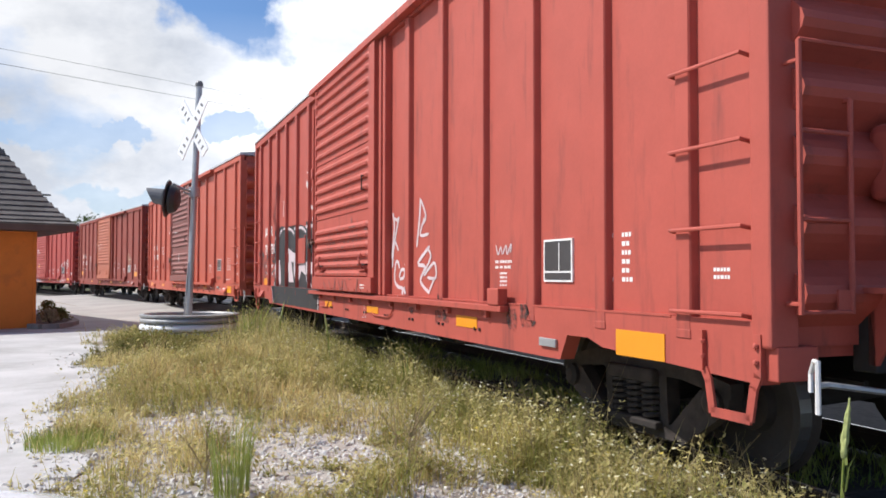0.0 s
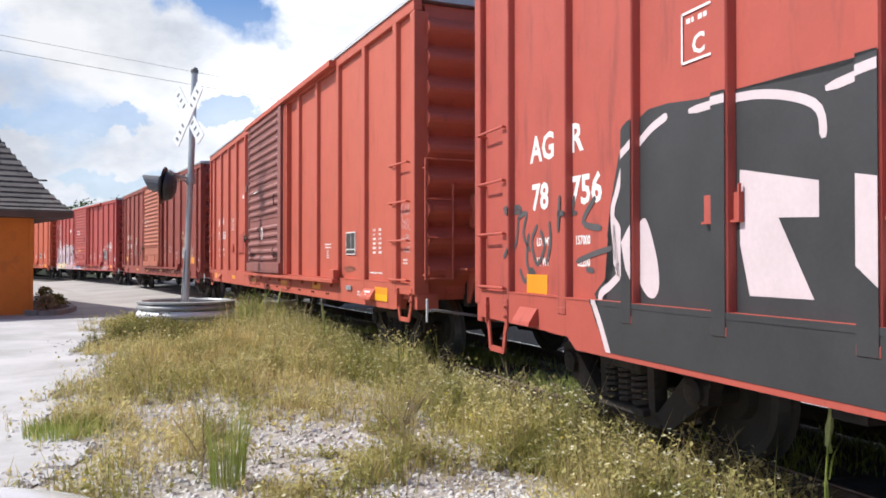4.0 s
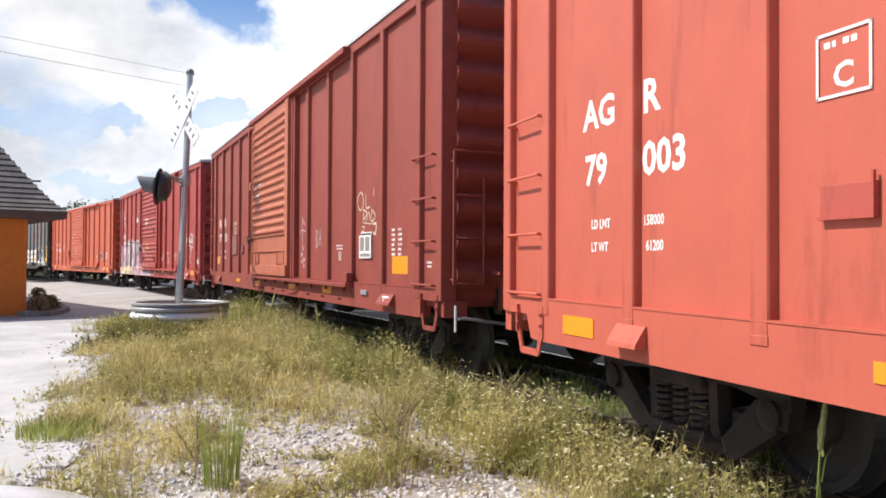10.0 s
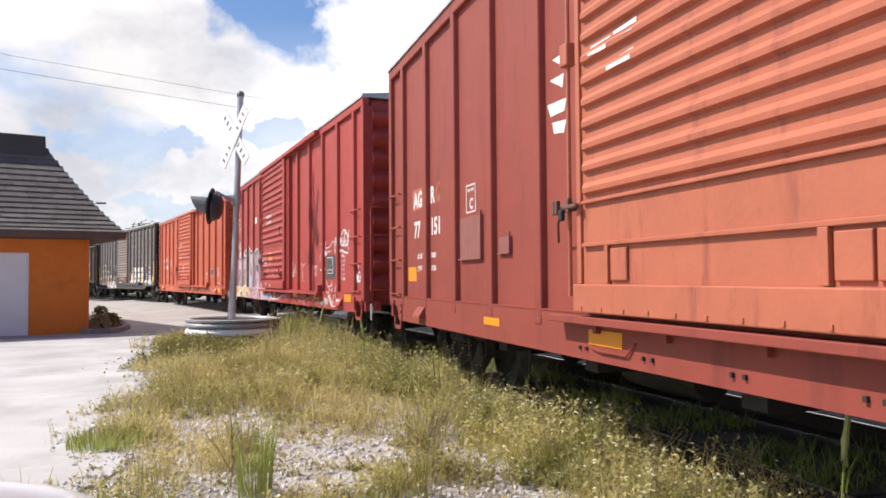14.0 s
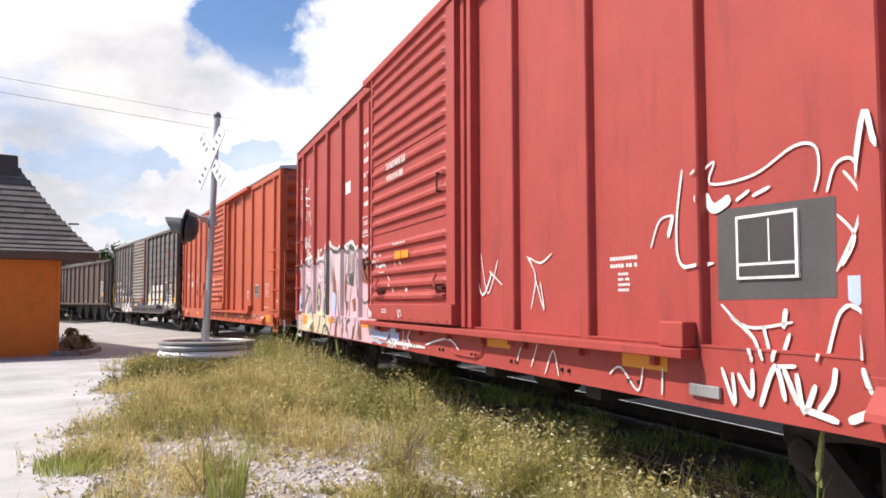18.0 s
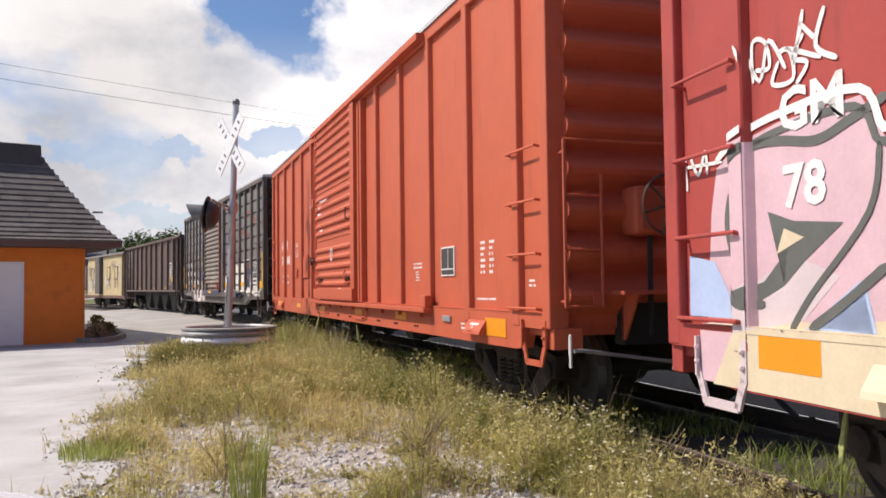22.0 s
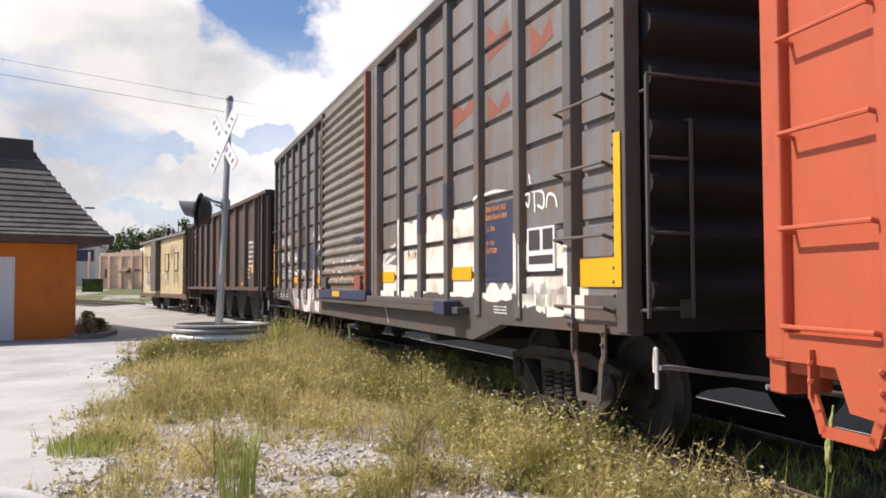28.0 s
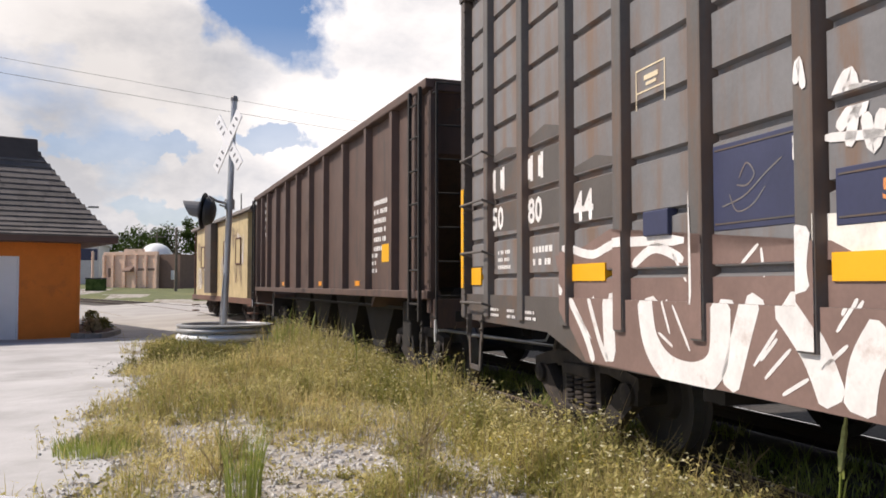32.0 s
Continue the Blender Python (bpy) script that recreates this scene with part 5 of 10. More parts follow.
# arc length of each car's middle at the start
C1, PITCH = 11.179, 17.279
car_1 = box_car("red box car with black and white spray paint", RED, RED, C1, rear_pad=6.58, ribs=RIBS_CLOSE, posts=POSTS_1, deep=True, step_foot=0.8, tag_at=(-5.6, 1.03), notice=-4.59,
                tapes=((-6.70, 0.49, 1.02, 0.16), (-4.10, 0.46, 1.05, 0.10), (-1.24, 0.46, 1.05, 0.08), (0.95, 0.40, 1.05, 0.08)))
part("rear_tape", B(-1.5495, -1.5445, 6.36, 6.73, 1.295, 1.44), YELLOW, car_1, "yellow reflective tape")
car_2 = box_car("orange-red box car with a dark brown sliding door", ORANGE_RED, DOOR_BROWN, C1 + PITCH + 0.09, rear_pad=5.78)
car_3 = box_car("dark maroon box car with a rust-orange sliding door", MAROON, DOOR_RUST, C1 + 2 * PITCH - 0.07, ribs=RIBS_HIGH, panel_shift=0.01,
                tapes=((-3.70, 0.46, 1.10, 0.095), (-1.58, 0.46, 1.09, 0.09), (1.30, 0.46, 1.08, 0.1), (3.49, 0.42, 1.10, 0.07)))
car_4 = box_car("crimson box car with large pink and white graffiti", CRIMSON, CRIMSON, C1 + 3 * PITCH - 0.09, posts=POSTS_4, panel_shift=0.08, tag_at=(-5.0, 1.06),
                tapes=((-6.80, 0.44, 1.13, 0.13), (-4.44, 0.46, 1.13, 0.09), (-2.34, 0.46, 1.14, 0.09), (2.12, 0.45, 1.17, 0.08), (4.30, 0.45, 1.18, 0.08), (6.68, 0.44, 1.10, 0.16)))
car_5 = box_car("sunlit orange box car with plain clean sides", ORANGE, ORANGE, C1 + 4 * PITCH, notice=-4.09)
# ---- the grey rib-sided box car ----
POSTS_G = (2.70, 3.53, 4.40, 5.24, 6.12, 7.0)
GREY_EAVE = 4.56


def grey_surfaces(layer=0.0):
    d = 0.0012 + layer * 0.6
    s = []
    for k in range(-1, 8):
        z = 1.62 + k * 0.345
        s.append((-1.54 - d, -7.5, 7.5, z + 0.02, z + 0.3))
    for p in POSTS_G:
        for q in (p, -p):
            s.append((-1.6 - d, q - 0.055, q + 0.055, 1.25, 4.4))
    s.append((-1.575 - d, -7.5, 7.5, 1.0, 1.44))
    h = 2.9 / 19
    for k in range(19):
        z = 1.5 + k * h
        s.append((-1.692 - d, -1.4, 1.46, z + h * 0.3, z + h * 0.55))
        s.append((-1.65 - d, -1.4, 1.46, z + h * 0.85, z + h))
    return s


def grey_box_car(s0):
    car = thing("grey_box_car", "weathered grey rib-sided box car with rust and white graffiti", "box car", "freight cars of the train")
    TRAIN.append((car, s0))
    hl = 7.78
    part("body", B(-1.5, 1.5, -hl + 0.08, hl - 0.08, 1.2, GREY_EAVE - 0.02), GREY_CAR, car)
    post = None
    for sx in (-1, 1):
        for p in POSTS_G:
            for q in (p, -p):
                if post is None:
                    bm = bmesh.new()
                    extrude_z(bm, [(-1.5, -0.085), (-1.595, -0.06), (-1.6, -0.05), (-1.6, 0.05), (-1.595, 0.06), (-1.5, 0.085)], 1.24, GREY_EAVE - 0.1)
                    post = part("side_post", bm, POST_RUST, car)
                    post.matrix_basis = pose(0, q, 0)
                else:
                    share("side_post", post, car, pose(0, q, 0, 0, 0, 0 if sx < 0 else 180))
        a, b = sx * 1.48, sx * 1.575
        out = [(-hl, 1.44), (-hl, 1.19), (-5.75, 1.17), (-5.1, 1.0), (4.95, 1.0), (5.6, 1.17), (hl, 1.19), (hl, 1.44)]
        part("side_sill", extrude_x(bmesh.new(), out, a, b), GREY_DARK, car)
        part("top_chord", B(min(a, sx * 1.62), max(a, sx * 1.62), -hl, hl, GREY_EAVE - 0.12, GREY_EAVE, bev=0.01), GREY_DARK, car)
        for y in (-hl + 0.06, hl - 0.06):
            part("corner_post", B(min(a, sx * 1.6), max(a, sx * 1.6), y - 0.06, y + 0.06, 1.2, GREY_EAVE - 0.12, bev=0.01), GREY_DARK, car)
    # pressed panels between the posts, a groove between each two
    spans = [(-hl + 0.2, -7.13)] + [(-b + 0.09, -a - 0.09) for a, b in zip(POSTS_G[::-1][1:], POSTS_G[::-1])] + [(-2.61, -1.7)] \
        + [(1.95, 2.61)] + [(a + 0.09, b - 0.09) for a, b in zip(POSTS_G, POSTS_G[1:])] + [(7.14, hl - 0.2)]
    for y0, y1 in spans:
        rib = None
        for k in range(-1, 8):
            z = 1.62 + k * 0.345
            if rib is None:
                bm = extrude_y(bmesh.new(), [(-1.49, 0.0), (-1.54, 0.012), (-1.54, 0.302), (-1.49, 0.325)], y0, y1)
                rib = part("side_panel", bm, GREY_CAR, car)
                rib.matrix_basis = pose(0, 0, z)
            else:
                share("side_panel", rib, car, pose(0, 0, z))
    part("roof", extrude_y(bmesh.new(), [(-1.62, GREY_EAVE - 0.01), (-1.6, GREY_EAVE + 0.05), (0, GREY_EAVE + 0.2), (1.6, GREY_EAVE + 0.05), (1.62, GREY_EAVE - 0.01)], -hl, hl), GALV, car)
    for sg in (-1, 1):
        # ends in near-black steel: their grime and their shade, both put into the colour
        ribbed_end(car, sg * (hl - 0.06), sg, 1.2, GREY_EAVE - 0.05, UNDER)
        end_ladder(car, sg * hl, sg, GREY_DARK, levels=(1.36, 1.84, 2.32), z0=1.3, z1=2.85)
        coupler(car, sg * (hl - 0.05), sg, hl, GREY_DARK)
        for z in (1.36, 1.84, 2.32, 2.77):
            grab(car, sg * 6.92, sg * 7.6, -1.66, z, GREY_DARK, 0.05)
        stirrup(car, -7.5 if sg < 0 else 7.1, -7.1 if sg < 0 else 7.5, GREY_DARK, 1.24, 0.74)
        truck(car, sg * 5.97)
        # rivets down the corner
        bm = bmesh.new()
        for k in range(34):
            bmesh.ops.create_icosphere(bm, subdivisions=1, radius=0.014, matrix=Matrix.Translation((-1.603, sg * 7.64, 1.35 + k * 0.09)))
        tagged(part("corner_rivets", bm, GREY_DARK, car), kind="stuff")
    part("centre_sill", B(-0.2, 0.2, -hl + 0.05, hl - 0.05, 0.72, 1.15), UNDER, car)
    for y in (-3.6, -1.8, 0.0, 1.8, 3.6):
        part("cross_bearer", B(-1.45, 1.45, y - 0.1, y + 0.1, 0.9, 1.2), UNDER, car)
    part("brake_reservoir", lathe(bmesh.new(), [(0, -0.55), (0.15, -0.52), (0.17, 0.0), (0.15, 0.52), (0, 0.55)], 16, "Y", (-0.75, 1.9, 0.83)), UNDER, car)
    # door
    dr = part("door", B(-1.65, -1.58, -1.50, 1.55, 1.44, GREY_EAVE - 0.12), GREY_DOOR, car, "corrugated sliding door, grey with rust")
    n = 19
    h = 2.9 / n
    for k in range(n):
        z = 1.5 + k * h
        part("door_rib", extrude_y(bmesh.new(), [(-1.65, z), (-1.692, z + h * 0.3), (-1.692, z + h * 0.55), (-1.65, z + h * 0.85)], -1.40, 1.46), GREY_DOOR, dr)
    part("door_stile", B(-1.70, -1.65, -1.50, -1.41, 1.44, GREY_EAVE - 0.12, bev=0.006), RUST_SPRAY, dr, "red oxide door edge")
    part("door_foot", B(-1.655, -1.651, -1.38, 1.24, 1.47, 1.87), RUST_FILM, dr, "red oxide repaint at the door foot")
    part("door_stile", B(-1.70, -1.65, 1.47, 1.55, 1.44, GREY_EAVE - 0.12, bev=0.006), GREY_DARK, dr)
    part("roller_box", B(-1.73, -1.66, -1.32, -0.97, 1.46, 1.64, bev=0.01), RUST_SPRAY, dr)
    part("roller_box", B(-1.73, -1.66, 1.0, 1.35, 1.46, 1.64, bev=0.01), GREY_DARK, dr)
    part("door_post", B(-1.62, -1.5, 1.57, 1.80, 1.28, GREY_EAVE - 0.12, bev=0.01), NAVY, car, "door post painted navy blue at its foot")
    for y in (-1.60, -1.76):
        part("door_post", B(-1.63, -1.5, y - 0.06, y + 0.06, 1.28, GREY_EAVE - 0.12, bev=0.01), GREY_CAR, car)
    part("lock_bar", pipe(bmesh.new(), [(-1.68, 1.66, 1.5), (-1.68, 1.66, 4.1)], 0.018, 8), GREY_DARK, car)
    part("lock_plate", B(-1.72, -1.62, 1.52, 1.92, 2.02, 2.12, bev=0.015), NAVY, car)
    part("door_rail", B(-1.72, -1.575, -1.56, 1.66, 1.30, 1.44, bev=0.008), NAVY, car, "navy blue lower door rail")
    part("rail_extension", B(-1.70, -1.575, -4.7, -1.56, 1.30, 1.37, bev=0.008), GREY_DARK, car)
    part("rail_ledge", B(-1.70, -1.575, -5.0, 2.1, 1.235, 1.30, bev=0.006), GREY_DARK, car)
    part("rail_stop", B(-1.78, -1.6, -4.85, -4.55, 1.22, 1.36, bev=0.01), NAVY, car)
    for y, w, z, hh in ((0.25, 0.50, 1.335, 0.085), (-2.12, 0.53, 1.55, 0.13), (-4.74, 0.53, 1.56, 0.13), (-7.36, 0.5, 1.5, 0.2), (4.92, 0.53, 1.56, 0.12), (2.33, 0.52, 1.55, 0.12), (7.42, 0.3, 1.53, 0.17)):
        x = -1.725 if y == 0.25 else -1.55
        part("reflector_tape", B(x - 0.004, x + 0.06, y - w / 2, y + w / 2, z, z + hh), LEMON, car, "bright yellow reflective tape")
    part("reflector_tape", B(-1.612, -1.606, -7.74, -7.66, 1.5, 2.5), LEMON, car, "bright yellow reflective tape")
    part("reflector_tape", B(-1.612, -1.606, 7.66, 7.74, 1.5, 2.5), LEMON, car, "bright yellow reflective tape")
    # paint: whitewash over the lower panels, stencil patches, tags
    G = grey_surfaces

    def wash(bm):
        rnd = random.Random(5)
        for y0, y1, z0, z1 in ((-2.45, -1.8, 1.36, 1.74), (-3.28, -2.69, 1.38, 2.28), (-4.3, -3.62, 1.42, 2.23), (-5.1, -4.48, 1.40, 2.29),
                               (-5.98, -5.34, 1.38, 1.51), (-6.12, -6.02, 1.44, 1.9), (-7.0, -6.16, 1.36, 1.84), (-6.4, -6.16, 1.34, 1.5), (-6.6, -6.44, 1.3, 1.5), (-7.2, -6.62, 1.27, 1.5),
                               (2.75, 3.5, 1.3, 1.72), (3.6, 4.3, 1.3, 1.66), (2.2, 2.65, 1.4, 1.8)):
            top = [(y0 + (y1 - y0) * i / 6, z1 + rnd.uniform(-0.05, 0.05)) for i in range(7)]
            bot = [(y0 + (y1 - y0) * i / 6, z0 + rnd.uniform(-0.02, 0.02)) for i in range(7)]
            blob(bm, top + bot[::-1])
    paint_each(car, "whitewash", wash, WASH, G(), "cream whitewash over the lower panels")

    def patches(bm):
        blob(bm, [(-3.42, 2.09), (-3.64, 2.09), (-3.64, 2.54), (-3.42, 2.54)])
        blob(bm, [(-4.25, 2.18), (-4.52, 2.18), (-4.52, 2.56), (-4.25, 2.56)])
        blob(bm, [(-0.75, 2.05), (-1.2, 2.05), (-1.2, 2.32), (-0.75, 2.32)])
    paint_each(car, "navy_patch", patches, NAVY, G(0.003), "navy blue stencil patches")
    # flat plates over the ribs carry the large stencils
    for y0, y1, z0, z1 in ((2.80, 3.44, 1.81, 2.25), (2.02, 2.57, 1.78, 2.02), (-5.97, -5.35, 1.53, 2.25)):
        sp = part("stencil_plate", B(-1.5445, -1.5, y0, y1, z0, z1, bev=0.003), NAVY, car, "flat navy blue stencil plate")
        for a in ((y0 + 0.02, y1 - 0.02, z1 - 0.03, z1 - 0.022), (y0 + 0.02, y1 - 0.02, z0 + 0.03, z0 + 0.038)):
            part("plate_edge", B(-1.548, -1.5446, *a), GREY_DARK, sp)

    def doodle(bm):
        stroke(bm, curve([(3.36, 1.93), (3.18, 1.97), (3.02, 2.06), (2.90, 2.12)], 5), 0.008)
        stroke(bm, curve([(3.22, 2.06), (3.16, 2.13), (3.10, 2.07), (3.16, 2.02), (3.24, 2.03)], 5), 0.008)
        stroke(bm, curve([(3.30, 1.99), (3.24, 1.90), (3.12, 1.92), (3.02, 2.0)], 5), 0.007)
    paint(car, "chalk_doodle", doodle, GREY_CAR, [(-1.5465, 2.0, 3.5, 1.8, 2.26)], "faint chalk doodle on the plate")

    def grime(bm):
        blob(bm, [(6.98, 2.02), (6.98, 2.72), (6.6, 2.76), (6.19, 2.70), (6.19, 2.0)])
        blob(bm, [(6.05, 2.0), (6.05, 2.74), (5.7, 2.80), (5.32, 2.72), (5.32, 2.0)])
        blob(bm, [(5.16, 1.96), (5.16, 2.38), (4.8, 2.42), (4.49, 2.36), (4.49, 1.96)])
    paint_each(car, "dark_patch", grime, GREY_DARK, G(0.001), "darker paint under the lettering")

    def rust(bm):
        for y0, y1, z0, z1 in ((-4.49, -5.1, 3.1, 3.35), (-5.4, -5.9, 3.55, 3.85), (-6.3, -6.7, 3.35, 3.6), (-5.4, -5.9, 3.0, 3.2), (-0.6, -1.2, 1.5, 1.86), (1.75, 1.2, 1.5, 1.75)):
            blob(bm, [(y0, z0), (y1, z0 + 0.08), (y1 + 0.05, z1), ((y0 + y1) / 2, z1 - 0.12), (y0, z1 + 0.05)])
    paint_each(car, "red_oxide_patch", rust, RUST_SPRAY, G(0.002), "red-brown oxide patches")

    def fill(bm):
        blob(bm, [(5.5, 1.75), (5.3, 1.35), (4.9, 1.01), (2.1, 1.0), (2.1, 1.5), (2.6, 1.72), (3.6, 1.7), (4.6, 1.9), (5.0, 1.8)])
    paint(car, "graffiti_fill", fill, BROWN_SPRAY, G(0.004), "brown graffiti fill")

    def tun(bm):
        stroke(bm, curve([(5.16, 1.43), (4.91, 1.20), (4.78, 1.02)], 5), 0.07)
        stroke(bm, curve([(4.86, 1.45), (4.70, 1.18), (4.58, 1.04)], 5), 0.05)
        stroke(bm, curve([(5.23, 1.80), (4.86, 1.74), (4.49, 1.80), (3.72, 1.78)], 5), 0.06)
        stroke(bm, curve([(4.57, 1.48), (4.54, 1.04)], 5), 0.16)
        stroke(bm, curve([(4.10, 1.46), (4.04, 1.22), (3.86, 1.07), (3.57, 1.04), (3.37, 1.15), (3.34, 1.46)], 5), 0.17)
        stroke(bm, curve([(3.09, 1.48), (3.18, 1.27), (3.28, 1.02)], 5), 0.15)
        stroke(bm, curve([(2.89, 1.47), (2.68, 1.26), (2.56, 1.04)], 5), 0.17)
        stroke(bm, curve([(2.28, 1.37), (2.39, 1.21), (2.43, 1.02)], 5), 0.17)
        stroke(bm, curve([(3.63, 2.19), (3.60, 1.85), (3.59, 1.43)], 5), 0.06)
        stroke(bm, curve([(2.71, 1.79), (2.74, 1.62), (2.72, 1.50)], 5), 0.12)
        stroke(bm, curve([(4.30, 1.65), (4.03, 1.75), (3.73, 1.67)], 5), 0.06)
        stroke(bm, curve([(5.39, 1.72), (5.34, 1.55), (5.24, 1.47)], 5), 0.06)
        stroke(bm, curve([(3.91, 1.45), (3.82, 1.26)], 5), 0.02)
        stroke(bm, curve([(3.79, 1.42), (3.62, 1.18)], 5), 0.02)
        stroke(bm, curve([(3.94, 1.26), (3.79, 1.19)], 5), 0.02)
        stroke(bm, curve([(3.08, 1.15), (2.91, 1.33)], 5), 0.02)
        stroke(bm, curve([(3.03, 1.18), (2.91, 1.29)], 5), 0.02)
        stroke(bm, curve([(3.00, 1.10), (2.82, 1.25)], 5), 0.02)
        stroke(bm, curve([(2.88, 1.04), (2.71, 1.13)], 5), 0.02)
        stroke(bm, curve([(2.54, 1.34), (2.43, 1.47)], 5), 0.02)
        stroke(bm, curve([(2.51, 1.41), (2.46, 1.48)], 5), 0.02)
        stroke(bm, curve([(2.63, 1.18), (2.48, 1.29)], 5), 0.02)
        stroke(bm, curve([(5.05, 1.35), (4.82, 1.17)], 5), 0.02)
        stroke(bm, curve([(3.59, 1.55), (3.67, 1.73)], 5), 0.02)
        stroke(bm, curve([(3.84, 1.71), (3.70, 1.55)], 5), 0.02)
        stroke(bm, curve([(3.22, 1.63), (3.08, 1.73)], 5), 0.02)
        stroke(bm, curve([(3.04, 1.57), (3.06, 1.71)], 5), 0.02)
        stroke(bm, curve([(2.79, 2.30), (2.81, 2.10), (2.76, 2.19)], 5), 0.04)
        stroke(bm, curve([(2.73, 2.41), (2.71, 2.51), (2.68, 2.38)], 5), 0.04)
        stroke(bm, curve([(2.57, 2.30), (2.48, 2.40), (2.43, 2.23), (2.39, 2.35)], 5), 0.06)
        stroke(bm, curve([(2.55, 2.18), (2.46, 2.25), (2.49, 2.10)], 5), 0.06)
        stroke(bm, curve([(2.40, 2.22), (2.36, 2.08), (2.31, 2.22)], 5), 0.06)
        stroke(bm, curve([(2.64, 2.16), (2.29, 2.12)], 5), 0.04)
        stroke(bm, curve([(2.52, 2.34), (2.31, 2.31)], 5), 0.04)
    paint_each(car, "graffiti_letter", tun, WHITE, G(0.007), "white bubble graffiti letters")

    def tags(bm):
        stroke(bm, curve([(0.51, 1.73), (0.41, 1.93), (0.31, 1.73)], 5), 0.03)
        stroke(bm, curve([(0.14, 1.94), (0.20, 1.72)], 5), 0.03)
        stroke(bm, curve([(-0.03, 1.70), (-0.08, 1.92), (-0.24, 1.73)], 5), 0.03)
        stroke(bm, curve([(-0.36, 1.71), (-0.47, 1.99), (-0.58, 1.70)], 5), 0.03)
        stroke(bm, curve([(-0.30, 1.87), (-0.63, 1.87)], 5), 0.025)
        stroke(bm, curve([(-0.69, 1.72), (-0.79, 1.90), (-0.86, 1.72)], 5), 0.03)
        stroke(bm, curve([(-0.94, 1.75), (-1.03, 1.91)], 5), 0.03)
        stroke(bm, curve([(0.34, 1.58), (0.07, 1.65)], 5), 0.02)
        stroke(bm, curve([(-0.36, 1.60), (-0.47, 1.64)], 5), 0.02)
        stroke(bm, curve([(-6.26, 2.42), (-6.31, 2.29), (-6.36, 2.28)], 5), 0.025)
        stroke(bm, curve([(-6.18, 2.25), (-6.27, 2.25), (-6.25, 2.15), (-6.20, 2.19)], 5), 0.025)
        stroke(bm, curve([(-6.36, 2.26), (-6.37, 2.09)], 5), 0.025)
        stroke(bm, curve([(-6.31, 2.27), (-6.51, 2.24), (-6.52, 2.12), (-6.41, 2.15)], 5), 0.025)
        stroke(bm, curve([(-6.57, 2.11), (-6.60, 2.21), (-6.71, 2.19), (-6.75, 2.10)], 5), 0.025)
        stroke(bm, curve([(-1.60, 1.57), (-1.92, 1.84), (-2.43, 2.03)], 5), 0.04)
        stroke(bm, curve([(-5.02, 2.21), (-5.23, 2.32), (-5.53, 2.35), (-5.88, 2.31)], 5), 0.03)
        stroke(bm, curve([(-1.85, 1.84), (-1.95, 1.95), (-1.98, 1.85)], 5), 0.02)
        stroke(bm, curve([(-2.04, 1.86), (-2.10, 1.96), (-2.16, 1.87)], 5), 0.02)
        stroke(bm, curve([(-2.19, 1.88), (-2.28, 1.99), (-2.36, 1.90)], 5), 0.02)
        stroke(bm, curve([(-1.62, 1.55), (-1.64, 1.66), (-1.91, 1.77), (-2.44, 1.88)], 5), 0.05)
        stroke(bm, curve([(-2.05, 1.24), (-2.25, 1.03)], 5), 0.025)
        stroke(bm, curve([(0.62, 1.70), (0.56, 1.88), (0.46, 1.70), (0.59, 1.79)], 5), 0.035)
        stroke(bm, curve([(0.30, 1.93), (0.21, 1.69)], 5), 0.03)
        stroke(bm, curve([(0.16, 1.68), (-0.04, 1.88), (-0.16, 1.87)], 5), 0.04)
        stroke(bm, curve([(0.01, 1.78), (0.07, 1.71), (-0.03, 1.70)], 5), 0.03)
        stroke(bm, curve([(-0.18, 1.89), (-0.27, 1.61)], 5), 0.03)
        stroke(bm, curve([(-0.42, 1.83), (-0.46, 1.66)], 5), 0.03)
        stroke(bm, curve([(-0.41, 2.06), (-0.42, 1.85)], 5), 0.02)
        stroke(bm, curve([(-0.62, 1.98), (-0.55, 1.89)], 5), 0.025)
        stroke(bm, curve([(-0.45, 1.78), (-0.52, 1.85), (-0.67, 1.86), (-0.70, 1.80)], 5), 0.04)
        stroke(bm, curve([(-0.70, 1.77), (-0.72, 1.66)], 5), 0.03)
        stroke(bm, curve([(-0.85, 1.87), (-0.91, 1.82), (-0.85, 1.74)], 5), 0.035)
        stroke(bm, curve([(0.38, 1.52), (0.26, 1.62)], 5), 0.02)
        stroke(bm, curve([(-0.23, 1.52), (-0.29, 1.59)], 5), 0.02)
        stroke(bm, curve([(-0.75, 1.59), (-0.76, 1.51)], 5), 0.02)
    paint_each(car, "graffiti_tag", tags, WHITE, G(0.008), "white spray tags")

    def scrawl(bm):
        for a, b in (((-1.83, 1.96), (-1.85, 1.82)), ((-1.94, 1.96), (-1.96, 1.83)), ((-1.84, 1.89), (-1.95, 1.90)), ((-2.04, 1.96), (-2.05, 1.85)),
                     ((-2.13, 1.96), (-2.15, 1.86)), ((-2.19, 2.02), (-2.21, 1.87)), ((-2.33, 2.03), (-2.35, 1.87))):
            stroke(bm, [a, b], 0.014)
        stroke(bm, curve([(-2.04, 1.96), (-2.10, 1.93), (-2.05, 1.90), (-2.11, 1.86)], 5), 0.012)
        stroke(bm, curve([(-2.19, 2.01), (-2.27, 1.99), (-2.20, 1.94), (-2.28, 1.87)], 5), 0.012)
    paint_each(car, "chalk_scrawl", scrawl, WHITE, G(0.009), "thin white chalk scrawl")

    def stain(bm):
        blob(bm, [(-2.95, 1.97), (-3.12, 1.98), (-3.27, 1.96), (-3.27, 1.83), (-3.1, 1.80), (-2.95, 1.82)])
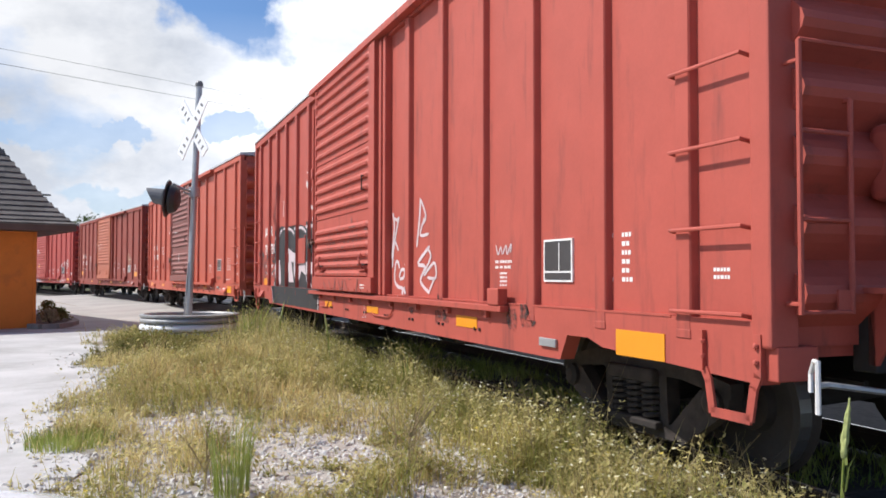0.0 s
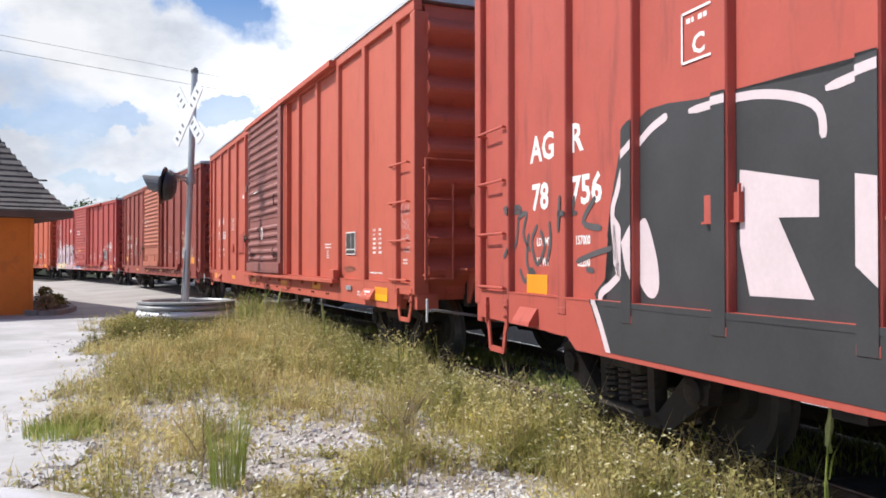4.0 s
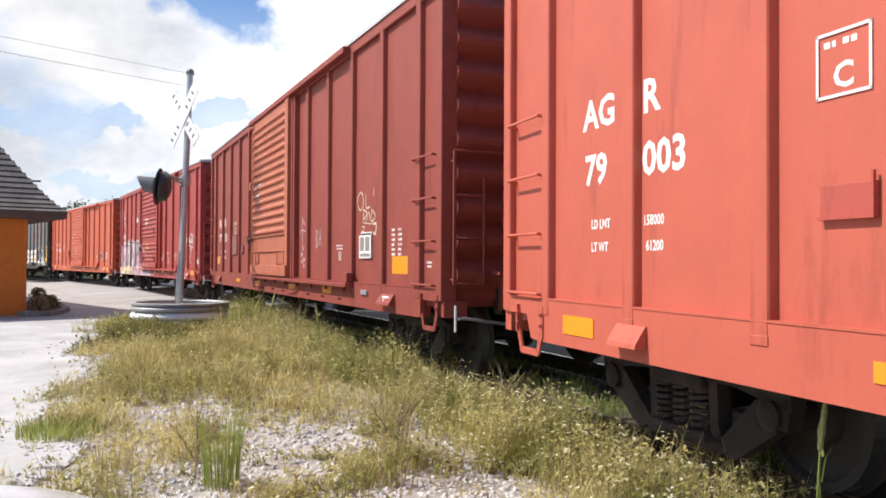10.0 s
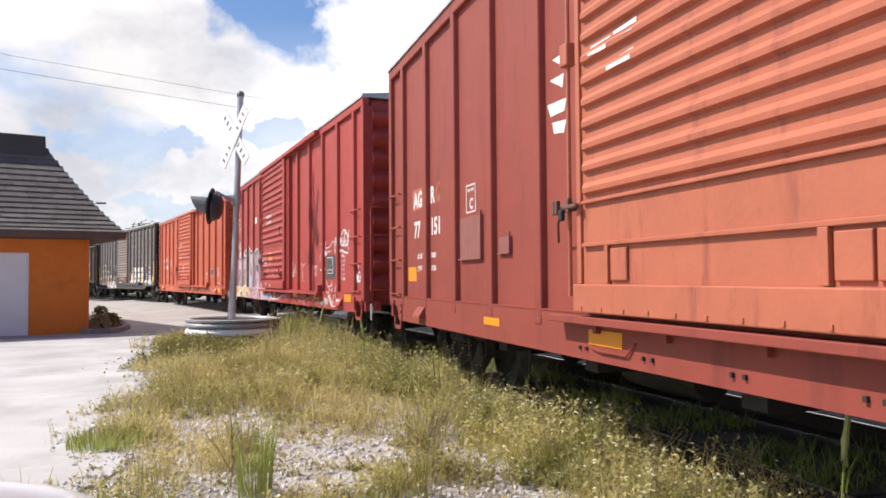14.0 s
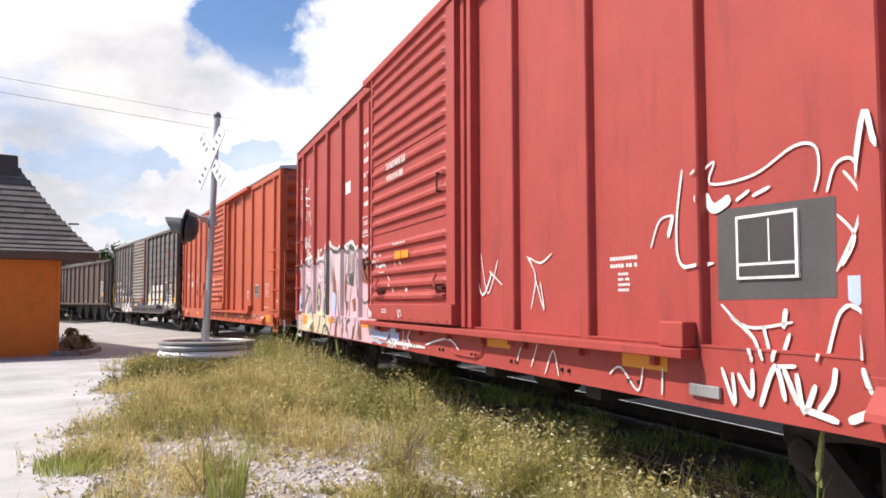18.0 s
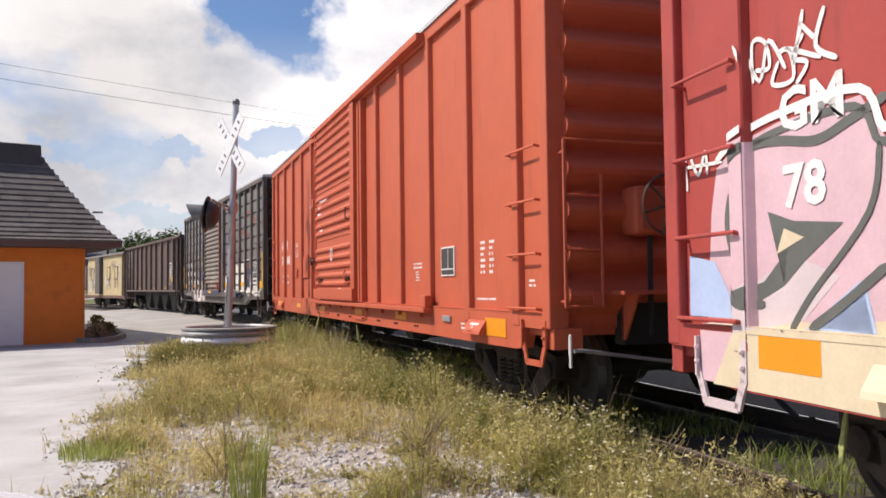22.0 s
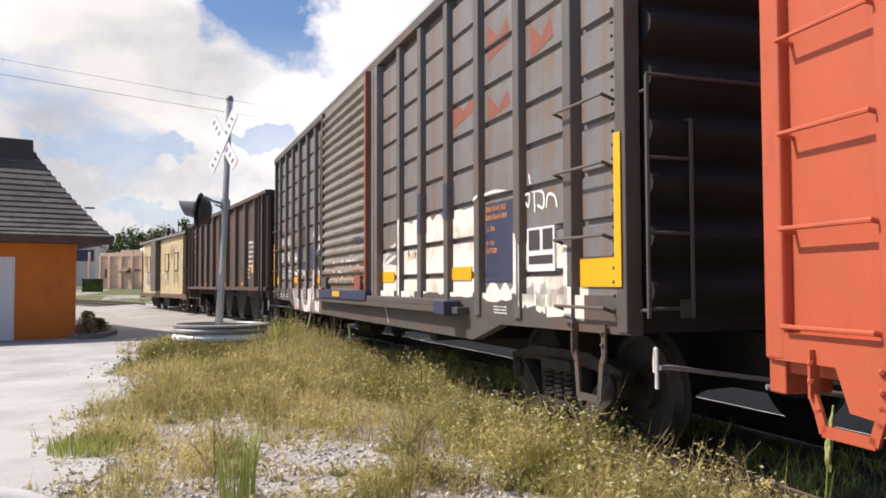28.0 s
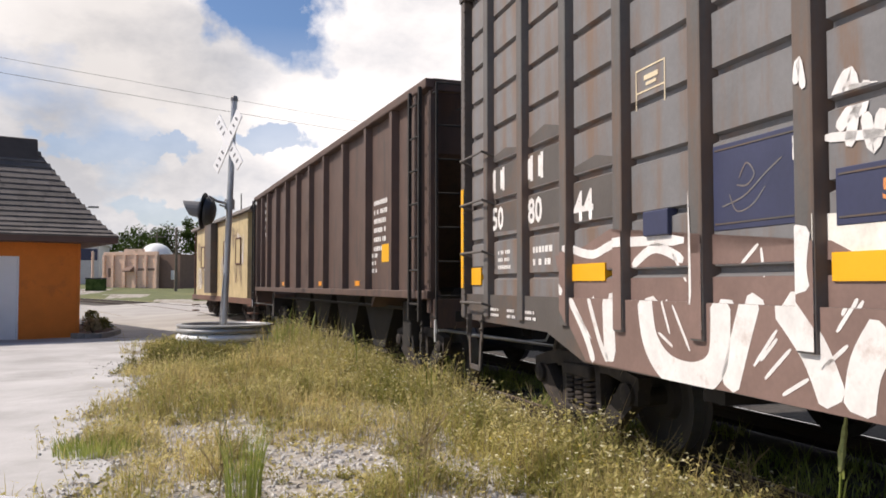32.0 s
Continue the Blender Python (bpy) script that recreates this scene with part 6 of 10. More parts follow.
    paint_each(car, "rust_stain", stain, RUST_FILM, G(0.006), "rust bleeding through the whitewash")
    pl = part("placard", B(-1.555, -1.5, -6.72, -6.24, 1.62, 1.97), WHITE, car, "white placard with black service panels")
    for y0, y1 in ((-6.47, -6.28), (-6.69, -6.53)):
        part("panel", B(-1.5595, -1.556, y0, y1, 1.79, 1.95), PLACARD, pl)
    part("panel", B(-1.5595, -1.556, -6.69, -6.28, 1.68, 1.745), PLACARD, pl)
    # reporting mark and number
    block_mark(car, 6.97, 2.38, 0.21, 4, -1.5455, (0, 1.2, 4.6, 5.7))
    letters(car, "50", 6.95, 2.04, 0.28, WHITE, -1.5455)
    letters(car, "80", 6.05, 2.04, 0.28, WHITE, -1.5455)
    letters(car, "44", 5.15, 1.99, 0.29, WHITE, -1.5455)
    bars(car, 6.8, 6.4, 1.64, 1.84, 3, WHITE, -1.5425, 31, 1)
    bars(car, 5.95, 5.5, 1.64, 1.84, 2, WHITE, -1.5425, 32, 1)
    bars(car, 6.9, 5.6, 1.22, 1.32, 2, WHITE, -1.582, 33, 3, 0.5)
    bars(car, -5.61, -5.97, 1.25, 1.33, 3, WASH, -1.582, 34, 1)
    letters(car, "L   50-6", -5.40, 2.00, 0.062, ORANGE_TEXT, -1.5475, 0.8)
    letters(car, "H   11-0", -5.38, 1.87, 0.06, ORANGE_TEXT, -1.5475, 0.8)
    letters(car, "CU FT 5277", -5.37, 1.80, 0.06, ORANGE_TEXT, -1.5475, 0.8)
    letters(car, "EXH 15-4 H 10-2", -5.36, 2.175, 0.062, ORANGE_TEXT, -1.5475, 1.0)
    letters(car, "EXW 10-6 H 10-5", -5.36, 2.10, 0.062, ORANGE_TEXT, -1.5475, 1.0)
    letters(car, "50-K", 2.32, 1.87, 0.11, ORANGE_TEXT, -1.5475, 0.8)
    letters(car, "R", 2.1, 1.62, 0.16, ORANGE_TEXT, -1.63, 0.8)
    nf = part("notice_frame", B(-1.5435, -1.541, 3.90, 4.24, 2.70, 2.710), CREAM, car, "faded yellow notice frame")
    for a in ((3.90, 4.24, 2.84, 2.85), (3.90, 3.91, 2.60, 2.70), (3.90, 3.91, 2.71, 2.84), (4.23, 4.24, 2.60, 2.70), (4.23, 4.24, 2.71, 2.84), (3.98, 4.14, 2.77, 2.80), (4.0, 4.12, 2.735, 2.755)):
        part("frame_line", B(-1.5435, -1.541, *a), CREAM, nf)
    part("vent_box", B(-1.57, -1.5, 3.85, 4.13, 1.82, 1.97, bev=0.008), NAVY, car)
    return car


def block_mark(car, y, z, h, n, x, offs):
    """An owner's mark as plain letter-sized shapes."""
    for k in range(n):
        bm = bmesh.new()
        y0 = y - offs[k] * h * 0.95
        box(bm, x - 0.001, x, y0 - h * 0.55, y0 - h * 0.3, z, z + h)
        box(bm, x - 0.001, x, y0 - h * 0.3, y0 - h * 0.05, z + h * 0.1, z + h * 0.9)
        part("owner_mark", bm, WHITE, car)


C6 = C1 + 4 * PITCH + PITCH / 2 + 16.735 / 2
car_6 = grey_box_car(C6)

# ---- the hopper car ----


def hopper_car(s0):
    car = thing("hopper_car", "dark brown open-top hopper car with side posts", "hopper car", "freight cars of the train")
    TRAIN.append((car, s0))
    hl, top, bot = 7.2, 3.98, 1.46
    ps = [-6.75, -5.75, -4.45, -3.05, -1.6, -0.3, 1.0, 2.3, 3.6, 4.9, 5.9, 6.75]
    post = None
    for sx in (-1, 1):
        part("side_sheet", B(min(sx * 1.46, sx * 1.48), max(sx * 1.46, sx * 1.48), -hl + 0.25, hl - 0.25, bot, top - 0.05), HOPPER, car)
        part("top_chord", B(min(sx * 1.4, sx * 1.6), max(sx * 1.4, sx * 1.6), -hl, hl, top - 0.12, top, bev=0.02), HOPPER, car)
        part("side_sill", B(min(sx * 1.4, sx * 1.58), max(sx * 1.4, sx * 1.58), -hl, hl, bot - 0.1, bot, bev=0.01), HOPPER, car)
        for p in ps:
            if post is None:
                bm = extrude_z(bmesh.new(), [(-1.48, -0.08), (-1.58, -0.055), (-1.58, 0.055), (-1.48, 0.08)], bot, top - 0.12)
                post = part("side_post", bm, HOPPER, car)
                post.matrix_basis = pose(0, p, 0)
            else:
                share("side_post", post, car, pose(0, p, 0, 0, 0, 0 if sx < 0 else 180))
    for sg in (-1, 1):
        bm = extrude_x(bmesh.new(), [(sg * (hl - 0.25), top - 0.05), (sg * (hl - 0.3), top - 0.05), (sg * (hl - 0.3), top - 0.8), (sg * 4.4, 1.3), (sg * 4.4, 1.2), (sg * (hl - 0.25), top - 0.85)], -1.45, 1.45)
        part("slope_sheet", bm, HOPPER, car)
        part("end_chord", B(-1.5, 1.5, min(sg * (hl - 0.12), sg * hl), max(sg * (hl - 0.12), sg * hl), top - 0.14, top), HOPPER, car)
        for x in (-1.48, -0.5, 0.5, 1.48):
            part("end_post", B(x - 0.05, x + 0.05, min(sg * (hl - 0.12), sg * hl), max(sg * (hl - 0.12), sg * hl), 1.2, top - 0.14), HOPPER, car)
        part("end_sill", B(-1.5, 1.5, min(sg * (hl - 0.1), sg * (hl + 0.05)), max(sg * (hl - 0.1), sg * (hl + 0.05)), 1.02, 1.36, bev=0.01), HOPPER, car)
        ld = part("side_ladder", B(-1.66, -1.62, sg * 7.12 - 0.02, sg * 7.12 + 0.02, 1.1, top - 0.1), UNDER, car)
        part("stile", B(-1.66, -1.62, sg * 6.75 - 0.02, sg * 6.75 + 0.02, 1.1, top - 0.1), UNDER, ld)
        for k in range(7):
            part("rung", tube(bmesh.new(), (-1.64, sg * 6.75, 1.3 + k * 0.4), (-1.64, sg * 7.12, 1.3 + k * 0.4), 0.014, 6), UNDER, ld)
        end_ladder(car, sg * (hl + 0.02), sg, UNDER, levels=(1.4, 1.8, 2.2, 2.6, 3.0, 3.4), z0=1.1, z1=3.9)
        coupler(car, sg * (hl - 0.1), sg, hl, UNDER)
        stirrup(car, -7.1 if sg < 0 else 6.75, -6.75 if sg < 0 else 7.1, UNDER, 1.1, 0.6)
        truck(car, sg * 5.6)
        part("bolster_web", B(-1.3, 1.3, sg * 5.6 - 0.15, sg * 5.6 + 0.15, 0.7, 1.3), UNDER, car)
        part("brake_cylinder", lathe(bmesh.new(), [(0, -0.3), (0.15, -0.28), (0.15, 0.28), (0, 0.3)], 14, "Y", (-0.9, sg * 6.3, 1.35)), UNDER, car)
    for y in (-3.2, -1.1, 1.1, 3.2):
        hp = part("hopper_chute", extrude_x(bmesh.new(), [(y - 1.0, 1.4), (y + 1.0, 1.4), (y + 0.32, 0.52), (y - 0.32, 0.52)], -0.98, 0.98), UNDER, car)
        part("gate", B(-0.95, 0.95, y - 0.36, y + 0.36, 0.42, 0.5, bev=0.01), UNDER, hp)
    part("centre_sill", B(-0.2, 0.2, -hl, hl, 0.72, 1.1), UNDER, car)
    part("train_line", tube(bmesh.new(), (-1.2, -6.0, 1.2), (-1.2, 6.0, 1.2), 0.025, 6), UNDER, car)
    # stencils: too small to read
    bars(car, -4.65, -5.5, 1.95, 2.75, 6, WHITE, -1.486, 41, 1, 0.7)
    bars(car, -4.55, -4.85, 1.65, 1.98, 3, WHITE, -1.486, 42, 1)
    part("yellow_mark", B(-1.488, -1.483, -5.45, -5.05, 1.85, 2.1), LEMON, car, "yellow stencil square")
    bars(car, 6.6, 5.5, 2.7, 3.7, 5, WHITE, -1.486, 43, 1)
    bars(car, 6.6, 6.0, 2.1, 2.4, 2, WHITE, -1.486, 44, 1)
    for y in (-3.7, -1.0, 3.0):
        part("reflector_tape", B(-1.488, -1.483, y - 0.13, y + 0.13, 1.51, 1.59), YELLOW, car)
    return car


C7 = C1 + 4 * PITCH + PITCH / 2 + 16.735 + 7.197 + 0.8
car_7 = hopper_car(C7)
car_7["truck_base"] = 5.6

# ---- the caboose ----


def caboose(s0):
    car = thing("caboose", "faded tan caboose with a dark bay and graffiti", "caboose", "freight cars of the train")
    TRAIN.append((car, s0))
    hl, top, bot = 4.9, 3.72, 1.12
    part("body", B(-1.48, 1.48, -hl, hl, bot, top), TAN, car)
    part("roof", extrude_y(bmesh.new(), [(-1.62, top - 0.02), (-1.55, top + 0.1), (-0.8, top + 0.26), (0, top + 0.31), (0.8, top + 0.26), (1.55, top + 0.1), (1.62, top - 0.02)], -hl - 0.85, hl + 0.85), GREY_DARK, car)
    for sx in (-1, 1):
        part("bay", B(min(sx * 1.48, sx * 1.72), max(sx * 1.48, sx * 1.72), 0.2, 1.5, bot + 0.1, top - 0.02, bev=0.02), GREY_DARK, car, "dark protruding bay")
        part("side_sill", B(min(sx * 1.4, sx * 1.52), max(sx * 1.4, sx * 1.52), -hl - 0.8, hl + 0.8, bot - 0.18, bot, bev=0.01), CABOOSE_BROWN, car)
        for y, w in ((-3.6, 0.7), (-1.5, 0.7), (3.2, 0.7)):
            wd = part("window", B(min(sx * 1.46, sx * 1.5), max(sx * 1.46, sx * 1.5), y - w / 2, y + w / 2, 2.2, 2.95), TAN, car, "boarded window painted over")
            for a, b, c, d in ((y - w / 2 - 0.04, y - w / 2, 2.16, 2.99), (y + w / 2, y + w / 2 + 0.04, 2.16, 2.99), (y - w / 2, y + w / 2, 2.95, 2.99), (y - w / 2, y + w / 2, 2.16, 2.2)):
                part("frame", B(min(sx * 1.48, sx * 1.52), max(sx * 1.48, sx * 1.52), a, b, c, d), CABOOSE_BROWN, wd)
    for sg in (-1, 1):
        e = sg * (hl + 0.8)
        part("platform", B(-1.4, 1.4, min(sg * hl, e), max(sg * hl, e), bot - 0.2, bot - 0.1), CABOOSE_BROWN, car)
        for x in (-1.42, 1.42):
            part("stanchion", tube(bmesh.new(), (x, e, bot - 0.1), (x, e, top), 0.03, 8), CABOOSE_BROWN, car)
            for k in range(3):
                part("step", B(x - 0.12, x + 0.12, min(e, e - sg * 0.5), max(e, e - sg * 0.5), 0.45 + k * 0.22, 0.49 + k * 0.22), CABOOSE_BROWN, car)
        for z in (1.5, 1.85, 2.1):
            part("rail", tube(bmesh.new(), (-1.42, e, z), (1.42, e, z), 0.022, 8), CABOOSE_BROWN, car)
        ld = part("roof_ladder", B(-0.72, -0.68, e - 0.03, e + 0.03, bot - 0.1, top + 0.5), CABOOSE_BROWN, car)
        part("stile", B(-1.12, -1.08, e - 0.03, e + 0.03, bot - 0.1, top + 0.5), CABOOSE_BROWN, ld)
        for k in range(7):
            part("rung", tube(bmesh.new(), (-1.1, e, 1.3 + k * 0.38), (-0.7, e, 1.3 + k * 0.38), 0.014, 6), CABOOSE_BROWN, ld)
        part("end_door", B(-0.4, 0.4, min(sg * hl, sg * (hl + 0.03)), max(sg * hl, sg * (hl + 0.03)), bot, 3.1), CABOOSE_BROWN, car)
        coupler(car, sg * (hl + 0.75), sg, hl, UNDER)
        truck(car, sg * 3.5)
    part("stove_pipe", tube(bmesh.new(), (-0.7, 2.4, top), (-0.7, 2.4, top + 0.75), 0.08, 12), UNDER, car)
    part("antenna", tube(bmesh.new(), (-0.9, -1.0, top + 0.2), (-0.9, -1.0, top + 0.95), 0.02, 6), UNDER, car)
    part("centre_sill", B(-0.2, 0.2, -hl, hl, 0.72, 1.0), UNDER, car)
    part("tool_box", B(-1.2, -0.7, -0.6, 0.6, 0.5, 0.94, bev=0.02), UNDER, car)
    S = [(-1.49, -4.85, 4.85, 1.15, 3.65)]

    def art(bm):
        rnd = random.Random(3)
        for y, z, w, h in ((-1.0, 1.5, 1.2, 1.0), (-3.0, 1.5, 1.4, 1.1), (3.9, 1.5, 1.2, 1.1), (4.4, 2.5, 0.9, 0.6), (-2.2, 2.7, 1.3, 0.6)):
            tag(bm, rnd, y, z, w, h, 4, 0.1)
    paint_each(car, "graffiti", art, BROWN_SPRAY, S, "brown spray strokes")

    def art2(bm):
        rnd = random.Random(9)
        for y, z, w, h in ((-0.6, 1.7, 1.0, 0.8), (-3.4, 2.2, 1.0, 0.9), (3.0, 1.9, 1.0, 0.9), (4.5, 1.3, 1.0, 0.8)):
            tag(bm, rnd, y, z, w, h, 4, 0.12)
    paint_each(car, "graffiti_pale", art2, WHITE, [(-1.492, -4.85, 4.85, 1.15, 3.65)], "pale spray strokes")
    return car


car_8 = caboose(C7 + 13.7)
car_8["truck_base"] = 3.5
# ---- lettering and paint of the red cars ----


def mark(car, left, right, num_a, num_b, z_mark, z_num, y_a=6.72, y_b=6.0, size=0.275, x=-1.5465):
    letters(car, left, y_a, z_mark, size, x=x)
    letters(car, right, y_b, z_mark, size, x=x)
    letters(car, num_a, y_a - 0.02, z_num, size, x=x)
    letters(car, num_b, y_b - 0.0, z_num, size, x=x)


def plate_box(car, y=4.5, z=2.27):
    bm = bmesh.new()
    for a in ((0, 0.3, 0, 0.014), (0, 0.3, 0.27, 0.284), (0, 0.014, 0, 0.284), (0.286, 0.3, 0, 0.284)):
        box(bm, -1.552, -1.549, y - a[1], y - a[0], z + a[2], z + a[3])
    part("plate_frame", bm, WHITE, car)
    letters(car, "C", y - 0.09, z + 0.04, 0.15)
    bars(car, y - 0.04, y - 0.26, z + 0.19, z + 0.245, 1, WHITE, seed=2, cols=1)


def boards(car, mat, y=3.0, small=4.18):
    """Routing board beside the door, its folded edges, and the small card board."""
    bd = part("route_board", B(-1.562, -1.545, y - 0.35, y + 0.35, 1.71, 2.14, bev=0.004), mat, car)
    part("edge", B(-1.58, -1.5625, y - 0.35, y - 0.335, 1.71, 2.18), mat, bd)
    part("edge", B(-1.58, -1.5625, y - 0.334, y + 0.35, 1.71, 1.725), mat, bd)
    sm = part("route_card_board", B(-1.562, -1.545, small - 0.15, small + 0.15, 1.74, 1.89, bev=0.004), mat, car)
    part("edge", B(-1.578, -1.5625, small - 0.15, small - 0.138, 1.74, 1.93), mat, sm)
    part("edge", B(-1.578, -1.5625, small - 0.137, small + 0.15, 1.74, 1.752), mat, sm)


def limits(car, y=6.62, z=1.64, load="158000", light="61200"):
    """Load limit and light weight."""
    letters(car, "LD LMT", y, z + 0.11, 0.085, sx=0.85)
    letters(car, "LT WT", y, z - 0.04, 0.085, sx=0.85)
    letters(car, load, y - 0.63, z + 0.11, 0.085, sx=0.85)
    letters(car, light, y - 0.66, z - 0.04, 0.085, sx=0.85)


# first car
mark(car_1, "AG", "R", "78", "756", 2.31, 1.94, 6.66, 5.99)
boards(car_1, RED, 3.0, 4.3)
plate_box(car_1, 4.66, 2.62)
limits(car_1, 6.55, 1.55, "157000", "62200")
def emblem_1(bm):
    blob(bm, [(2.44, 3.19), (2.36, 3.20), (2.22, 3.19), (2.26, 3.15)])
    blob(bm, [(2.47, 3.03), (2.38, 3.06), (2.30, 2.89), (2.44, 2.96)])
    blob(bm, [(2.34, 2.65), (2.20, 2.62), (2.22, 2.56), (2.33, 2.59)])
    blob(bm, [(2.15, 2.63), (1.98, 2.61), (1.98, 2.54), (2.14, 2.54)])
    blob(bm, [(2.28, 2.45), (1.97, 2.44), (1.95, 2.35), (2.25, 2.38)])


paint_each(car_1, "emblem_trace", emblem_1, WHITE, box_surfaces(0.002, POSTS_1), "white remains of a painted-out emblem")


def black_piece(bm):
    blob(bm, [(5.36, 0.93), (5.55, 1.17), (5.65, 1.33), (5.41, 1.50), (5.48, 1.71), (5.44, 1.90), (5.33, 2.22), (5.19, 2.37), (5.00, 2.44), (4.80, 2.44),
              (4.51, 2.41), (3.58, 2.36), (3.15, 2.38), (2.66, 2.31), (2.47, 2.39), (1.85, 2.38), (1.69, 2.24), (1.56, 2.10), (1.55, 1.18), (1.54, 0.93), (2.88, 0.92)])


def black_edge(bm):
    stroke(bm, curve([(5.36, 0.94), (5.47, 1.13), (5.57, 1.31), (5.44, 1.39), (5.32, 1.46)], 5), 0.055)
    stroke(bm, curve([(5.34, 1.45), (5.37, 1.58), (5.41, 1.85), (5.36, 1.97), (5.26, 2.16), (5.14, 2.23), (4.97, 2.32), (4.80, 2.37)], 5), 0.05)
    stroke(bm, curve([(4.60, 2.36), (4.07, 2.35), (3.69, 2.24), (3.63, 2.08)], 5), 0.045)
    stroke(bm, curve([(3.62, 2.29), (3.16, 2.33), (2.77, 2.25), (2.53, 2.10), (2.64, 2.03)], 5), 0.045)
    stroke(bm, curve([(2.71, 2.27), (2.31, 2.31), (1.88, 2.30), (1.68, 2.12), (1.66, 1.73), (1.75, 1.47)], 5), 0.055)
    stroke(bm, curve([(2.44, 1.53), (2.31, 1.35), (2.16, 1.32), (2.06, 1.44), (2.08, 1.53)], 5), 0.03)
    stroke(bm, curve([(1.61, 1.17), (1.60, 0.94)], 5), 0.05)


def black_letters(bm):
    blob(bm, [(5.41, 1.85), (5.33, 1.78), (5.25, 1.67), (5.23, 1.50), (5.33, 1.44), (5.40, 1.53)])
    blob(bm, curve([(5.21, 1.66), (5.11, 1.76), (5.03, 1.80), (4.96, 1.69), (4.90, 1.53), (4.89, 1.39), (4.95, 1.33), (5.04, 1.36), (5.16, 1.50)], 4))
    blob(bm, [(4.18, 2.00), (3.66, 1.90), (3.66, 1.74), (3.91, 1.75), (3.81, 1.58), (3.69, 1.38), (4.11, 1.38), (4.18, 1.63)])
    blob(bm, [(3.44, 1.91), (2.81, 1.79), (2.71, 1.50), (3.06, 1.59), (3.25, 1.41), (3.43, 1.55)])
    blob(bm, [(2.44, 1.73), (2.06, 1.70), (2.10, 1.52), (2.44, 1.53)])
    blob(bm, [(1.79, 1.74), (1.66, 1.75), (1.68, 1.47), (1.79, 1.53)])


paint(car_1, "graffiti_black", black_piece, BLACK_SPRAY, box_surfaces(0.001, POSTS_1), "black graffiti piece")
paint_each(car_1, "graffiti_outline", black_edge, PINK_WHITE, box_surfaces(0.004, POSTS_1), "white outline of the black piece")
paint_each(car_1, "graffiti_letter", black_letters, PINK_WHITE, box_surfaces(0.004, POSTS_1), "white letter shapes in the black piece")


def dark_tags(bm):
    stroke(bm, curve([(7.07, 1.97), (6.90, 1.98), (6.85, 1.94), (7.05, 1.94)], 5), 0.038)
    stroke(bm, curve([(6.90, 1.89), (6.94, 1.70), (7.07, 1.57)], 5), 0.038)
    stroke(bm, curve([(6.92, 1.88), (6.74, 1.92), (6.80, 1.76), (6.67, 1.62)], 5), 0.038)
    stroke(bm, curve([(6.70, 1.76), (6.73, 1.52), (6.57, 1.42)], 5), 0.038)
    stroke(bm, curve([(6.54, 1.82), (6.64, 1.69), (6.54, 1.52), (6.41, 1.65), (6.48, 1.78)], 5), 0.038)
    stroke(bm, curve([(6.33, 1.84), (6.31, 1.68), (6.38, 1.52)], 5), 0.038)
    stroke(bm, curve([(6.87, 1.48), (6.77, 1.38), (6.64, 1.48), (6.54, 1.38)], 5), 0.038)
    stroke(bm, curve([(6.17, 1.88), (5.89, 1.88)], 5), 0.038)
    stroke(bm, curve([(6.04, 2.01), (6.07, 1.75)], 5), 0.038)
    stroke(bm, curve([(5.93, 2.00), (5.97, 1.85)], 5), 0.038)
    stroke(bm, curve([(5.63, 1.97), (5.80, 1.81), (5.55, 1.76)], 5), 0.045)
    stroke(bm, curve([(5.90, 1.54), (5.67, 1.59), (5.41, 1.63)], 5), 0.038)
    stroke(bm, curve([(5.76, 1.49), (5.65, 1.48)], 5), 0.038)


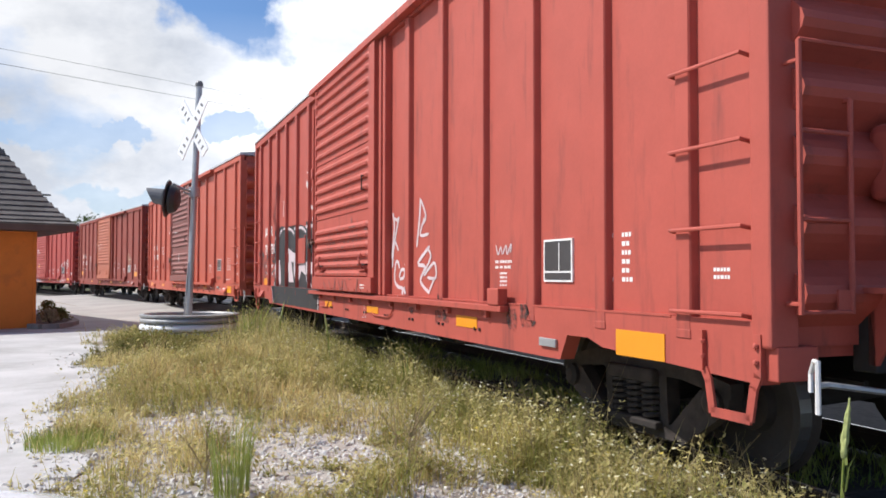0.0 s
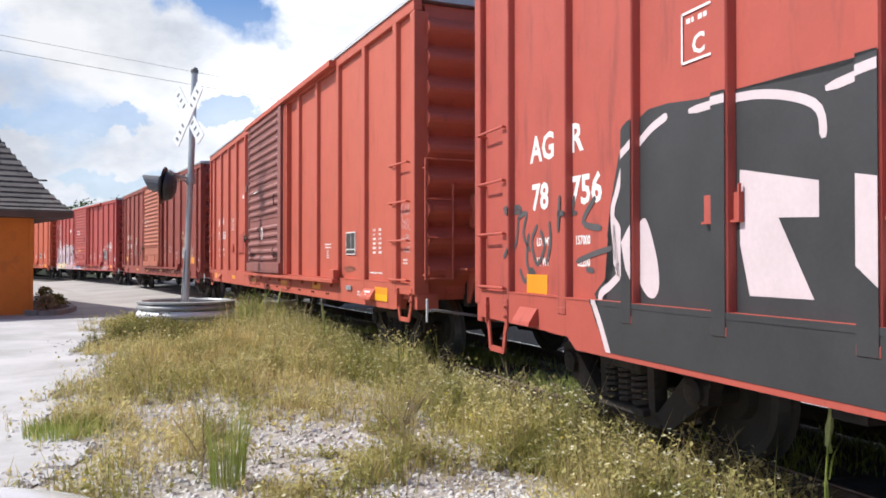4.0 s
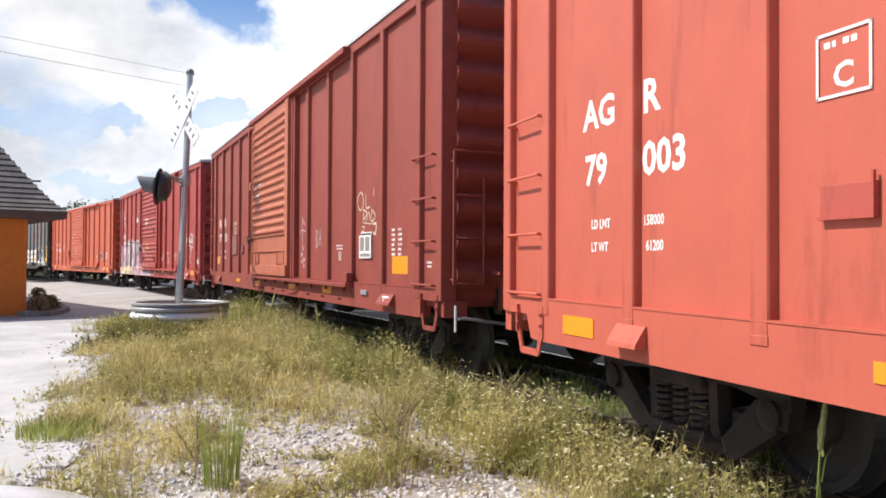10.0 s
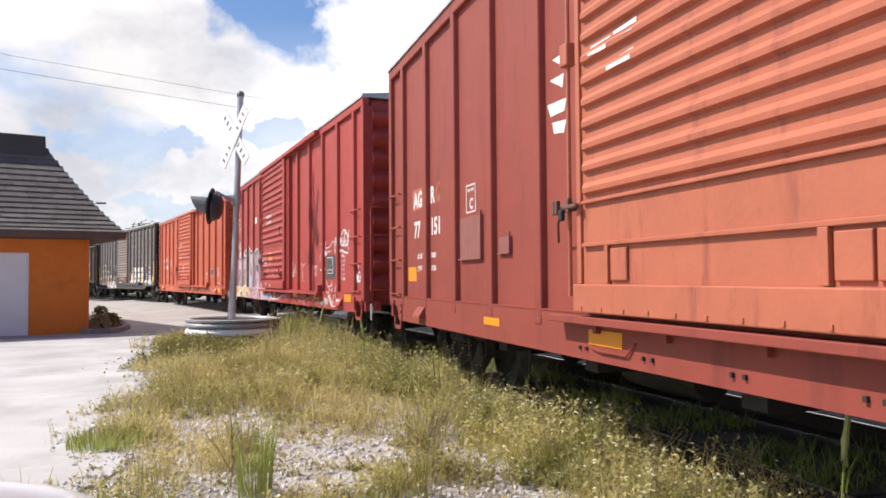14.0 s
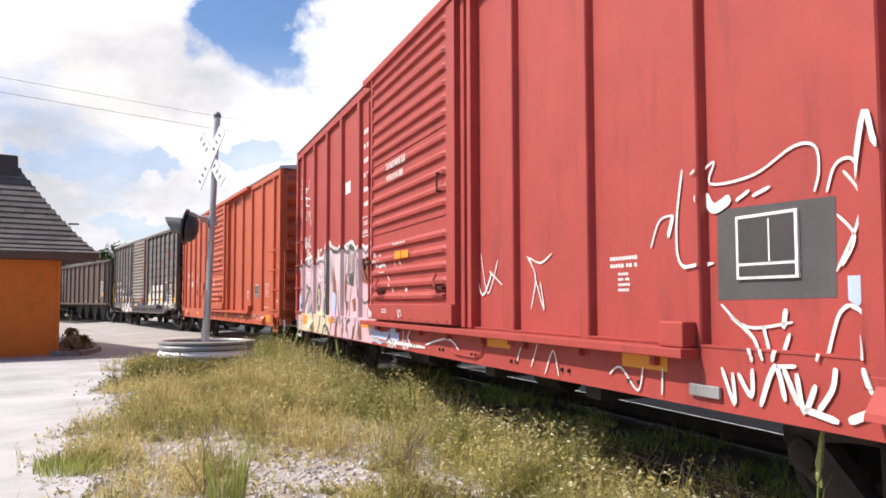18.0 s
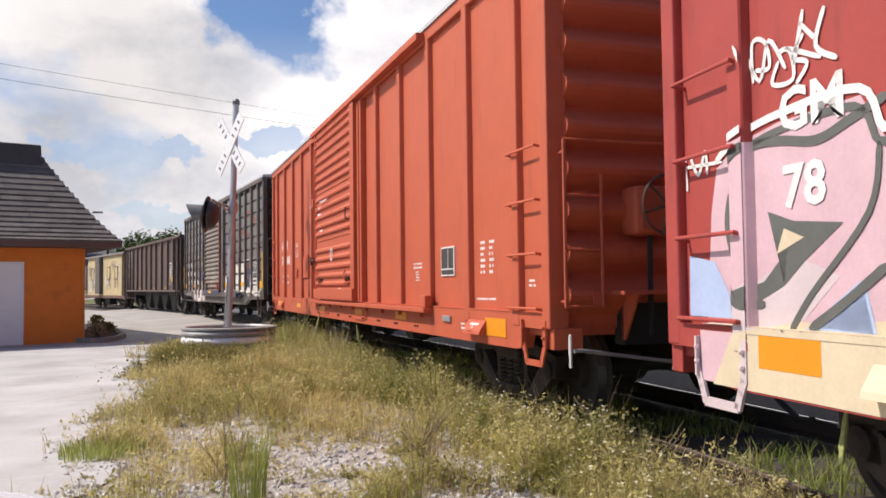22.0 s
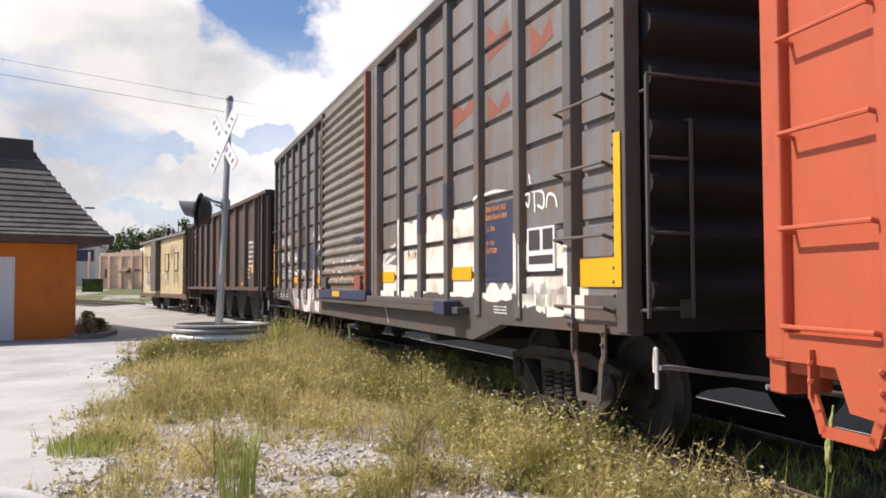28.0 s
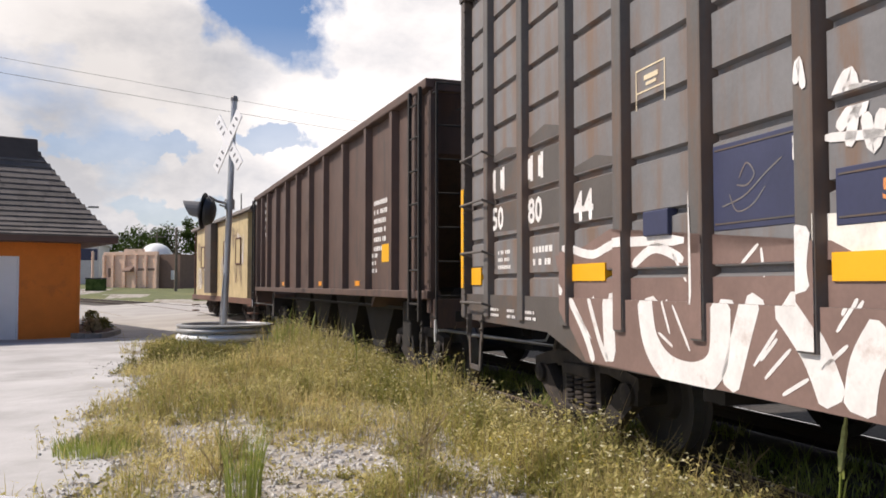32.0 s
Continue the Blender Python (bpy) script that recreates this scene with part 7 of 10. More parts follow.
def door_ghosts_1(bm):
    stroke(bm, curve([(0.86, 1.83), (0.66, 2.14)], 5), 0.038)
    stroke(bm, curve([(0.66, 1.83), (0.43, 2.17)], 5), 0.038)
    stroke(bm, curve([(0.51, 1.79), (0.39, 2.04), (0.36, 1.82)], 5), 0.038)
    stroke(bm, curve([(0.20, 2.05), (0.10, 2.18)], 5), 0.038)
    stroke(bm, curve([(0.10, 1.74), (-0.00, 1.94)], 5), 0.045)
    stroke(bm, curve([(-0.25, 2.16), (-0.16, 1.89), (-0.44, 1.99)], 5), 0.045)
    stroke(bm, curve([(-0.23, 1.73), (-0.19, 1.87)], 5), 0.038)
    stroke(bm, curve([(-0.51, 2.26), (-0.60, 1.92)], 5), 0.045)
    stroke(bm, curve([(-0.44, 2.16), (-0.78, 2.13)], 5), 0.038)
    stroke(bm, curve([(-0.78, 2.23), (-0.74, 1.78)], 5), 0.038)
    stroke(bm, curve([(-0.86, 2.03), (-0.95, 1.93), (-0.92, 1.72), (-0.98, 1.43), (-0.87, 1.23)], 5), 0.030)
    stroke(bm, curve([(-1.04, 2.03), (-1.17, 2.09), (-1.24, 2.03)], 5), 0.038)
    stroke(bm, curve([(0.79, 1.50), (0.66, 1.73), (0.60, 1.53)], 5), 0.038)
    stroke(bm, curve([(0.48, 1.50), (0.36, 1.74), (0.31, 1.50)], 5), 0.038)
    stroke(bm, curve([(0.25, 1.75), (0.20, 1.52)], 5), 0.038)
    stroke(bm, curve([(0.05, 1.51), (-0.00, 1.74), (-0.12, 1.51)], 5), 0.038)
    stroke(bm, curve([(-0.27, 1.51), (-0.31, 1.74)], 5), 0.038)
    stroke(bm, curve([(-0.55, 1.67), (-0.47, 1.56), (-0.62, 1.46), (-0.76, 1.61), (-0.62, 1.69)], 5), 0.022)
    stroke(bm, curve([(0.79, 1.43), (0.42, 1.15)], 5), 0.034)
    stroke(bm, curve([(0.48, 1.44), (0.20, 1.19)], 5), 0.034)
    stroke(bm, curve([(0.10, 1.45), (0.26, 1.17)], 5), 0.034)
    stroke(bm, curve([(-0.05, 1.45), (-0.27, 1.18)], 5), 0.034)
    stroke(bm, curve([(-0.31, 1.46), (-0.18, 1.20)], 5), 0.034)
    stroke(bm, curve([(-0.39, 1.46), (-0.55, 1.23)], 5), 0.034)
    stroke(bm, curve([(-1.09, 1.69), (-1.14, 1.61)], 5), 0.038)


def white_tags(bm):
    stroke(bm, curve([(-1.87, 2.23), (-1.92, 2.10), (-1.90, 1.94), (-1.83, 1.70)], 5), 0.043)
    stroke(bm, curve([(-1.90, 2.17), (-2.02, 2.14), (-2.07, 2.17)], 5), 0.036)
    stroke(bm, curve([(-2.09, 2.17), (-1.98, 1.99), (-1.89, 1.78), (-1.86, 1.60)], 5), 0.043)
    stroke(bm, curve([(-1.90, 1.93), (-1.99, 1.87), (-2.07, 1.79)], 5), 0.036)
    stroke(bm, curve([(-2.11, 1.59), (-2.06, 1.66), (-1.98, 1.65), (-1.94, 1.47), (-2.04, 1.39), (-2.22, 1.37)], 5), 0.040)
    stroke(bm, curve([(-2.10, 1.49), (-2.17, 1.57), (-2.28, 1.57), (-2.25, 1.49), (-2.12, 1.47)], 5), 0.036)
    stroke(bm, curve([(-2.30, 1.66), (-2.33, 1.49), (-2.40, 1.39), (-2.48, 1.31)], 5), 0.050)
    stroke(bm, curve([(-2.47, 1.36), (-2.34, 1.38), (-2.21, 1.34), (-2.22, 1.29)], 5), 0.040)
    stroke(bm, curve([(-2.78, 2.33), (-2.76, 2.14), (-2.67, 1.81)], 5), 0.040)
    stroke(bm, curve([(-2.78, 2.32), (-2.94, 2.12), (-2.81, 2.04)], 5), 0.032)
    stroke(bm, curve([(-2.90, 2.12), (-2.78, 1.94), (-3.02, 1.94)], 5), 0.032)
    stroke(bm, curve([(-3.05, 1.81), (-2.71, 1.64), (-2.92, 1.60), (-2.79, 1.45), (-3.05, 1.33)], 5), 0.040)
    stroke(bm, curve([(-2.97, 1.80), (-3.08, 1.70), (-2.84, 1.51)], 5), 0.032)
    stroke(bm, curve([(-2.89, 1.51), (-3.18, 1.64), (-3.22, 1.49), (-2.99, 1.49)], 5), 0.032)
    stroke(bm, curve([(-3.19, 1.49), (-3.03, 1.34)], 5), 0.032)
    stroke(bm, curve([(-0.90, 1.13), (-0.90, 0.93)], 5), 0.016)
    stroke(bm, curve([(-0.82, 0.99), (-0.90, 0.93), (-0.98, 1.01)], 5), 0.016)
    stroke(bm, curve([(-4.61, 1.77), (-4.65, 1.69), (-4.70, 1.75), (-4.73, 1.69)], 5), 0.016)
    stroke(bm, curve([(-4.74, 1.69), (-4.80, 1.76), (-4.82, 1.69), (-4.89, 1.77), (-4.88, 1.70)], 5), 0.016)


def dark_smears(bm):
    blob(bm, [(-4.89, 1.25), (-5.06, 1.25), (-5.09, 1.16), (-5.07, 1.07), (-4.96, 1.09), (-4.91, 1.14)])
    blob(bm, [(-5.15, 1.34), (-5.22, 1.35), (-5.25, 1.18), (-5.41, 1.17), (-5.36, 1.13), (-5.18, 1.11), (-5.14, 1.2)])
    blob(bm, [(-3.33, 1.17), (-3.66, 1.19), (-3.69, 1.06), (-3.5, 1.08), (-3.35, 1.04)])
    blob(bm, [(-2.54, 1.17), (-2.74, 1.18), (-2.71, 1.1), (-2.6, 1.11)])
    blob(bm, [(-3.38, 1.34), (-3.52, 1.30), (-3.56, 1.28), (-3.36, 1.28)])


S1 = [box_surfaces(k, POSTS_1, RIBS_CLOSE) for k in (0.005, 0.006)]
paint_each(car_1, "graffiti_dark_tag", dark_tags, DARK_PATCH, S1[0], "dark grey spray tag beside the number")
paint_each(car_1, "graffiti_ghost", door_ghosts_1, GHOST, S1[1], "faded grey spray strokes on the door")
paint_each(car_1, "graffiti_white_tag", white_tags, PINK_WHITE, box_surfaces(0.007, POSTS_1), "white spray tags")
paint_each(car_1, "grease_smear", dark_smears, GREASE, box_surfaces(0.003, POSTS_1), "dark grease smears")
bars(car_1, -1.08, -1.32, 1.33, 1.40, 2, WHITE, -1.7165, 5, 1)

# second car
mark(car_2, "AG", "R", "79", "003", 2.45, 2.08, 6.48, 5.75)
boards(car_2, RED)
plate_box(car_2, 4.36, 2.26)
limits(car_2, 6.37, 1.67)


def emblem_2(bm):
    blob(bm, [(2.22, 3.33), (2.07, 3.32), (1.99, 3.22), (2.19, 3.23)])
    blob(bm, [(2.04, 3.17), (1.93, 3.15), (1.95, 3.07)])
    blob(bm, [(2.11, 3.05), (1.84, 3.06), (1.80, 2.99), (1.85, 2.82), (1.84, 2.74), (2.13, 2.78)])
    blob(bm, [(2.07, 2.69), (1.90, 2.72), (1.98, 2.67)])
    blob(bm, [(2.92, 3.03), (2.74, 3.03), (2.74, 2.95), (2.90, 2.94)])


paint_each(car_2, "emblem_trace", emblem_2, WHITE, box_surfaces(0.002), "white remains of a painted-out emblem")
letters(car_2, "50 K", 2.16, 1.44, 0.1)
letters(car_5, "50 K", 2.2, 1.43, 0.1)
bars(car_2, 0.85, 0.2, 2.86, 2.92, 1, WHITE, -1.7012, 5, 1)


def ring_mark(bm):
    c, h = 0.0, 2.06
    pts = [(c + 0.08 * math.cos(a * math.pi / 6), h + 0.1 * math.sin(a * math.pi / 6)) for a in range(13)]
    stroke(bm, pts, 0.03, False)
    stroke(bm, [(c, h - 0.07), (c, h + 0.07)], 0.025)


paint(car_2, "ring_mark", ring_mark, WHITE, [(-1.6985, -0.2, 0.2, 1.9, 2.3)], "white ring mark on the door")
paint(car_5, "ring_mark", ring_mark, WHITE, [(-1.6985, -0.2, 0.2, 1.9, 2.3)], "white ring mark on the door")


def chalk(bm):
    rnd = random.Random(4)
    for y, z, w, h, n in ((-7.24, 2.06, 0.3, 0.13, 4), (-7.26, 1.9, 0.28, 0.11, 4), (-7.24, 1.74, 0.3, 0.1, 4), (-7.32, 1.64, 0.2, 0.06, 3)):
        tag(bm, rnd, y, z, w, h, n, 0.012)


paint(car_2, "chalk_tag", chalk, PINK_WHITE, box_surfaces(0.003), "thin pink chalk scrawl")
for c in (car_2, car_5):
    bars(c, -6.12, -6.6, 1.355, 1.395, 1, WHITE, seed=8, cols=1, fill=0.95)
    bars(c, -6.15, -6.3, 1.08, 1.16, 2, WHITE, -1.728, seed=9, cols=1)


def grease_2(bm):
    blob(bm, [(-5.0, 1.42), (-5.3, 1.47), (-5.5, 1.45), (-5.5, 1.4), (-5.1, 1.37)])
    stroke(bm, curve([(-4.95, 1.43), (-5.2, 1.45), (-5.55, 1.41)], 4), 0.02)


paint_each(car_2, "grease_smear", grease_2, RUST_SPRAY, box_surfaces(0.003), "brown grease smear on the side sheet")
part("second_tape", B(-1.606, -1.6025, -6.925, -6.455, 1.05, 1.13), LEMON, car_2, "bright yellow tape strip")

# third car
mark(car_3, "AG", "R", "77", "151", 2.41, 2.04, 6.55, 5.75)
boards(car_3, DOOR_BROWN, 4.2, 3.24)
plate_box(car_3, 4.36, 2.18)
limits(car_3, 6.37, 1.66)
part("number_tape", B(-1.5465, -1.547, 6.43, 6.85, 1.49, 1.67), YELLOW, car_3, "orange tape patch")
part("number_tape", B(-1.5465, -1.547, -6.74, -6.25, 1.42, 1.62), YELLOW, car_3, "orange tape patch")


def old_patch(bm):
    blob(bm, [(6.6, 2.38), (6.6, 2.64), (6.12, 2.64), (6.12, 2.39)])
    blob(bm, [(5.5, 2.56), (5.44, 2.64), (5.32, 2.62), (5.36, 2.55), (5.42, 2.55), (5.44, 2.46), (5.34, 2.46), (5.36, 2.4), (5.48, 2.4)])


paint_each(car_3, "faded_patch", old_patch, DOOR_RUST, box_surfaces(0.0), "faded brown patch under the lettering")
ppl = part("placard_white", B(-1.5705, -1.5675, -5.55, -5.09, 1.60, 1.89), WHITE, car_3, "white paper placard")
for a, b in ((-5.29, -5.13), (-5.50, -5.34)):
    part("panel", B(-1.5735, -1.571, a, b, 1.69, 1.87), KERB, ppl)
part("panel", B(-1.5735, -1.571, -5.51, -5.13, 1.62, 1.66), KERB, ppl)


def chalk_words(bm):
    stroke(bm, curve([(-2.06, 2.28), (-2.06, 2.16), (-2.05, 2.01), (-2.04, 1.94), (-2.08, 1.90), (-2.11, 1.91)], 5), 0.016)
    stroke(bm, curve([(-2.07, 2.28), (-2.14, 2.19), (-2.28, 2.12), (-2.25, 2.05)], 5), 0.016)
    stroke(bm, curve([(-1.90, 2.01), (-2.02, 2.07), (-2.19, 2.05), (-2.34, 2.04), (-2.40, 2.07)], 5), 0.016)
    stroke(bm, curve([(-2.05, 2.00), (-2.11, 2.00)], 5), 0.016)
    stroke(bm, curve([(-2.07, 1.87), (-2.08, 1.73), (-2.20, 1.80)], 5), 0.016)
    stroke(bm, curve([(-1.95, 1.67), (-2.04, 1.69)], 5), 0.016)
    stroke(bm, curve([(-1.99, 1.67), (-2.00, 1.62)], 5), 0.016)
    stroke(bm, curve([(-2.04, 1.70), (-2.04, 1.64), (-2.08, 1.67), (-2.10, 1.68)], 5), 0.016)
    stroke(bm, curve([(-2.01, 1.52), (-2.04, 1.57), (-2.09, 1.54), (-2.14, 1.60), (-2.20, 1.57), (-2.24, 1.62), (-2.31, 1.62), (-2.32, 1.69)], 5), 0.02)
    stroke(bm, curve([(-2.13, 1.50), (-2.17, 1.52), (-2.14, 1.47), (-2.18, 1.46)], 5), 0.016)
    stroke(bm, curve([(-2.23, 1.52), (-2.21, 1.45)], 5), 0.016)
    stroke(bm, curve([(-2.26, 1.45), (-2.27, 1.52), (-2.34, 1.51), (-2.32, 1.45)], 5), 0.016)


def chalk_initials(bm):
    stroke(bm, curve([(-2.91, 2.04), (-2.91, 1.76)], 5), 0.016)
    stroke(bm, curve([(-2.91, 2.04), (-2.98, 1.99), (-2.92, 1.91), (-3.00, 1.84), (-2.91, 1.76)], 5), 0.016)
    stroke(bm, curve([(-3.08, 2.05), (-3.08, 1.79)], 5), 0.016)
    stroke(bm, curve([(-3.18, 2.05), (-3.18, 1.80)], 5), 0.016)
    stroke(bm, curve([(-3.08, 1.91), (-3.17, 1.91)], 5), 0.016)
    stroke(bm, curve([(-3.00, 1.80), (-3.01, 1.79)], 5), 0.02)
    stroke(bm, curve([(-3.23, 1.80), (-3.24, 1.79)], 5), 0.02)


def chalk_name(bm):
    stroke(bm, curve([(-5.06, 2.46), (-4.94, 2.36), (-5.04, 2.22), (-5.18, 2.28), (-5.16, 2.41), (-5.06, 2.46)], 5), 0.018)
    stroke(bm, curve([(-5.28, 2.41), (-5.30, 2.24), (-5.46, 2.25)], 5), 0.018)
    stroke(bm, curve([(-5.60, 2.47), (-5.57, 2.37)], 5), 0.018)
    stroke(bm, curve([(-5.21, 2.23), (-5.18, 2.08)], 5), 0.018)
    stroke(bm, curve([(-5.16, 2.23), (-5.33, 2.17), (-5.18, 2.08)], 5), 0.018)
    stroke(bm, curve([(-5.30, 2.06), (-5.40, 2.18), (-5.46, 2.06)], 5), 0.018)
    stroke(bm, curve([(-5.51, 2.20), (-5.51, 2.06), (-5.65, 2.12), (-5.51, 2.21)], 5), 0.018)
    stroke(bm, curve([(-5.14, 2.00), (-5.23, 2.00), (-5.19, 1.94), (-5.12, 1.95)], 5), 0.018)
    stroke(bm, curve([(-5.57, 2.02), (-5.68, 2.02), (-5.66, 1.90), (-5.58, 1.92)], 5), 0.03)
    stroke(bm, curve([(-5.16, 2.06), (-5.48, 2.03), (-5.55, 2.05)], 5), 0.012)


paint(car_3, "chalk_scrawl", chalk_words, PINK_WHITE, box_surfaces(0.003), "thin white chalk scrawls")
paint(car_3, "chalk_initials", chalk_initials, PINK_WHITE, box_surfaces(0.003), "two chalked initials")
paint(car_3, "chalk_words", chalk_name, CREAM, box_surfaces(0.003), "cream chalk letters")


def emblem_3(bm):
    blob(bm, [(2.20, 3.19), (1.98, 3.19), (2.01, 3.10)])
    blob(bm, [(2.25, 3.04), (1.99, 3.04), (2.02, 2.94)])
    blob(bm, [(2.30, 2.86), (1.95, 2.85), (1.99, 2.76), (2.24, 2.76)])
    blob(bm, [(2.21, 2.71), (1.96, 2.69), (2.00, 2.60), (2.18, 2.62)])


def emblem_door_3(bm):
    blob(bm, [(1.32, 3.04), (1.04, 3.04), (1.04, 2.95), (1.29, 2.97)])
    blob(bm, [(1.01, 3.05), (0.72, 3.06), (0.72, 2.98), (0.98, 2.99)])
    blob(bm, [(1.05, 2.88), (0.76, 2.89), (0.74, 2.81), (1.04, 2.81)])


paint_each(car_3, "emblem_trace", emblem_3, WHITE, box_surfaces(0.003), "white remains of a painted-out emblem")
paint_each(car_3, "emblem_trace", emblem_door_3, WHITE, box_surfaces(0.003, ribs=RIBS_HIGH), "white remains of a painted-out emblem")
for y0, y1, z0, z1 in ((-1.30, 1.44, 1.73, 1.755), (-1.30, 1.44, 2.015, 2.035), (1.08, 1.12, 1.49, 1.73), (-0.80, -0.74, 1.49, 1.73), (-1.30, -1.24, 1.49, 1.73)):
    part("door_batten", B(-1.69, -1.66, y0, y1, z0, z1, bev=0.004), DOOR_RUST, car_3)
for y0, y1 in ((0.86, 1.06), (-1.02, -0.82), (-1.23, -1.04)):
    part("door_hatch", B(-1.68, -1.66, y0, y1, 1.51, 1.71, bev=0.006), DOOR_RUST, car_3)

# fourth car: the large pink piece
mark(car_4, "GM", "RC", "78", "128", 2.23, 1.87, 6.77, 5.74)


def S4(layer):
    return box_surfaces(layer, POSTS_4)


def pink_fill(bm):
    blob(bm, [(7.42, 1.3), (7.36, 1.9), (7.30, 2.13), (7.12, 2.23), (6.78, 2.28), (6.24, 2.29), (6.11, 2.09), (5.95, 2.16), (5.68, 2.23), (5.27, 2.23), (5.08, 2.35), (4.84, 2.36), (4.67, 2.46), (4.43, 2.35), (3.87, 2.31), (3.68, 2.34), (3.41, 2.28), (3.29, 2.35),
              (3.01, 2.30), (2.72, 2.21), (2.45, 2.27), (2.09, 2.28), (1.70, 2.29), (1.63, 2.20), (1.52, 1.9), (1.52, 1.3), (1.75, 0.98), (7.4, 0.99)])


def pink_cream(bm):
    blob(bm, [(7.05, 1.36), (6.6, 1.33), (6.05, 1.36), (5.4, 1.38), (4.75, 1.36), (4.5, 1.22), (4.4, 0.98), (7.3, 0.98)])


def pink_blue(bm):
    blob(bm, [(4.49, 1.65), (4.32, 1.66), (4.22, 1.59), (4.26, 1.35), (4.40, 1.30), (4.50, 1.43)])
    blob(bm, [(6.55, 1.31), (6.37, 1.40), (6.24, 1.49), (6.19, 1.30)])
    blob(bm, [(7.59, 1.67), (7.34, 1.63), (7.21, 1.46), (7.19, 1.33), (7.60, 1.33)])
    blob(bm, [(3.14, 1.08), (3.09, 0.99), (3.22, 0.96)])
    blob(bm, [(6.62, 1.30), (6.27, 1.52), (6.21, 1.30)])


def pink_white_parts(bm):
    blob(bm, [(4.58, 2.30), (4.45, 2.28), (4.41, 2.12), (4.43, 1.84), (4.49, 1.67), (4.58, 1.69), (4.68, 2.19)])
    blob(bm, [(3.16, 2.25), (2.97, 2.24), (2.98, 1.88), (3.21, 1.90), (3.33, 1.81), (3.42, 1.81), (3.33, 2.12)])
    blob(bm, [(4.27, 2.30), (3.99, 2.28), (3.98, 1.82), (4.29, 1.83)])
    blob(bm, [(3.45, 2.26), (3.17, 2.28), (2.97, 2.17), (2.98, 1.90), (3.09, 1.75), (3.36, 1.79), (3.49, 1.96)])
    blob(bm, [(4.79, 2.37), (4.54, 2.34), (4.38, 1.84), (4.57, 1.77)])
    blob(bm, [(2.92, 2.13), (2.68, 2.12), (2.67, 1.82), (2.88, 1.87)])
    blob(bm, [(1.80, 1.91), (1.66, 1.87), (1.42, 1.75), (1.52, 1.57), (1.68, 1.44), (1.81, 1.44)])
    blob(bm, [(1.80, 1.42), (1.56, 1.46), (1.30, 1.38), (1.35, 1.29), (1.79, 1.27)])
    blob(bm, [(3.72, 2.32), (3.56, 2.29), (3.54, 1.95), (3.60, 1.37), (3.76, 1.36)])
    blob(bm, [(6.68, 1.64), (6.39, 1.54), (6.63, 1.34), (7.10, 1.26), (7.16, 1.45)])


def pink_red(bm):
    blob(bm, [(4.41, 2.14), (4.31, 1.95), (4.20, 1.82), (4.20, 1.62), (4.32, 1.66), (4.45, 1.68)])
    blob(bm, [(3.54, 1.86), (3.42, 1.86), (3.45, 1.69), (3.51, 1.52), (3.56, 1.60)])
    blob(bm, [(3.51, 1.50), (3.33, 1.52), (3.36, 1.40), (3.50, 1.37)])
    blob(bm, [(3.91, 1.30), (3.90, 0.97), (4.05, 0.97), (3.99, 1.13)])
    blob(bm, [(3.10, 1.54), (2.90, 1.57), (2.76, 1.39), (3.01, 1.37)])
    blob(bm, [(2.21, 1.42), (1.95, 1.43), (2.01, 1.31), (2.21, 1.30)])
    blob(bm, [(2.51, 1.15), (2.34, 1.21), (2.30, 1.00), (2.48, 0.99)])
    blob(bm, [(2.54, 2.10), (1.83, 2.15), (1.82, 1.78), (2.23, 1.75), (2.47, 1.78)])
    blob(bm, [(2.82, 1.16), (2.75, 1.19), (2.83, 0.96), (2.93, 0.97)])


def pink_red_lines(bm):
    stroke(bm, curve([(4.46, 2.31), (3.87, 2.28), (3.76, 2.29), (3.33, 2.23), (3.31, 2.15), (3.38, 1.93), (3.52, 1.87), (3.56, 1.70), (3.52, 1.52), (3.42, 1.48), (3.45, 1.31)], 5), 0.045)
    stroke(bm, curve([(3.85, 2.27), (3.84, 1.93), (3.90, 1.58)], 5), 0.03)
    stroke(bm, curve([(4.01, 1.77), (4.00, 1.58), (3.91, 1.33), (3.99, 1.13), (4.09, 0.96)], 5), 0.03)
    stroke(bm, curve([(3.56, 1.24), (3.43, 1.15), (3.55, 0.98)], 5), 0.035)
    stroke(bm, curve([(4.44, 0.97), (4.33, 1.16), (4.21, 1.29)], 5), 0.03)
    stroke(bm, curve([(3.83, 1.28), (3.88, 1.14)], 5), 0.03)


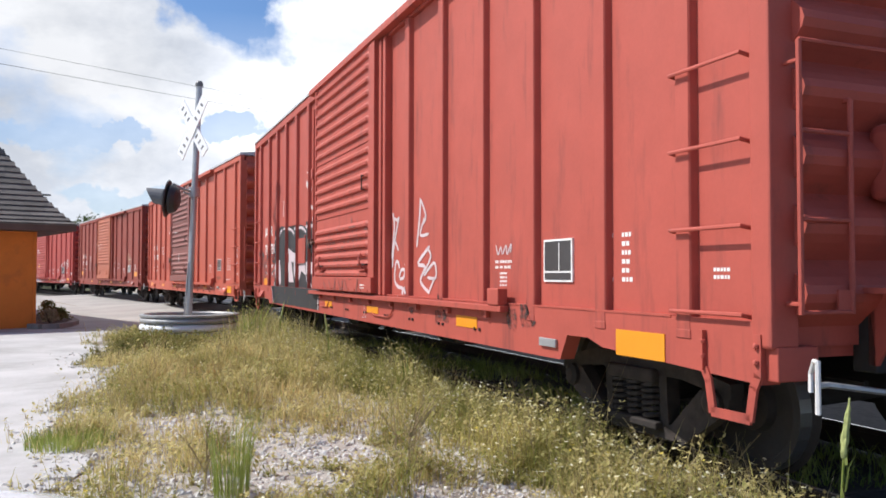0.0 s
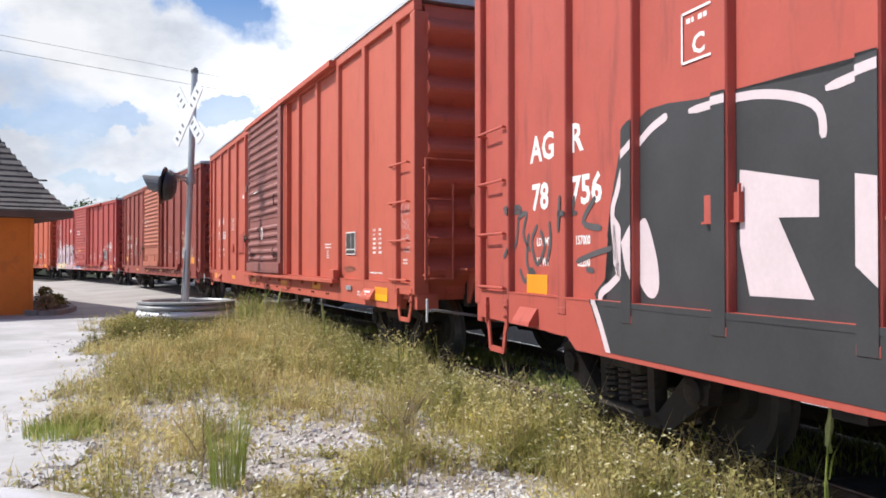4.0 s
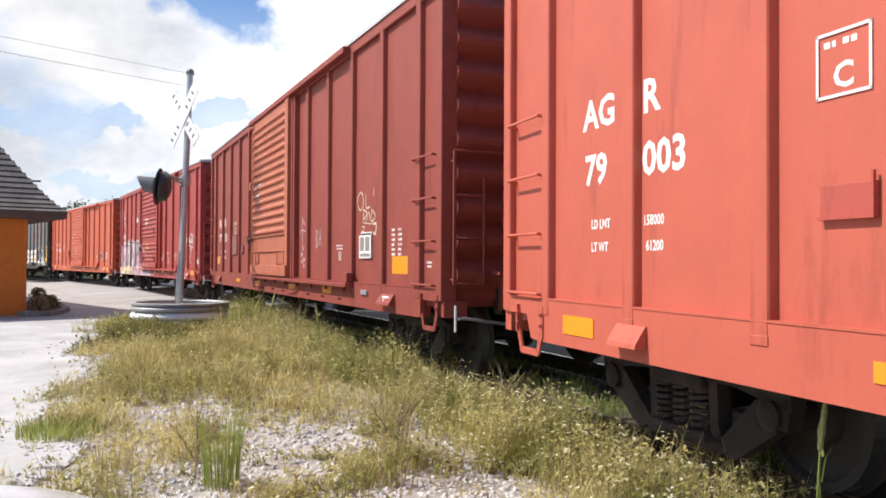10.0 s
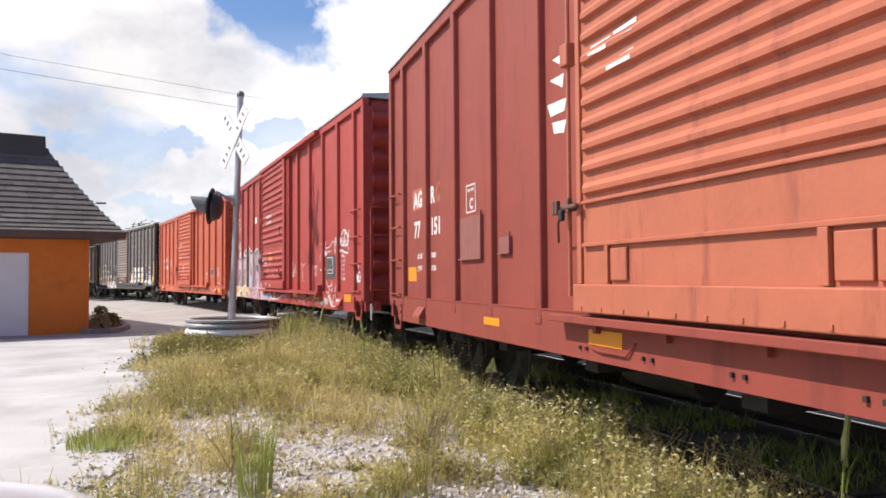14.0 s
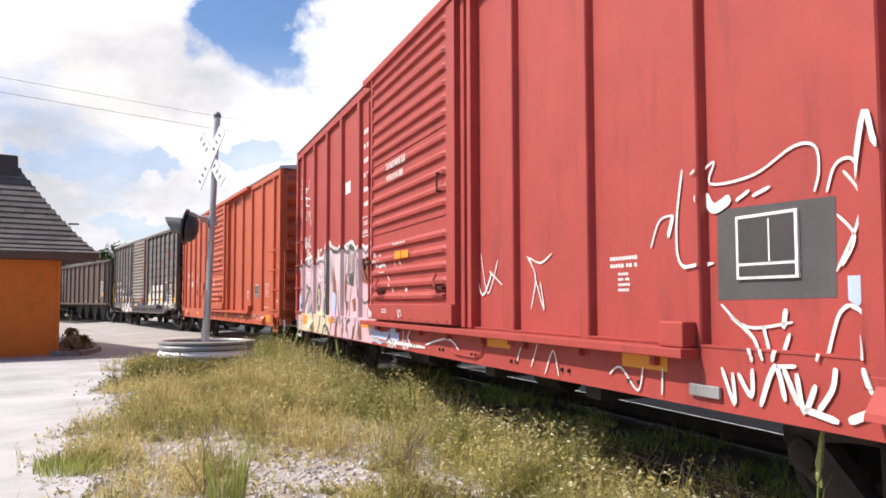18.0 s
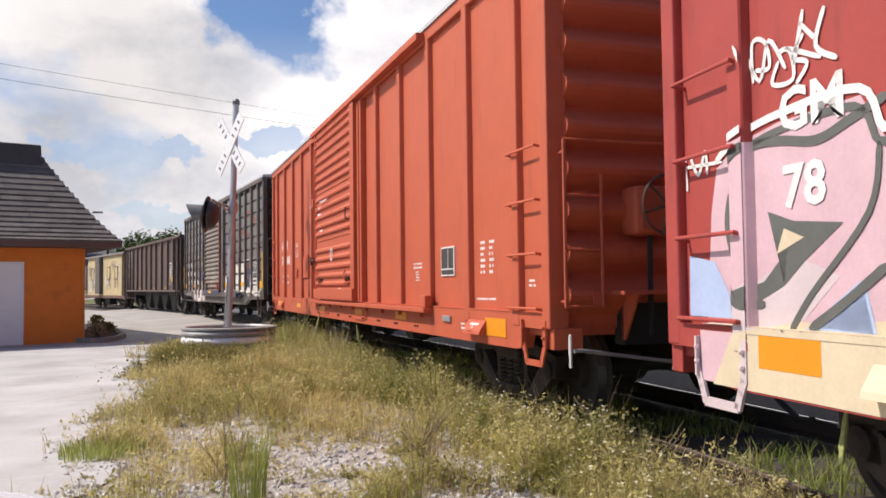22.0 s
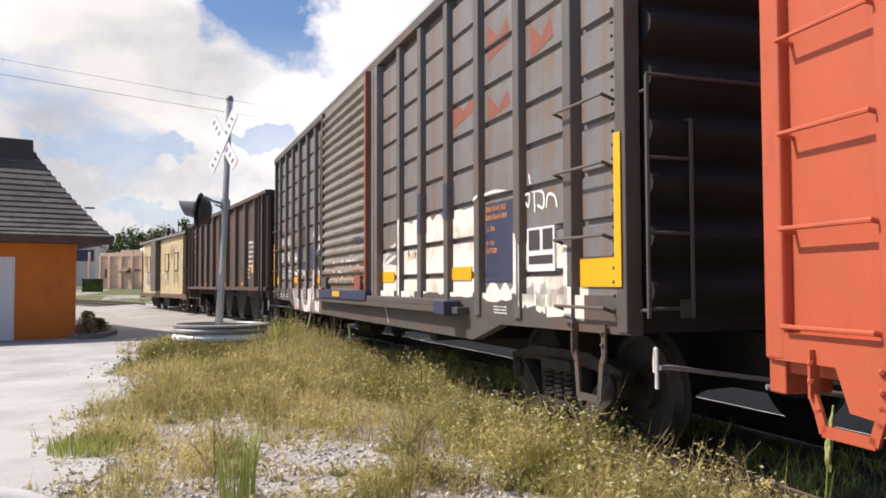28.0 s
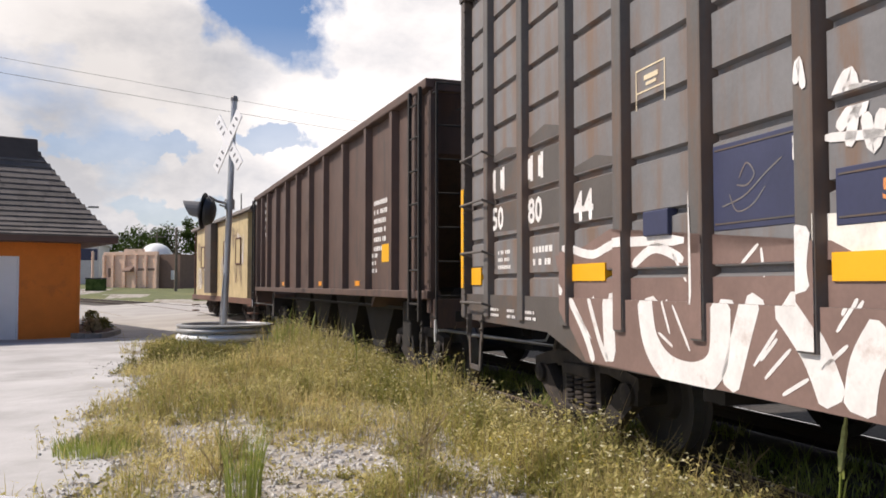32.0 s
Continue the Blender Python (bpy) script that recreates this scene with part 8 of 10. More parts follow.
def pink_dark(bm):
    blob(bm, [(5.01, 2.28), (4.81, 2.32), (4.79, 2.10), (4.75, 1.80), (4.98, 1.74), (5.04, 1.89)])
    blob(bm, [(5.01, 1.71), (4.76, 1.73), (4.74, 1.53), (4.79, 1.23), (4.96, 1.27)])
    blob(bm, [(3.21, 1.89), (2.98, 1.87), (2.99, 1.74), (3.19, 1.74)])
    blob(bm, curve([(5.81, 1.54), (5.68, 1.83), (5.51, 1.77), (5.43, 1.57), (5.55, 1.35), (5.71, 1.36)], 4))
    blob(bm, [(6.87, 1.86), (6.68, 1.80), (6.36, 1.77), (6.60, 1.62), (6.76, 1.50), (7.01, 1.40), (7.15, 1.46), (6.91, 1.52), (6.73, 1.67), (6.83, 1.73)])
    blob(bm, [(3.30, 1.92), (3.03, 1.93), (3.06, 1.75), (3.31, 1.77)])
    stroke(bm, curve([(5.01, 0.95), (4.94, 1.08), (4.77, 1.13), (4.61, 1.07), (4.52, 0.95)], 5), 0.06)
    stroke(bm, curve([(3.25, 1.08), (3.21, 1.19), (3.11, 1.24), (3.01, 1.25)], 5), 0.06)
    stroke(bm, curve([(5.05, 2.29), (4.86, 1.94), (4.91, 1.51)], 5), 0.1)
    stroke(bm, curve([(4.77, 1.03), (4.60, 1.09), (4.46, 0.97)], 5), 0.05)


def pink_pale_in_dark(bm):
    blob(bm, [(5.66, 1.74), (5.53, 1.71), (5.52, 1.46), (5.63, 1.42)])
    blob(bm, [(6.75, 1.77), (6.61, 1.72), (6.81, 1.65)])
    blob(bm, [(4.98, 1.64), (4.80, 1.68), (4.79, 1.56)])


def pink_lines(bm):
    stroke(bm, curve([(7.17, 1.98), (7.12, 2.14), (6.97, 2.20), (6.76, 2.19), (6.51, 2.15), (6.30, 2.20), (6.09, 2.26)], 5), 0.045)
    stroke(bm, curve([(7.17, 1.99), (7.21, 1.82), (7.15, 1.61), (7.09, 1.42), (6.91, 1.41)], 5), 0.045)
    stroke(bm, curve([(6.12, 1.58), (6.34, 1.44), (6.59, 1.30)], 5), 0.045)
    stroke(bm, curve([(7.12, 2.18), (6.78, 2.24), (6.27, 2.25), (6.14, 2.08), (5.98, 2.12)], 5), 0.036)
    stroke(bm, curve([(6.14, 2.08), (6.21, 1.80), (6.57, 1.46), (6.72, 1.29)], 5), 0.032)
    stroke(bm, curve([(5.98, 2.07), (5.83, 2.15), (5.55, 2.20), (5.26, 2.19), (5.12, 2.07), (5.11, 1.71), (5.20, 1.32), (5.31, 1.13), (5.50, 0.97)], 5), 0.036)
    stroke(bm, curve([(5.98, 2.07), (6.02, 1.75), (5.94, 1.38), (5.83, 1.18)], 5), 0.032)
    stroke(bm, curve([(5.07, 2.28), (4.81, 2.32), (4.66, 2.42), (4.43, 2.31), (3.87, 2.27)], 5), 0.045)
    stroke(bm, curve([(3.87, 2.27), (3.68, 2.31), (3.41, 2.24), (3.28, 2.31), (3.13, 2.32), (2.97, 2.27)], 5), 0.045)
    stroke(bm, curve([(2.97, 2.25), (3.19, 2.28), (3.32, 2.17)], 5), 0.041)
    stroke(bm, curve([(4.78, 2.41), (4.31, 2.31), (3.70, 2.29), (3.33, 2.32), (3.03, 2.27), (2.87, 2.16), (2.72, 2.18)], 5), 0.036)
    stroke(bm, curve([(2.72, 2.18), (2.45, 2.23), (2.29, 2.17), (2.09, 2.24), (1.70, 2.26)], 5), 0.036)
    stroke(bm, curve([(3.46, 2.23), (3.53, 1.91), (3.31, 1.76)], 5), 0.032)
    stroke(bm, curve([(2.99, 2.21), (2.97, 1.92), (3.12, 1.74)], 5), 0.032)
    stroke(bm, curve([(2.59, 2.14), (2.56, 1.73), (2.40, 1.50), (1.94, 1.57)], 5), 0.032)
    stroke(bm, curve([(4.41, 1.81), (4.13, 1.61), (4.22, 1.31), (3.82, 1.13)], 5), 0.027)
    stroke(bm, curve([(3.79, 1.69), (3.69, 1.18)], 5), 0.045)
    stroke(bm, curve([(3.54, 1.69), (3.44, 1.33), (3.58, 1.03)], 5), 0.027)
    stroke(bm, curve([(3.15, 1.72), (3.27, 1.33), (3.10, 1.00)], 5), 0.027)
    stroke(bm, curve([(2.75, 1.71), (2.65, 1.35), (2.80, 0.98)], 5), 0.027)
    stroke(bm, curve([(2.42, 1.24), (2.60, 0.98)], 5), 0.027)
    stroke(bm, curve([(5.63, 2.22), (5.45, 1.86), (5.77, 1.39)], 5), 0.027)


def pink_white(bm):
    stroke(bm, curve([(7.30, 2.17), (7.08, 2.27), (6.75, 2.32), (6.24, 2.32), (6.11, 2.13), (5.95, 2.20), (5.68, 2.27), (5.27, 2.26), (5.08, 2.38)], 5), 0.040)
    stroke(bm, curve([(5.08, 2.38), (4.84, 2.39), (4.67, 2.49), (4.43, 2.38), (3.87, 2.33), (3.68, 2.37)], 5), 0.040)
    stroke(bm, curve([(3.68, 2.37), (3.41, 2.30), (3.29, 2.37), (3.13, 2.39), (2.96, 2.34)], 5), 0.040)
    stroke(bm, curve([(4.78, 2.46), (4.31, 2.36), (3.69, 2.34), (3.27, 2.38), (3.01, 2.33), (2.72, 2.23), (2.45, 2.29), (2.28, 2.23), (2.06, 2.29), (1.70, 2.31), (1.63, 2.20)], 5), 0.040)
    stroke(bm, curve([(7.04, 3.89), (6.95, 3.66), (6.65, 3.64), (6.58, 3.78)], 5), 0.024)
    stroke(bm, curve([(7.13, 3.66), (6.85, 3.61), (7.06, 3.52), (6.47, 3.40)], 5), 0.024)
    stroke(bm, curve([(7.13, 3.49), (6.79, 3.42), (6.93, 3.34), (6.54, 3.28)], 5), 0.024)
    stroke(bm, curve([(7.07, 3.32), (6.94, 3.05), (6.73, 3.21), (6.68, 3.01)], 5), 0.024)
    stroke(bm, curve([(6.61, 3.21), (6.38, 2.88)], 5), 0.024)
    stroke(bm, curve([(6.43, 3.18), (6.61, 3.09)], 5), 0.024)
    stroke(bm, curve([(7.03, 2.72), (6.90, 2.51), (6.82, 2.69), (6.70, 2.52)], 5), 0.024)
    stroke(bm, curve([(6.57, 2.76), (6.64, 2.52)], 5), 0.028)
    stroke(bm, curve([(6.70, 2.62), (6.46, 2.51)], 5), 0.024)
    stroke(bm, curve([(6.95, 2.51), (6.95, 2.71), (6.85, 2.69), (6.82, 2.56), (6.93, 2.57)], 5), 0.024)
    stroke(bm, curve([(6.75, 2.57), (6.80, 2.47), (6.65, 2.46), (6.67, 2.60), (6.76, 2.61)], 5), 0.024)
    stroke(bm, curve([(6.57, 2.65), (6.65, 2.56), (6.55, 2.51), (6.63, 2.43)], 5), 0.024)
    stroke(bm, curve([(6.43, 2.73), (6.49, 2.57), (6.36, 2.48)], 5), 0.028)
    stroke(bm, curve([(6.49, 2.60), (6.60, 2.71)], 5), 0.024)
    stroke(bm, curve([(7.61, 2.25), (7.59, 2.04)], 5), 0.024)
    stroke(bm, curve([(7.55, 2.23), (7.47, 2.12), (7.40, 2.24), (7.38, 2.11)], 5), 0.024)
    stroke(bm, curve([(7.64, 2.18), (7.24, 2.16)], 5), 0.020)
    stroke(bm, curve([(1.41, 2.04), (1.35, 2.12), (1.28, 1.93), (1.24, 2.08)], 5), 0.028)
    stroke(bm, curve([(1.22, 1.93), (1.11, 2.08), (1.04, 1.94), (1.17, 1.94)], 5), 0.028)
    stroke(bm, curve([(1.01, 2.06), (1.07, 1.94), (0.90, 1.99)], 5), 0.028)
    stroke(bm, curve([(1.31, 1.89), (0.82, 1.86)], 5), 0.024)
    stroke(bm, curve([(0.97, 1.93), (0.88, 1.95), (0.82, 1.85)], 5), 0.024)
    stroke(bm, curve([(0.78, 1.82), (0.65, 1.74), (0.51, 1.62), (0.52, 1.58)], 5), 0.020)
    stroke(bm, curve([(0.49, 1.98), (0.43, 1.89)], 5), 0.016)
    stroke(bm, curve([(0.28, 1.97), (0.23, 1.93)], 5), 0.024)
    stroke(bm, curve([(0.05, 1.59), (0.01, 1.68), (-0.04, 1.57)], 5), 0.028)
    stroke(bm, curve([(0.18, 1.43), (0.12, 1.34), (0.09, 1.43), (0.03, 1.35)], 5), 0.020)
    stroke(bm, curve([(0.99, 1.05), (0.95, 0.96), (0.86, 1.04), (0.82, 0.96), (0.73, 1.02), (0.63, 0.98)], 5), 0.024)
    stroke(bm, curve([(0.73, 1.02), (0.42, 1.04)], 5), 0.016)
    stroke(bm, curve([(0.33, 1.19), (0.36, 1.02), (0.26, 1.00), (0.27, 1.10)], 5), 0.024)
    stroke(bm, curve([(0.08, 1.20), (0.19, 1.11), (0.10, 1.08), (0.20, 0.99)], 5), 0.028)


def blue_spots_4(bm):
    blob(bm, [(-5.87, 1.62), (-5.94, 1.62), (-5.98, 1.57), (-5.92, 1.49), (-5.87, 1.52)])
    blob(bm, [(0.93, 1.17), (0.80, 1.22), (0.55, 1.20), (0.52, 1.08), (0.85, 1.01)])
    blob(bm, [(1.74, 1.17), (1.28, 1.14), (0.93, 1.16), (0.93, 1.06), (1.34, 0.99), (1.73, 1.01)])


def metro_tag(bm):
    stroke(bm, curve([(-5.97, 1.98), (-6.04, 2.27), (-6.09, 2.13), (-6.16, 2.26), (-6.19, 2.10)], 5), 0.028)
    stroke(bm, curve([(-6.28, 2.26), (-6.21, 2.20), (-6.27, 2.11), (-6.36, 2.14)], 5), 0.028)
    stroke(bm, curve([(-6.23, 2.18), (-6.31, 2.19)], 5), 0.028)
    stroke(bm, curve([(-6.34, 2.08), (-6.42, 2.25), (-6.50, 2.18), (-6.39, 2.15), (-6.47, 2.08)], 5), 0.028)
    stroke(bm, curve([(-6.47, 2.34), (-6.41, 2.22), (-6.52, 2.10), (-6.63, 2.16), (-6.60, 2.30), (-6.46, 2.33)], 5), 0.028)
    stroke(bm, curve([(-6.64, 2.25), (-6.57, 2.11), (-6.68, 2.13), (-6.72, 2.26), (-6.64, 2.26)], 5), 0.028)
    stroke(bm, curve([(-6.22, 2.30), (-6.37, 2.38), (-6.56, 2.35)], 5), 0.028)
    stroke(bm, curve([(-6.75, 2.37), (-6.66, 2.24)], 5), 0.032)
    stroke(bm, curve([(-6.10, 2.01), (-6.26, 2.03), (-6.45, 1.99), (-6.69, 1.97)], 5), 0.028)
    stroke(bm, curve([(-6.24, 2.06), (-6.30, 1.96)], 5), 0.028)
    stroke(bm, curve([(-6.66, 2.06), (-6.71, 2.04)], 5), 0.040)
    stroke(bm, curve([(-7.30, 1.76), (-7.33, 1.72), (-7.31, 1.69)], 5), 0.016)
    stroke(bm, curve([(-7.21, 1.61), (-7.26, 1.47), (-7.30, 1.61), (-7.33, 1.49), (-7.42, 1.50), (-7.40, 1.63), (-7.34, 1.62)], 5), 0.032)
    stroke(bm, curve([(-7.25, 1.59), (-7.26, 1.49)], 5), 0.024)
    stroke(bm, curve([(-1.71, 1.84), (-1.89, 1.57), (-2.11, 1.77)], 5), 0.024)
    stroke(bm, curve([(-2.80, 1.86), (-2.94, 1.70), (-2.86, 1.46)], 5), 0.016)


def patch_scrawls(bm):
    stroke(bm, curve([(-4.46, 1.82), (-4.55, 1.97), (-4.68, 1.99)], 5), 0.014)
    stroke(bm, curve([(-4.77, 2.23), (-4.71, 1.93), (-4.75, 1.71), (-5.02, 1.71)], 5), 0.019)
    stroke(bm, curve([(-4.63, 1.87), (-4.68, 1.99)], 5), 0.031)
    stroke(bm, curve([(-4.92, 2.18), (-5.04, 2.23), (-5.01, 2.12), (-5.33, 2.12), (-5.59, 2.21), (-5.72, 2.19), (-5.74, 2.08), (-5.71, 1.99)], 5), 0.014)
    stroke(bm, curve([(-4.96, 2.07), (-5.03, 1.99), (-5.16, 2.03)], 5), 0.056)
    stroke(bm, curve([(-5.20, 2.01), (-5.30, 2.05)], 5), 0.019)
    stroke(bm, curve([(-5.32, 2.02), (-5.44, 2.05)], 5), 0.019)
    stroke(bm, curve([(-5.78, 1.98), (-5.83, 2.09), (-5.92, 2.10), (-5.97, 1.98), (-5.93, 1.82), (-5.82, 1.64)], 5), 0.015)
    stroke(bm, curve([(-5.87, 2.06), (-5.95, 1.96), (-5.98, 1.82)], 5), 0.014)
    stroke(bm, curve([(-5.83, 1.88), (-5.92, 1.78), (-5.85, 1.66)], 5), 0.014)
    stroke(bm, curve([(-5.07, 1.50), (-5.26, 1.39), (-5.56, 1.42)], 5), 0.015)
    stroke(bm, curve([(-5.52, 1.48), (-5.50, 1.39)], 5), 0.031)
    stroke(bm, curve([(-5.14, 1.44), (-5.30, 1.34), (-5.35, 1.23)], 5), 0.022)
    stroke(bm, curve([(-5.37, 1.40), (-5.42, 1.24)], 5), 0.022)
    stroke(bm, curve([(-5.54, 1.37), (-5.48, 1.24)], 5), 0.025)
    stroke(bm, curve([(-5.75, 1.26), (-5.82, 1.45), (-5.88, 1.50)], 5), 0.019)
    stroke(bm, curve([(-5.88, 1.50), (-5.96, 1.45), (-5.99, 1.28)], 5), 0.019)
    stroke(bm, curve([(-5.13, 1.19), (-5.22, 1.02), (-5.21, 1.17)], 5), 0.025)
    stroke(bm, curve([(-5.25, 1.17), (-5.34, 1.07), (-5.35, 1.20)], 5), 0.028)
    stroke(bm, curve([(-5.40, 1.03), (-5.50, 1.22), (-5.56, 1.07)], 5), 0.031)
    stroke(bm, curve([(-5.55, 1.22), (-5.64, 1.06)], 5), 0.031)
    stroke(bm, curve([(-5.63, 1.20), (-5.67, 1.04), (-5.74, 1.16)], 5), 0.031)
    stroke(bm, curve([(-5.75, 1.05), (-5.83, 1.15), (-5.85, 1.24)], 5), 0.028)
    stroke(bm, curve([(-5.67, 1.05), (-5.86, 1.02)], 5), 0.031)
    stroke(bm, curve([(-5.91, 1.03), (-6.03, 1.08)], 5), 0.037)
    stroke(bm, curve([(-5.50, 1.22), (-5.63, 1.23)], 5), 0.019)
    stroke(bm, curve([(-5.99, 1.25), (-6.03, 1.15)], 5), 0.025)
    stroke(bm, curve([(-2.71, 1.05), (-2.82, 1.19), (-3.06, 1.22), (-2.96, 1.03)], 5), 0.014)
    stroke(bm, curve([(-3.19, 1.00), (-3.32, 1.17), (-3.40, 1.00)], 5), 0.014)
    stroke(bm, curve([(-4.07, 1.07), (-4.20, 1.12), (-4.38, 1.00), (-4.44, 1.14)], 5), 0.014)
    stroke(bm, curve([(-4.63, 1.15), (-4.62, 1.00)], 5), 0.014)
    stroke(bm, curve([(-1.86, 1.93), (-2.01, 1.58), (-2.23, 1.86)], 5), 0.014)
    stroke(bm, curve([(-2.05, 1.77), (-2.32, 1.65)], 5), 0.014)
    stroke(bm, curve([(-2.83, 1.85), (-3.03, 1.80), (-3.21, 1.86)], 5), 0.014)
    stroke(bm, curve([(-2.93, 1.70), (-3.08, 1.45), (-3.02, 1.66)], 5), 0.014)
    stroke(bm, curve([(1.72, 1.04), (-0.45, 1.04)], 5), 0.037)
    stroke(bm, curve([(-0.45, 1.07), (-1.13, 1.16), (-1.43, 1.07)], 5), 0.019)


paint(car_4, "graffiti_fill", pink_fill, LILAC, S4(0.001), "pale pink graffiti fill")
paint(car_4, "graffiti_cream", pink_cream, CREAM, S4(0.002), "cream lower part of the piece")
paint_each(car_4, "graffiti_white_part", pink_white_parts, PINK_WHITE, S4(0.003), "white inside of a letter")
paint_each(car_4, "graffiti_blue", pink_blue, BLUE_SPRAY, S4(0.004), "pale blue facet of a letter")
paint_each(car_4, "graffiti_red", pink_red, RUST_SPRAY, S4(0.005), "red gap between the letters")
paint_each(car_4, "graffiti_shadow", pink_dark, GREEN_GREY, S4(0.006), "grey-green letter shadows")
paint_each(car_4, "graffiti_pale", pink_pale_in_dark, CREAM, S4(0.008), "pale heart of a dark letter")
paint_each(car_4, "graffiti_red_outline", pink_red_lines, RUST_SPRAY, S4(0.009), "red-brown letter outlines")
paint_each(car_4, "graffiti_outline", pink_lines, GREEN_GREY, S4(0.010), "dark grey letter outlines")
paint_each(car_4, "graffiti_highlight", pink_white, WHITE, S4(0.011), "white outline and tags")
paint_each(car_4, "graffiti_smear", blue_spots_4, BLUE_SPRAY, S4(0.002), "pale blue smear")
paint_each(car_4, "graffiti_tag", metro_tag, WHITE, S4(0.012), "white spray tag over the stencils")
paint_each(car_4, "graffiti_scrawl", patch_scrawls, WHITE, S4(0.013), "white scrawls round the dark patch")
# the spray covers the flanks of the posts too
for p, top, mat in ((7.05, 2.22, LILAC), (5.93, 2.16, LILAC), (4.80, 2.36, GREEN_GREY), (3.70, 2.30, LILAC), (2.56, 2.24, LILAC)):
    bm = extrude_z(bmesh.new(), [(-1.546, p - 0.083), (-1.592, p - 0.064), (-1.6015, p - 0.055), (-1.6015, p + 0.055), (-1.592, p + 0.064), (-1.546, p + 0.083)], 1.284, top)
    part("sprayed_post_face", bm, mat, car_4, "spray paint over a side post")
part("sprayed_sill_top", B(-1.6, -1.5465, 4.5, 7.4, 1.294, 1.297), CREAM, car_4, "spray paint on the sill's upper edge")
part("sprayed_sill_top", B(-1.6, -1.5465, 1.75, 4.499, 1.294, 1.297), LILAC, car_4, "spray paint on the sill's upper edge")
for o in car_4.children:
    kind = o.name.split(".")[0]
    if kind in ("jacking_pad", "stirrup_step") and sum(v.co.y for v in o.data.vertices) > 0:
        o.data.materials[0] = CREAM if kind == "jacking_pad" else PINK_WHITE
mark_4 = [o for o in car_4.children if o.name.startswith("lettering")]
for o in mark_4:
    o.location.x = -0.006


def black_box(bm):
    blob(bm, [(-5.05, 1.98), (-5.04, 1.52), (-5.81, 1.53), (-5.82, 1.96)])


paint(car_4, "black_patch", black_box, DARK_PATCH, [(-1.5465, -5.85, -4.95, 1.3, 2.2)], "dark grey square patch round the service panel")
letters(car_4, "EXH 10-8 H 11-6", -6.2, 1.9, 0.075, sx=0.5)
letters(car_4, "EW    9-1 H 11-6", -6.2, 1.82, 0.075, sx=0.5)
letters(car_4, "IL      50-6", -6.2, 1.74, 0.075, sx=0.6)
letters(car_4, "IW      9-6", -6.2, 1.66, 0.075, sx=0.6)
letters(car_4, "IH      11-1", -6.2, 1.58, 0.075, sx=0.6)
letters(car_4, "CU FT 5344", -6.2, 1.5, 0.075, sx=0.6)
bm = bmesh.new()
for a in ((2.5, 1.86, 2.4, 2.412), (2.5, 1.86, 2.66, 2.672), (2.5, 2.488, 2.4, 2.67), (1.872, 1.86, 2.4, 2.67)):
    box(bm, -1.553, -1.550, min(a[0], a[1]), max(a[0], a[1]), a[2], a[3])
part("notice_frame", bm, WHITE, car_4)
letters(car_4, "CLOSE BOTH HASPS", 2.47, 2.56, 0.075, sx=0.72)
letters(car_4, "BEFORE MOVING CAR", 2.47, 2.44, 0.075, sx=0.68)
letters(car_4, "DO NOT MOVE CAR", 0.72, 3.05, 0.11, x=-1.7015, sx=0.75)
letters(car_4, "WITH DOOR OPEN", 0.70, 2.91, 0.1, x=-1.7015, sx=0.75)
bars(car_4, 0.45, -0.2, 2.13, 2.175, 1, WHITE, -1.7015, 3, 1)
bars(car_4, 0.86, 0.60, 1.37, 1.43, 2, WHITE, -1.7185, 6, 1)
part("door_sticker", B(-1.708, -1.703, 0.11, 0.35, 1.99, 2.075), YELLOW, car_4, "yellow notice sticker")
part("door_sticker", B(-1.708, -1.703, -0.18, 0.085, 1.99, 2.07), YELLOW, car_4, "yellow notice sticker")
part("paper_label", B(-1.5465, -1.547, 3.24, 3.56, 3.12, 3.3), WHITE, car_4, "white paper label")
for k in range(6):
    bars(car_4, 2.42, 2.1, 2.75 + k * 0.2, 2.88 + k * 0.2, 1, WHITE, -1.5465, 50 + k, 1, 0.9)

# fifth car
mark(car_5, "AG", "R", "78", "848", 2.40, 2.05, 6.47, 5.71)
boards(car_5, ORANGE, 3.14, 4.3)
plate_box(car_5, 4.43, 2.18)
limits(car_5, 6.31, 1.64, "159100", "60900")


def emblem_5(bm):
    blob(bm, [(2.30, 3.48), (2.02, 3.45), (2.01, 3.35), (2.28, 3.39)])
    blob(bm, [(2.38, 3.31), (2.07, 3.32), (2.03, 3.23), (2.29, 3.20)])
    blob(bm, [(2.31, 3.21), (2.07, 3.20), (2.14, 3.12), (2.33, 3.14)])
    blob(bm, [(2.43, 3.07), (2.17, 3.11), (1.94, 3.05), (2.08, 2.96)])
    blob(bm, [(2.17, 2.90), (1.93, 2.95), (1.95, 2.86), (2.20, 2.88)])
    blob(bm, [(2.22, 2.75), (1.95, 2.76), (1.97, 2.70), (2.21, 2.70)])


def emblem_door_5(bm):
    blob(bm, [(1.22, 2.98), (0.98, 2.97), (0.95, 2.90), (1.21, 2.93)])
    blob(bm, [(1.30, 2.85), (0.98, 2.83), (0.96, 2.76), (1.28, 2.78)])
    blob(bm, [(1.15, 2.54), (0.87, 2.54), (0.87, 2.48), (1.14, 2.48)])


paint_each(car_5, "emblem_trace", emblem_5, WHITE, box_surfaces(0.002), "white remains of a painted-out emblem")
paint_each(car_5, "emblem_trace", emblem_door_5, WHITE, box_surfaces(0.002), "white remains of a painted-out emblem")


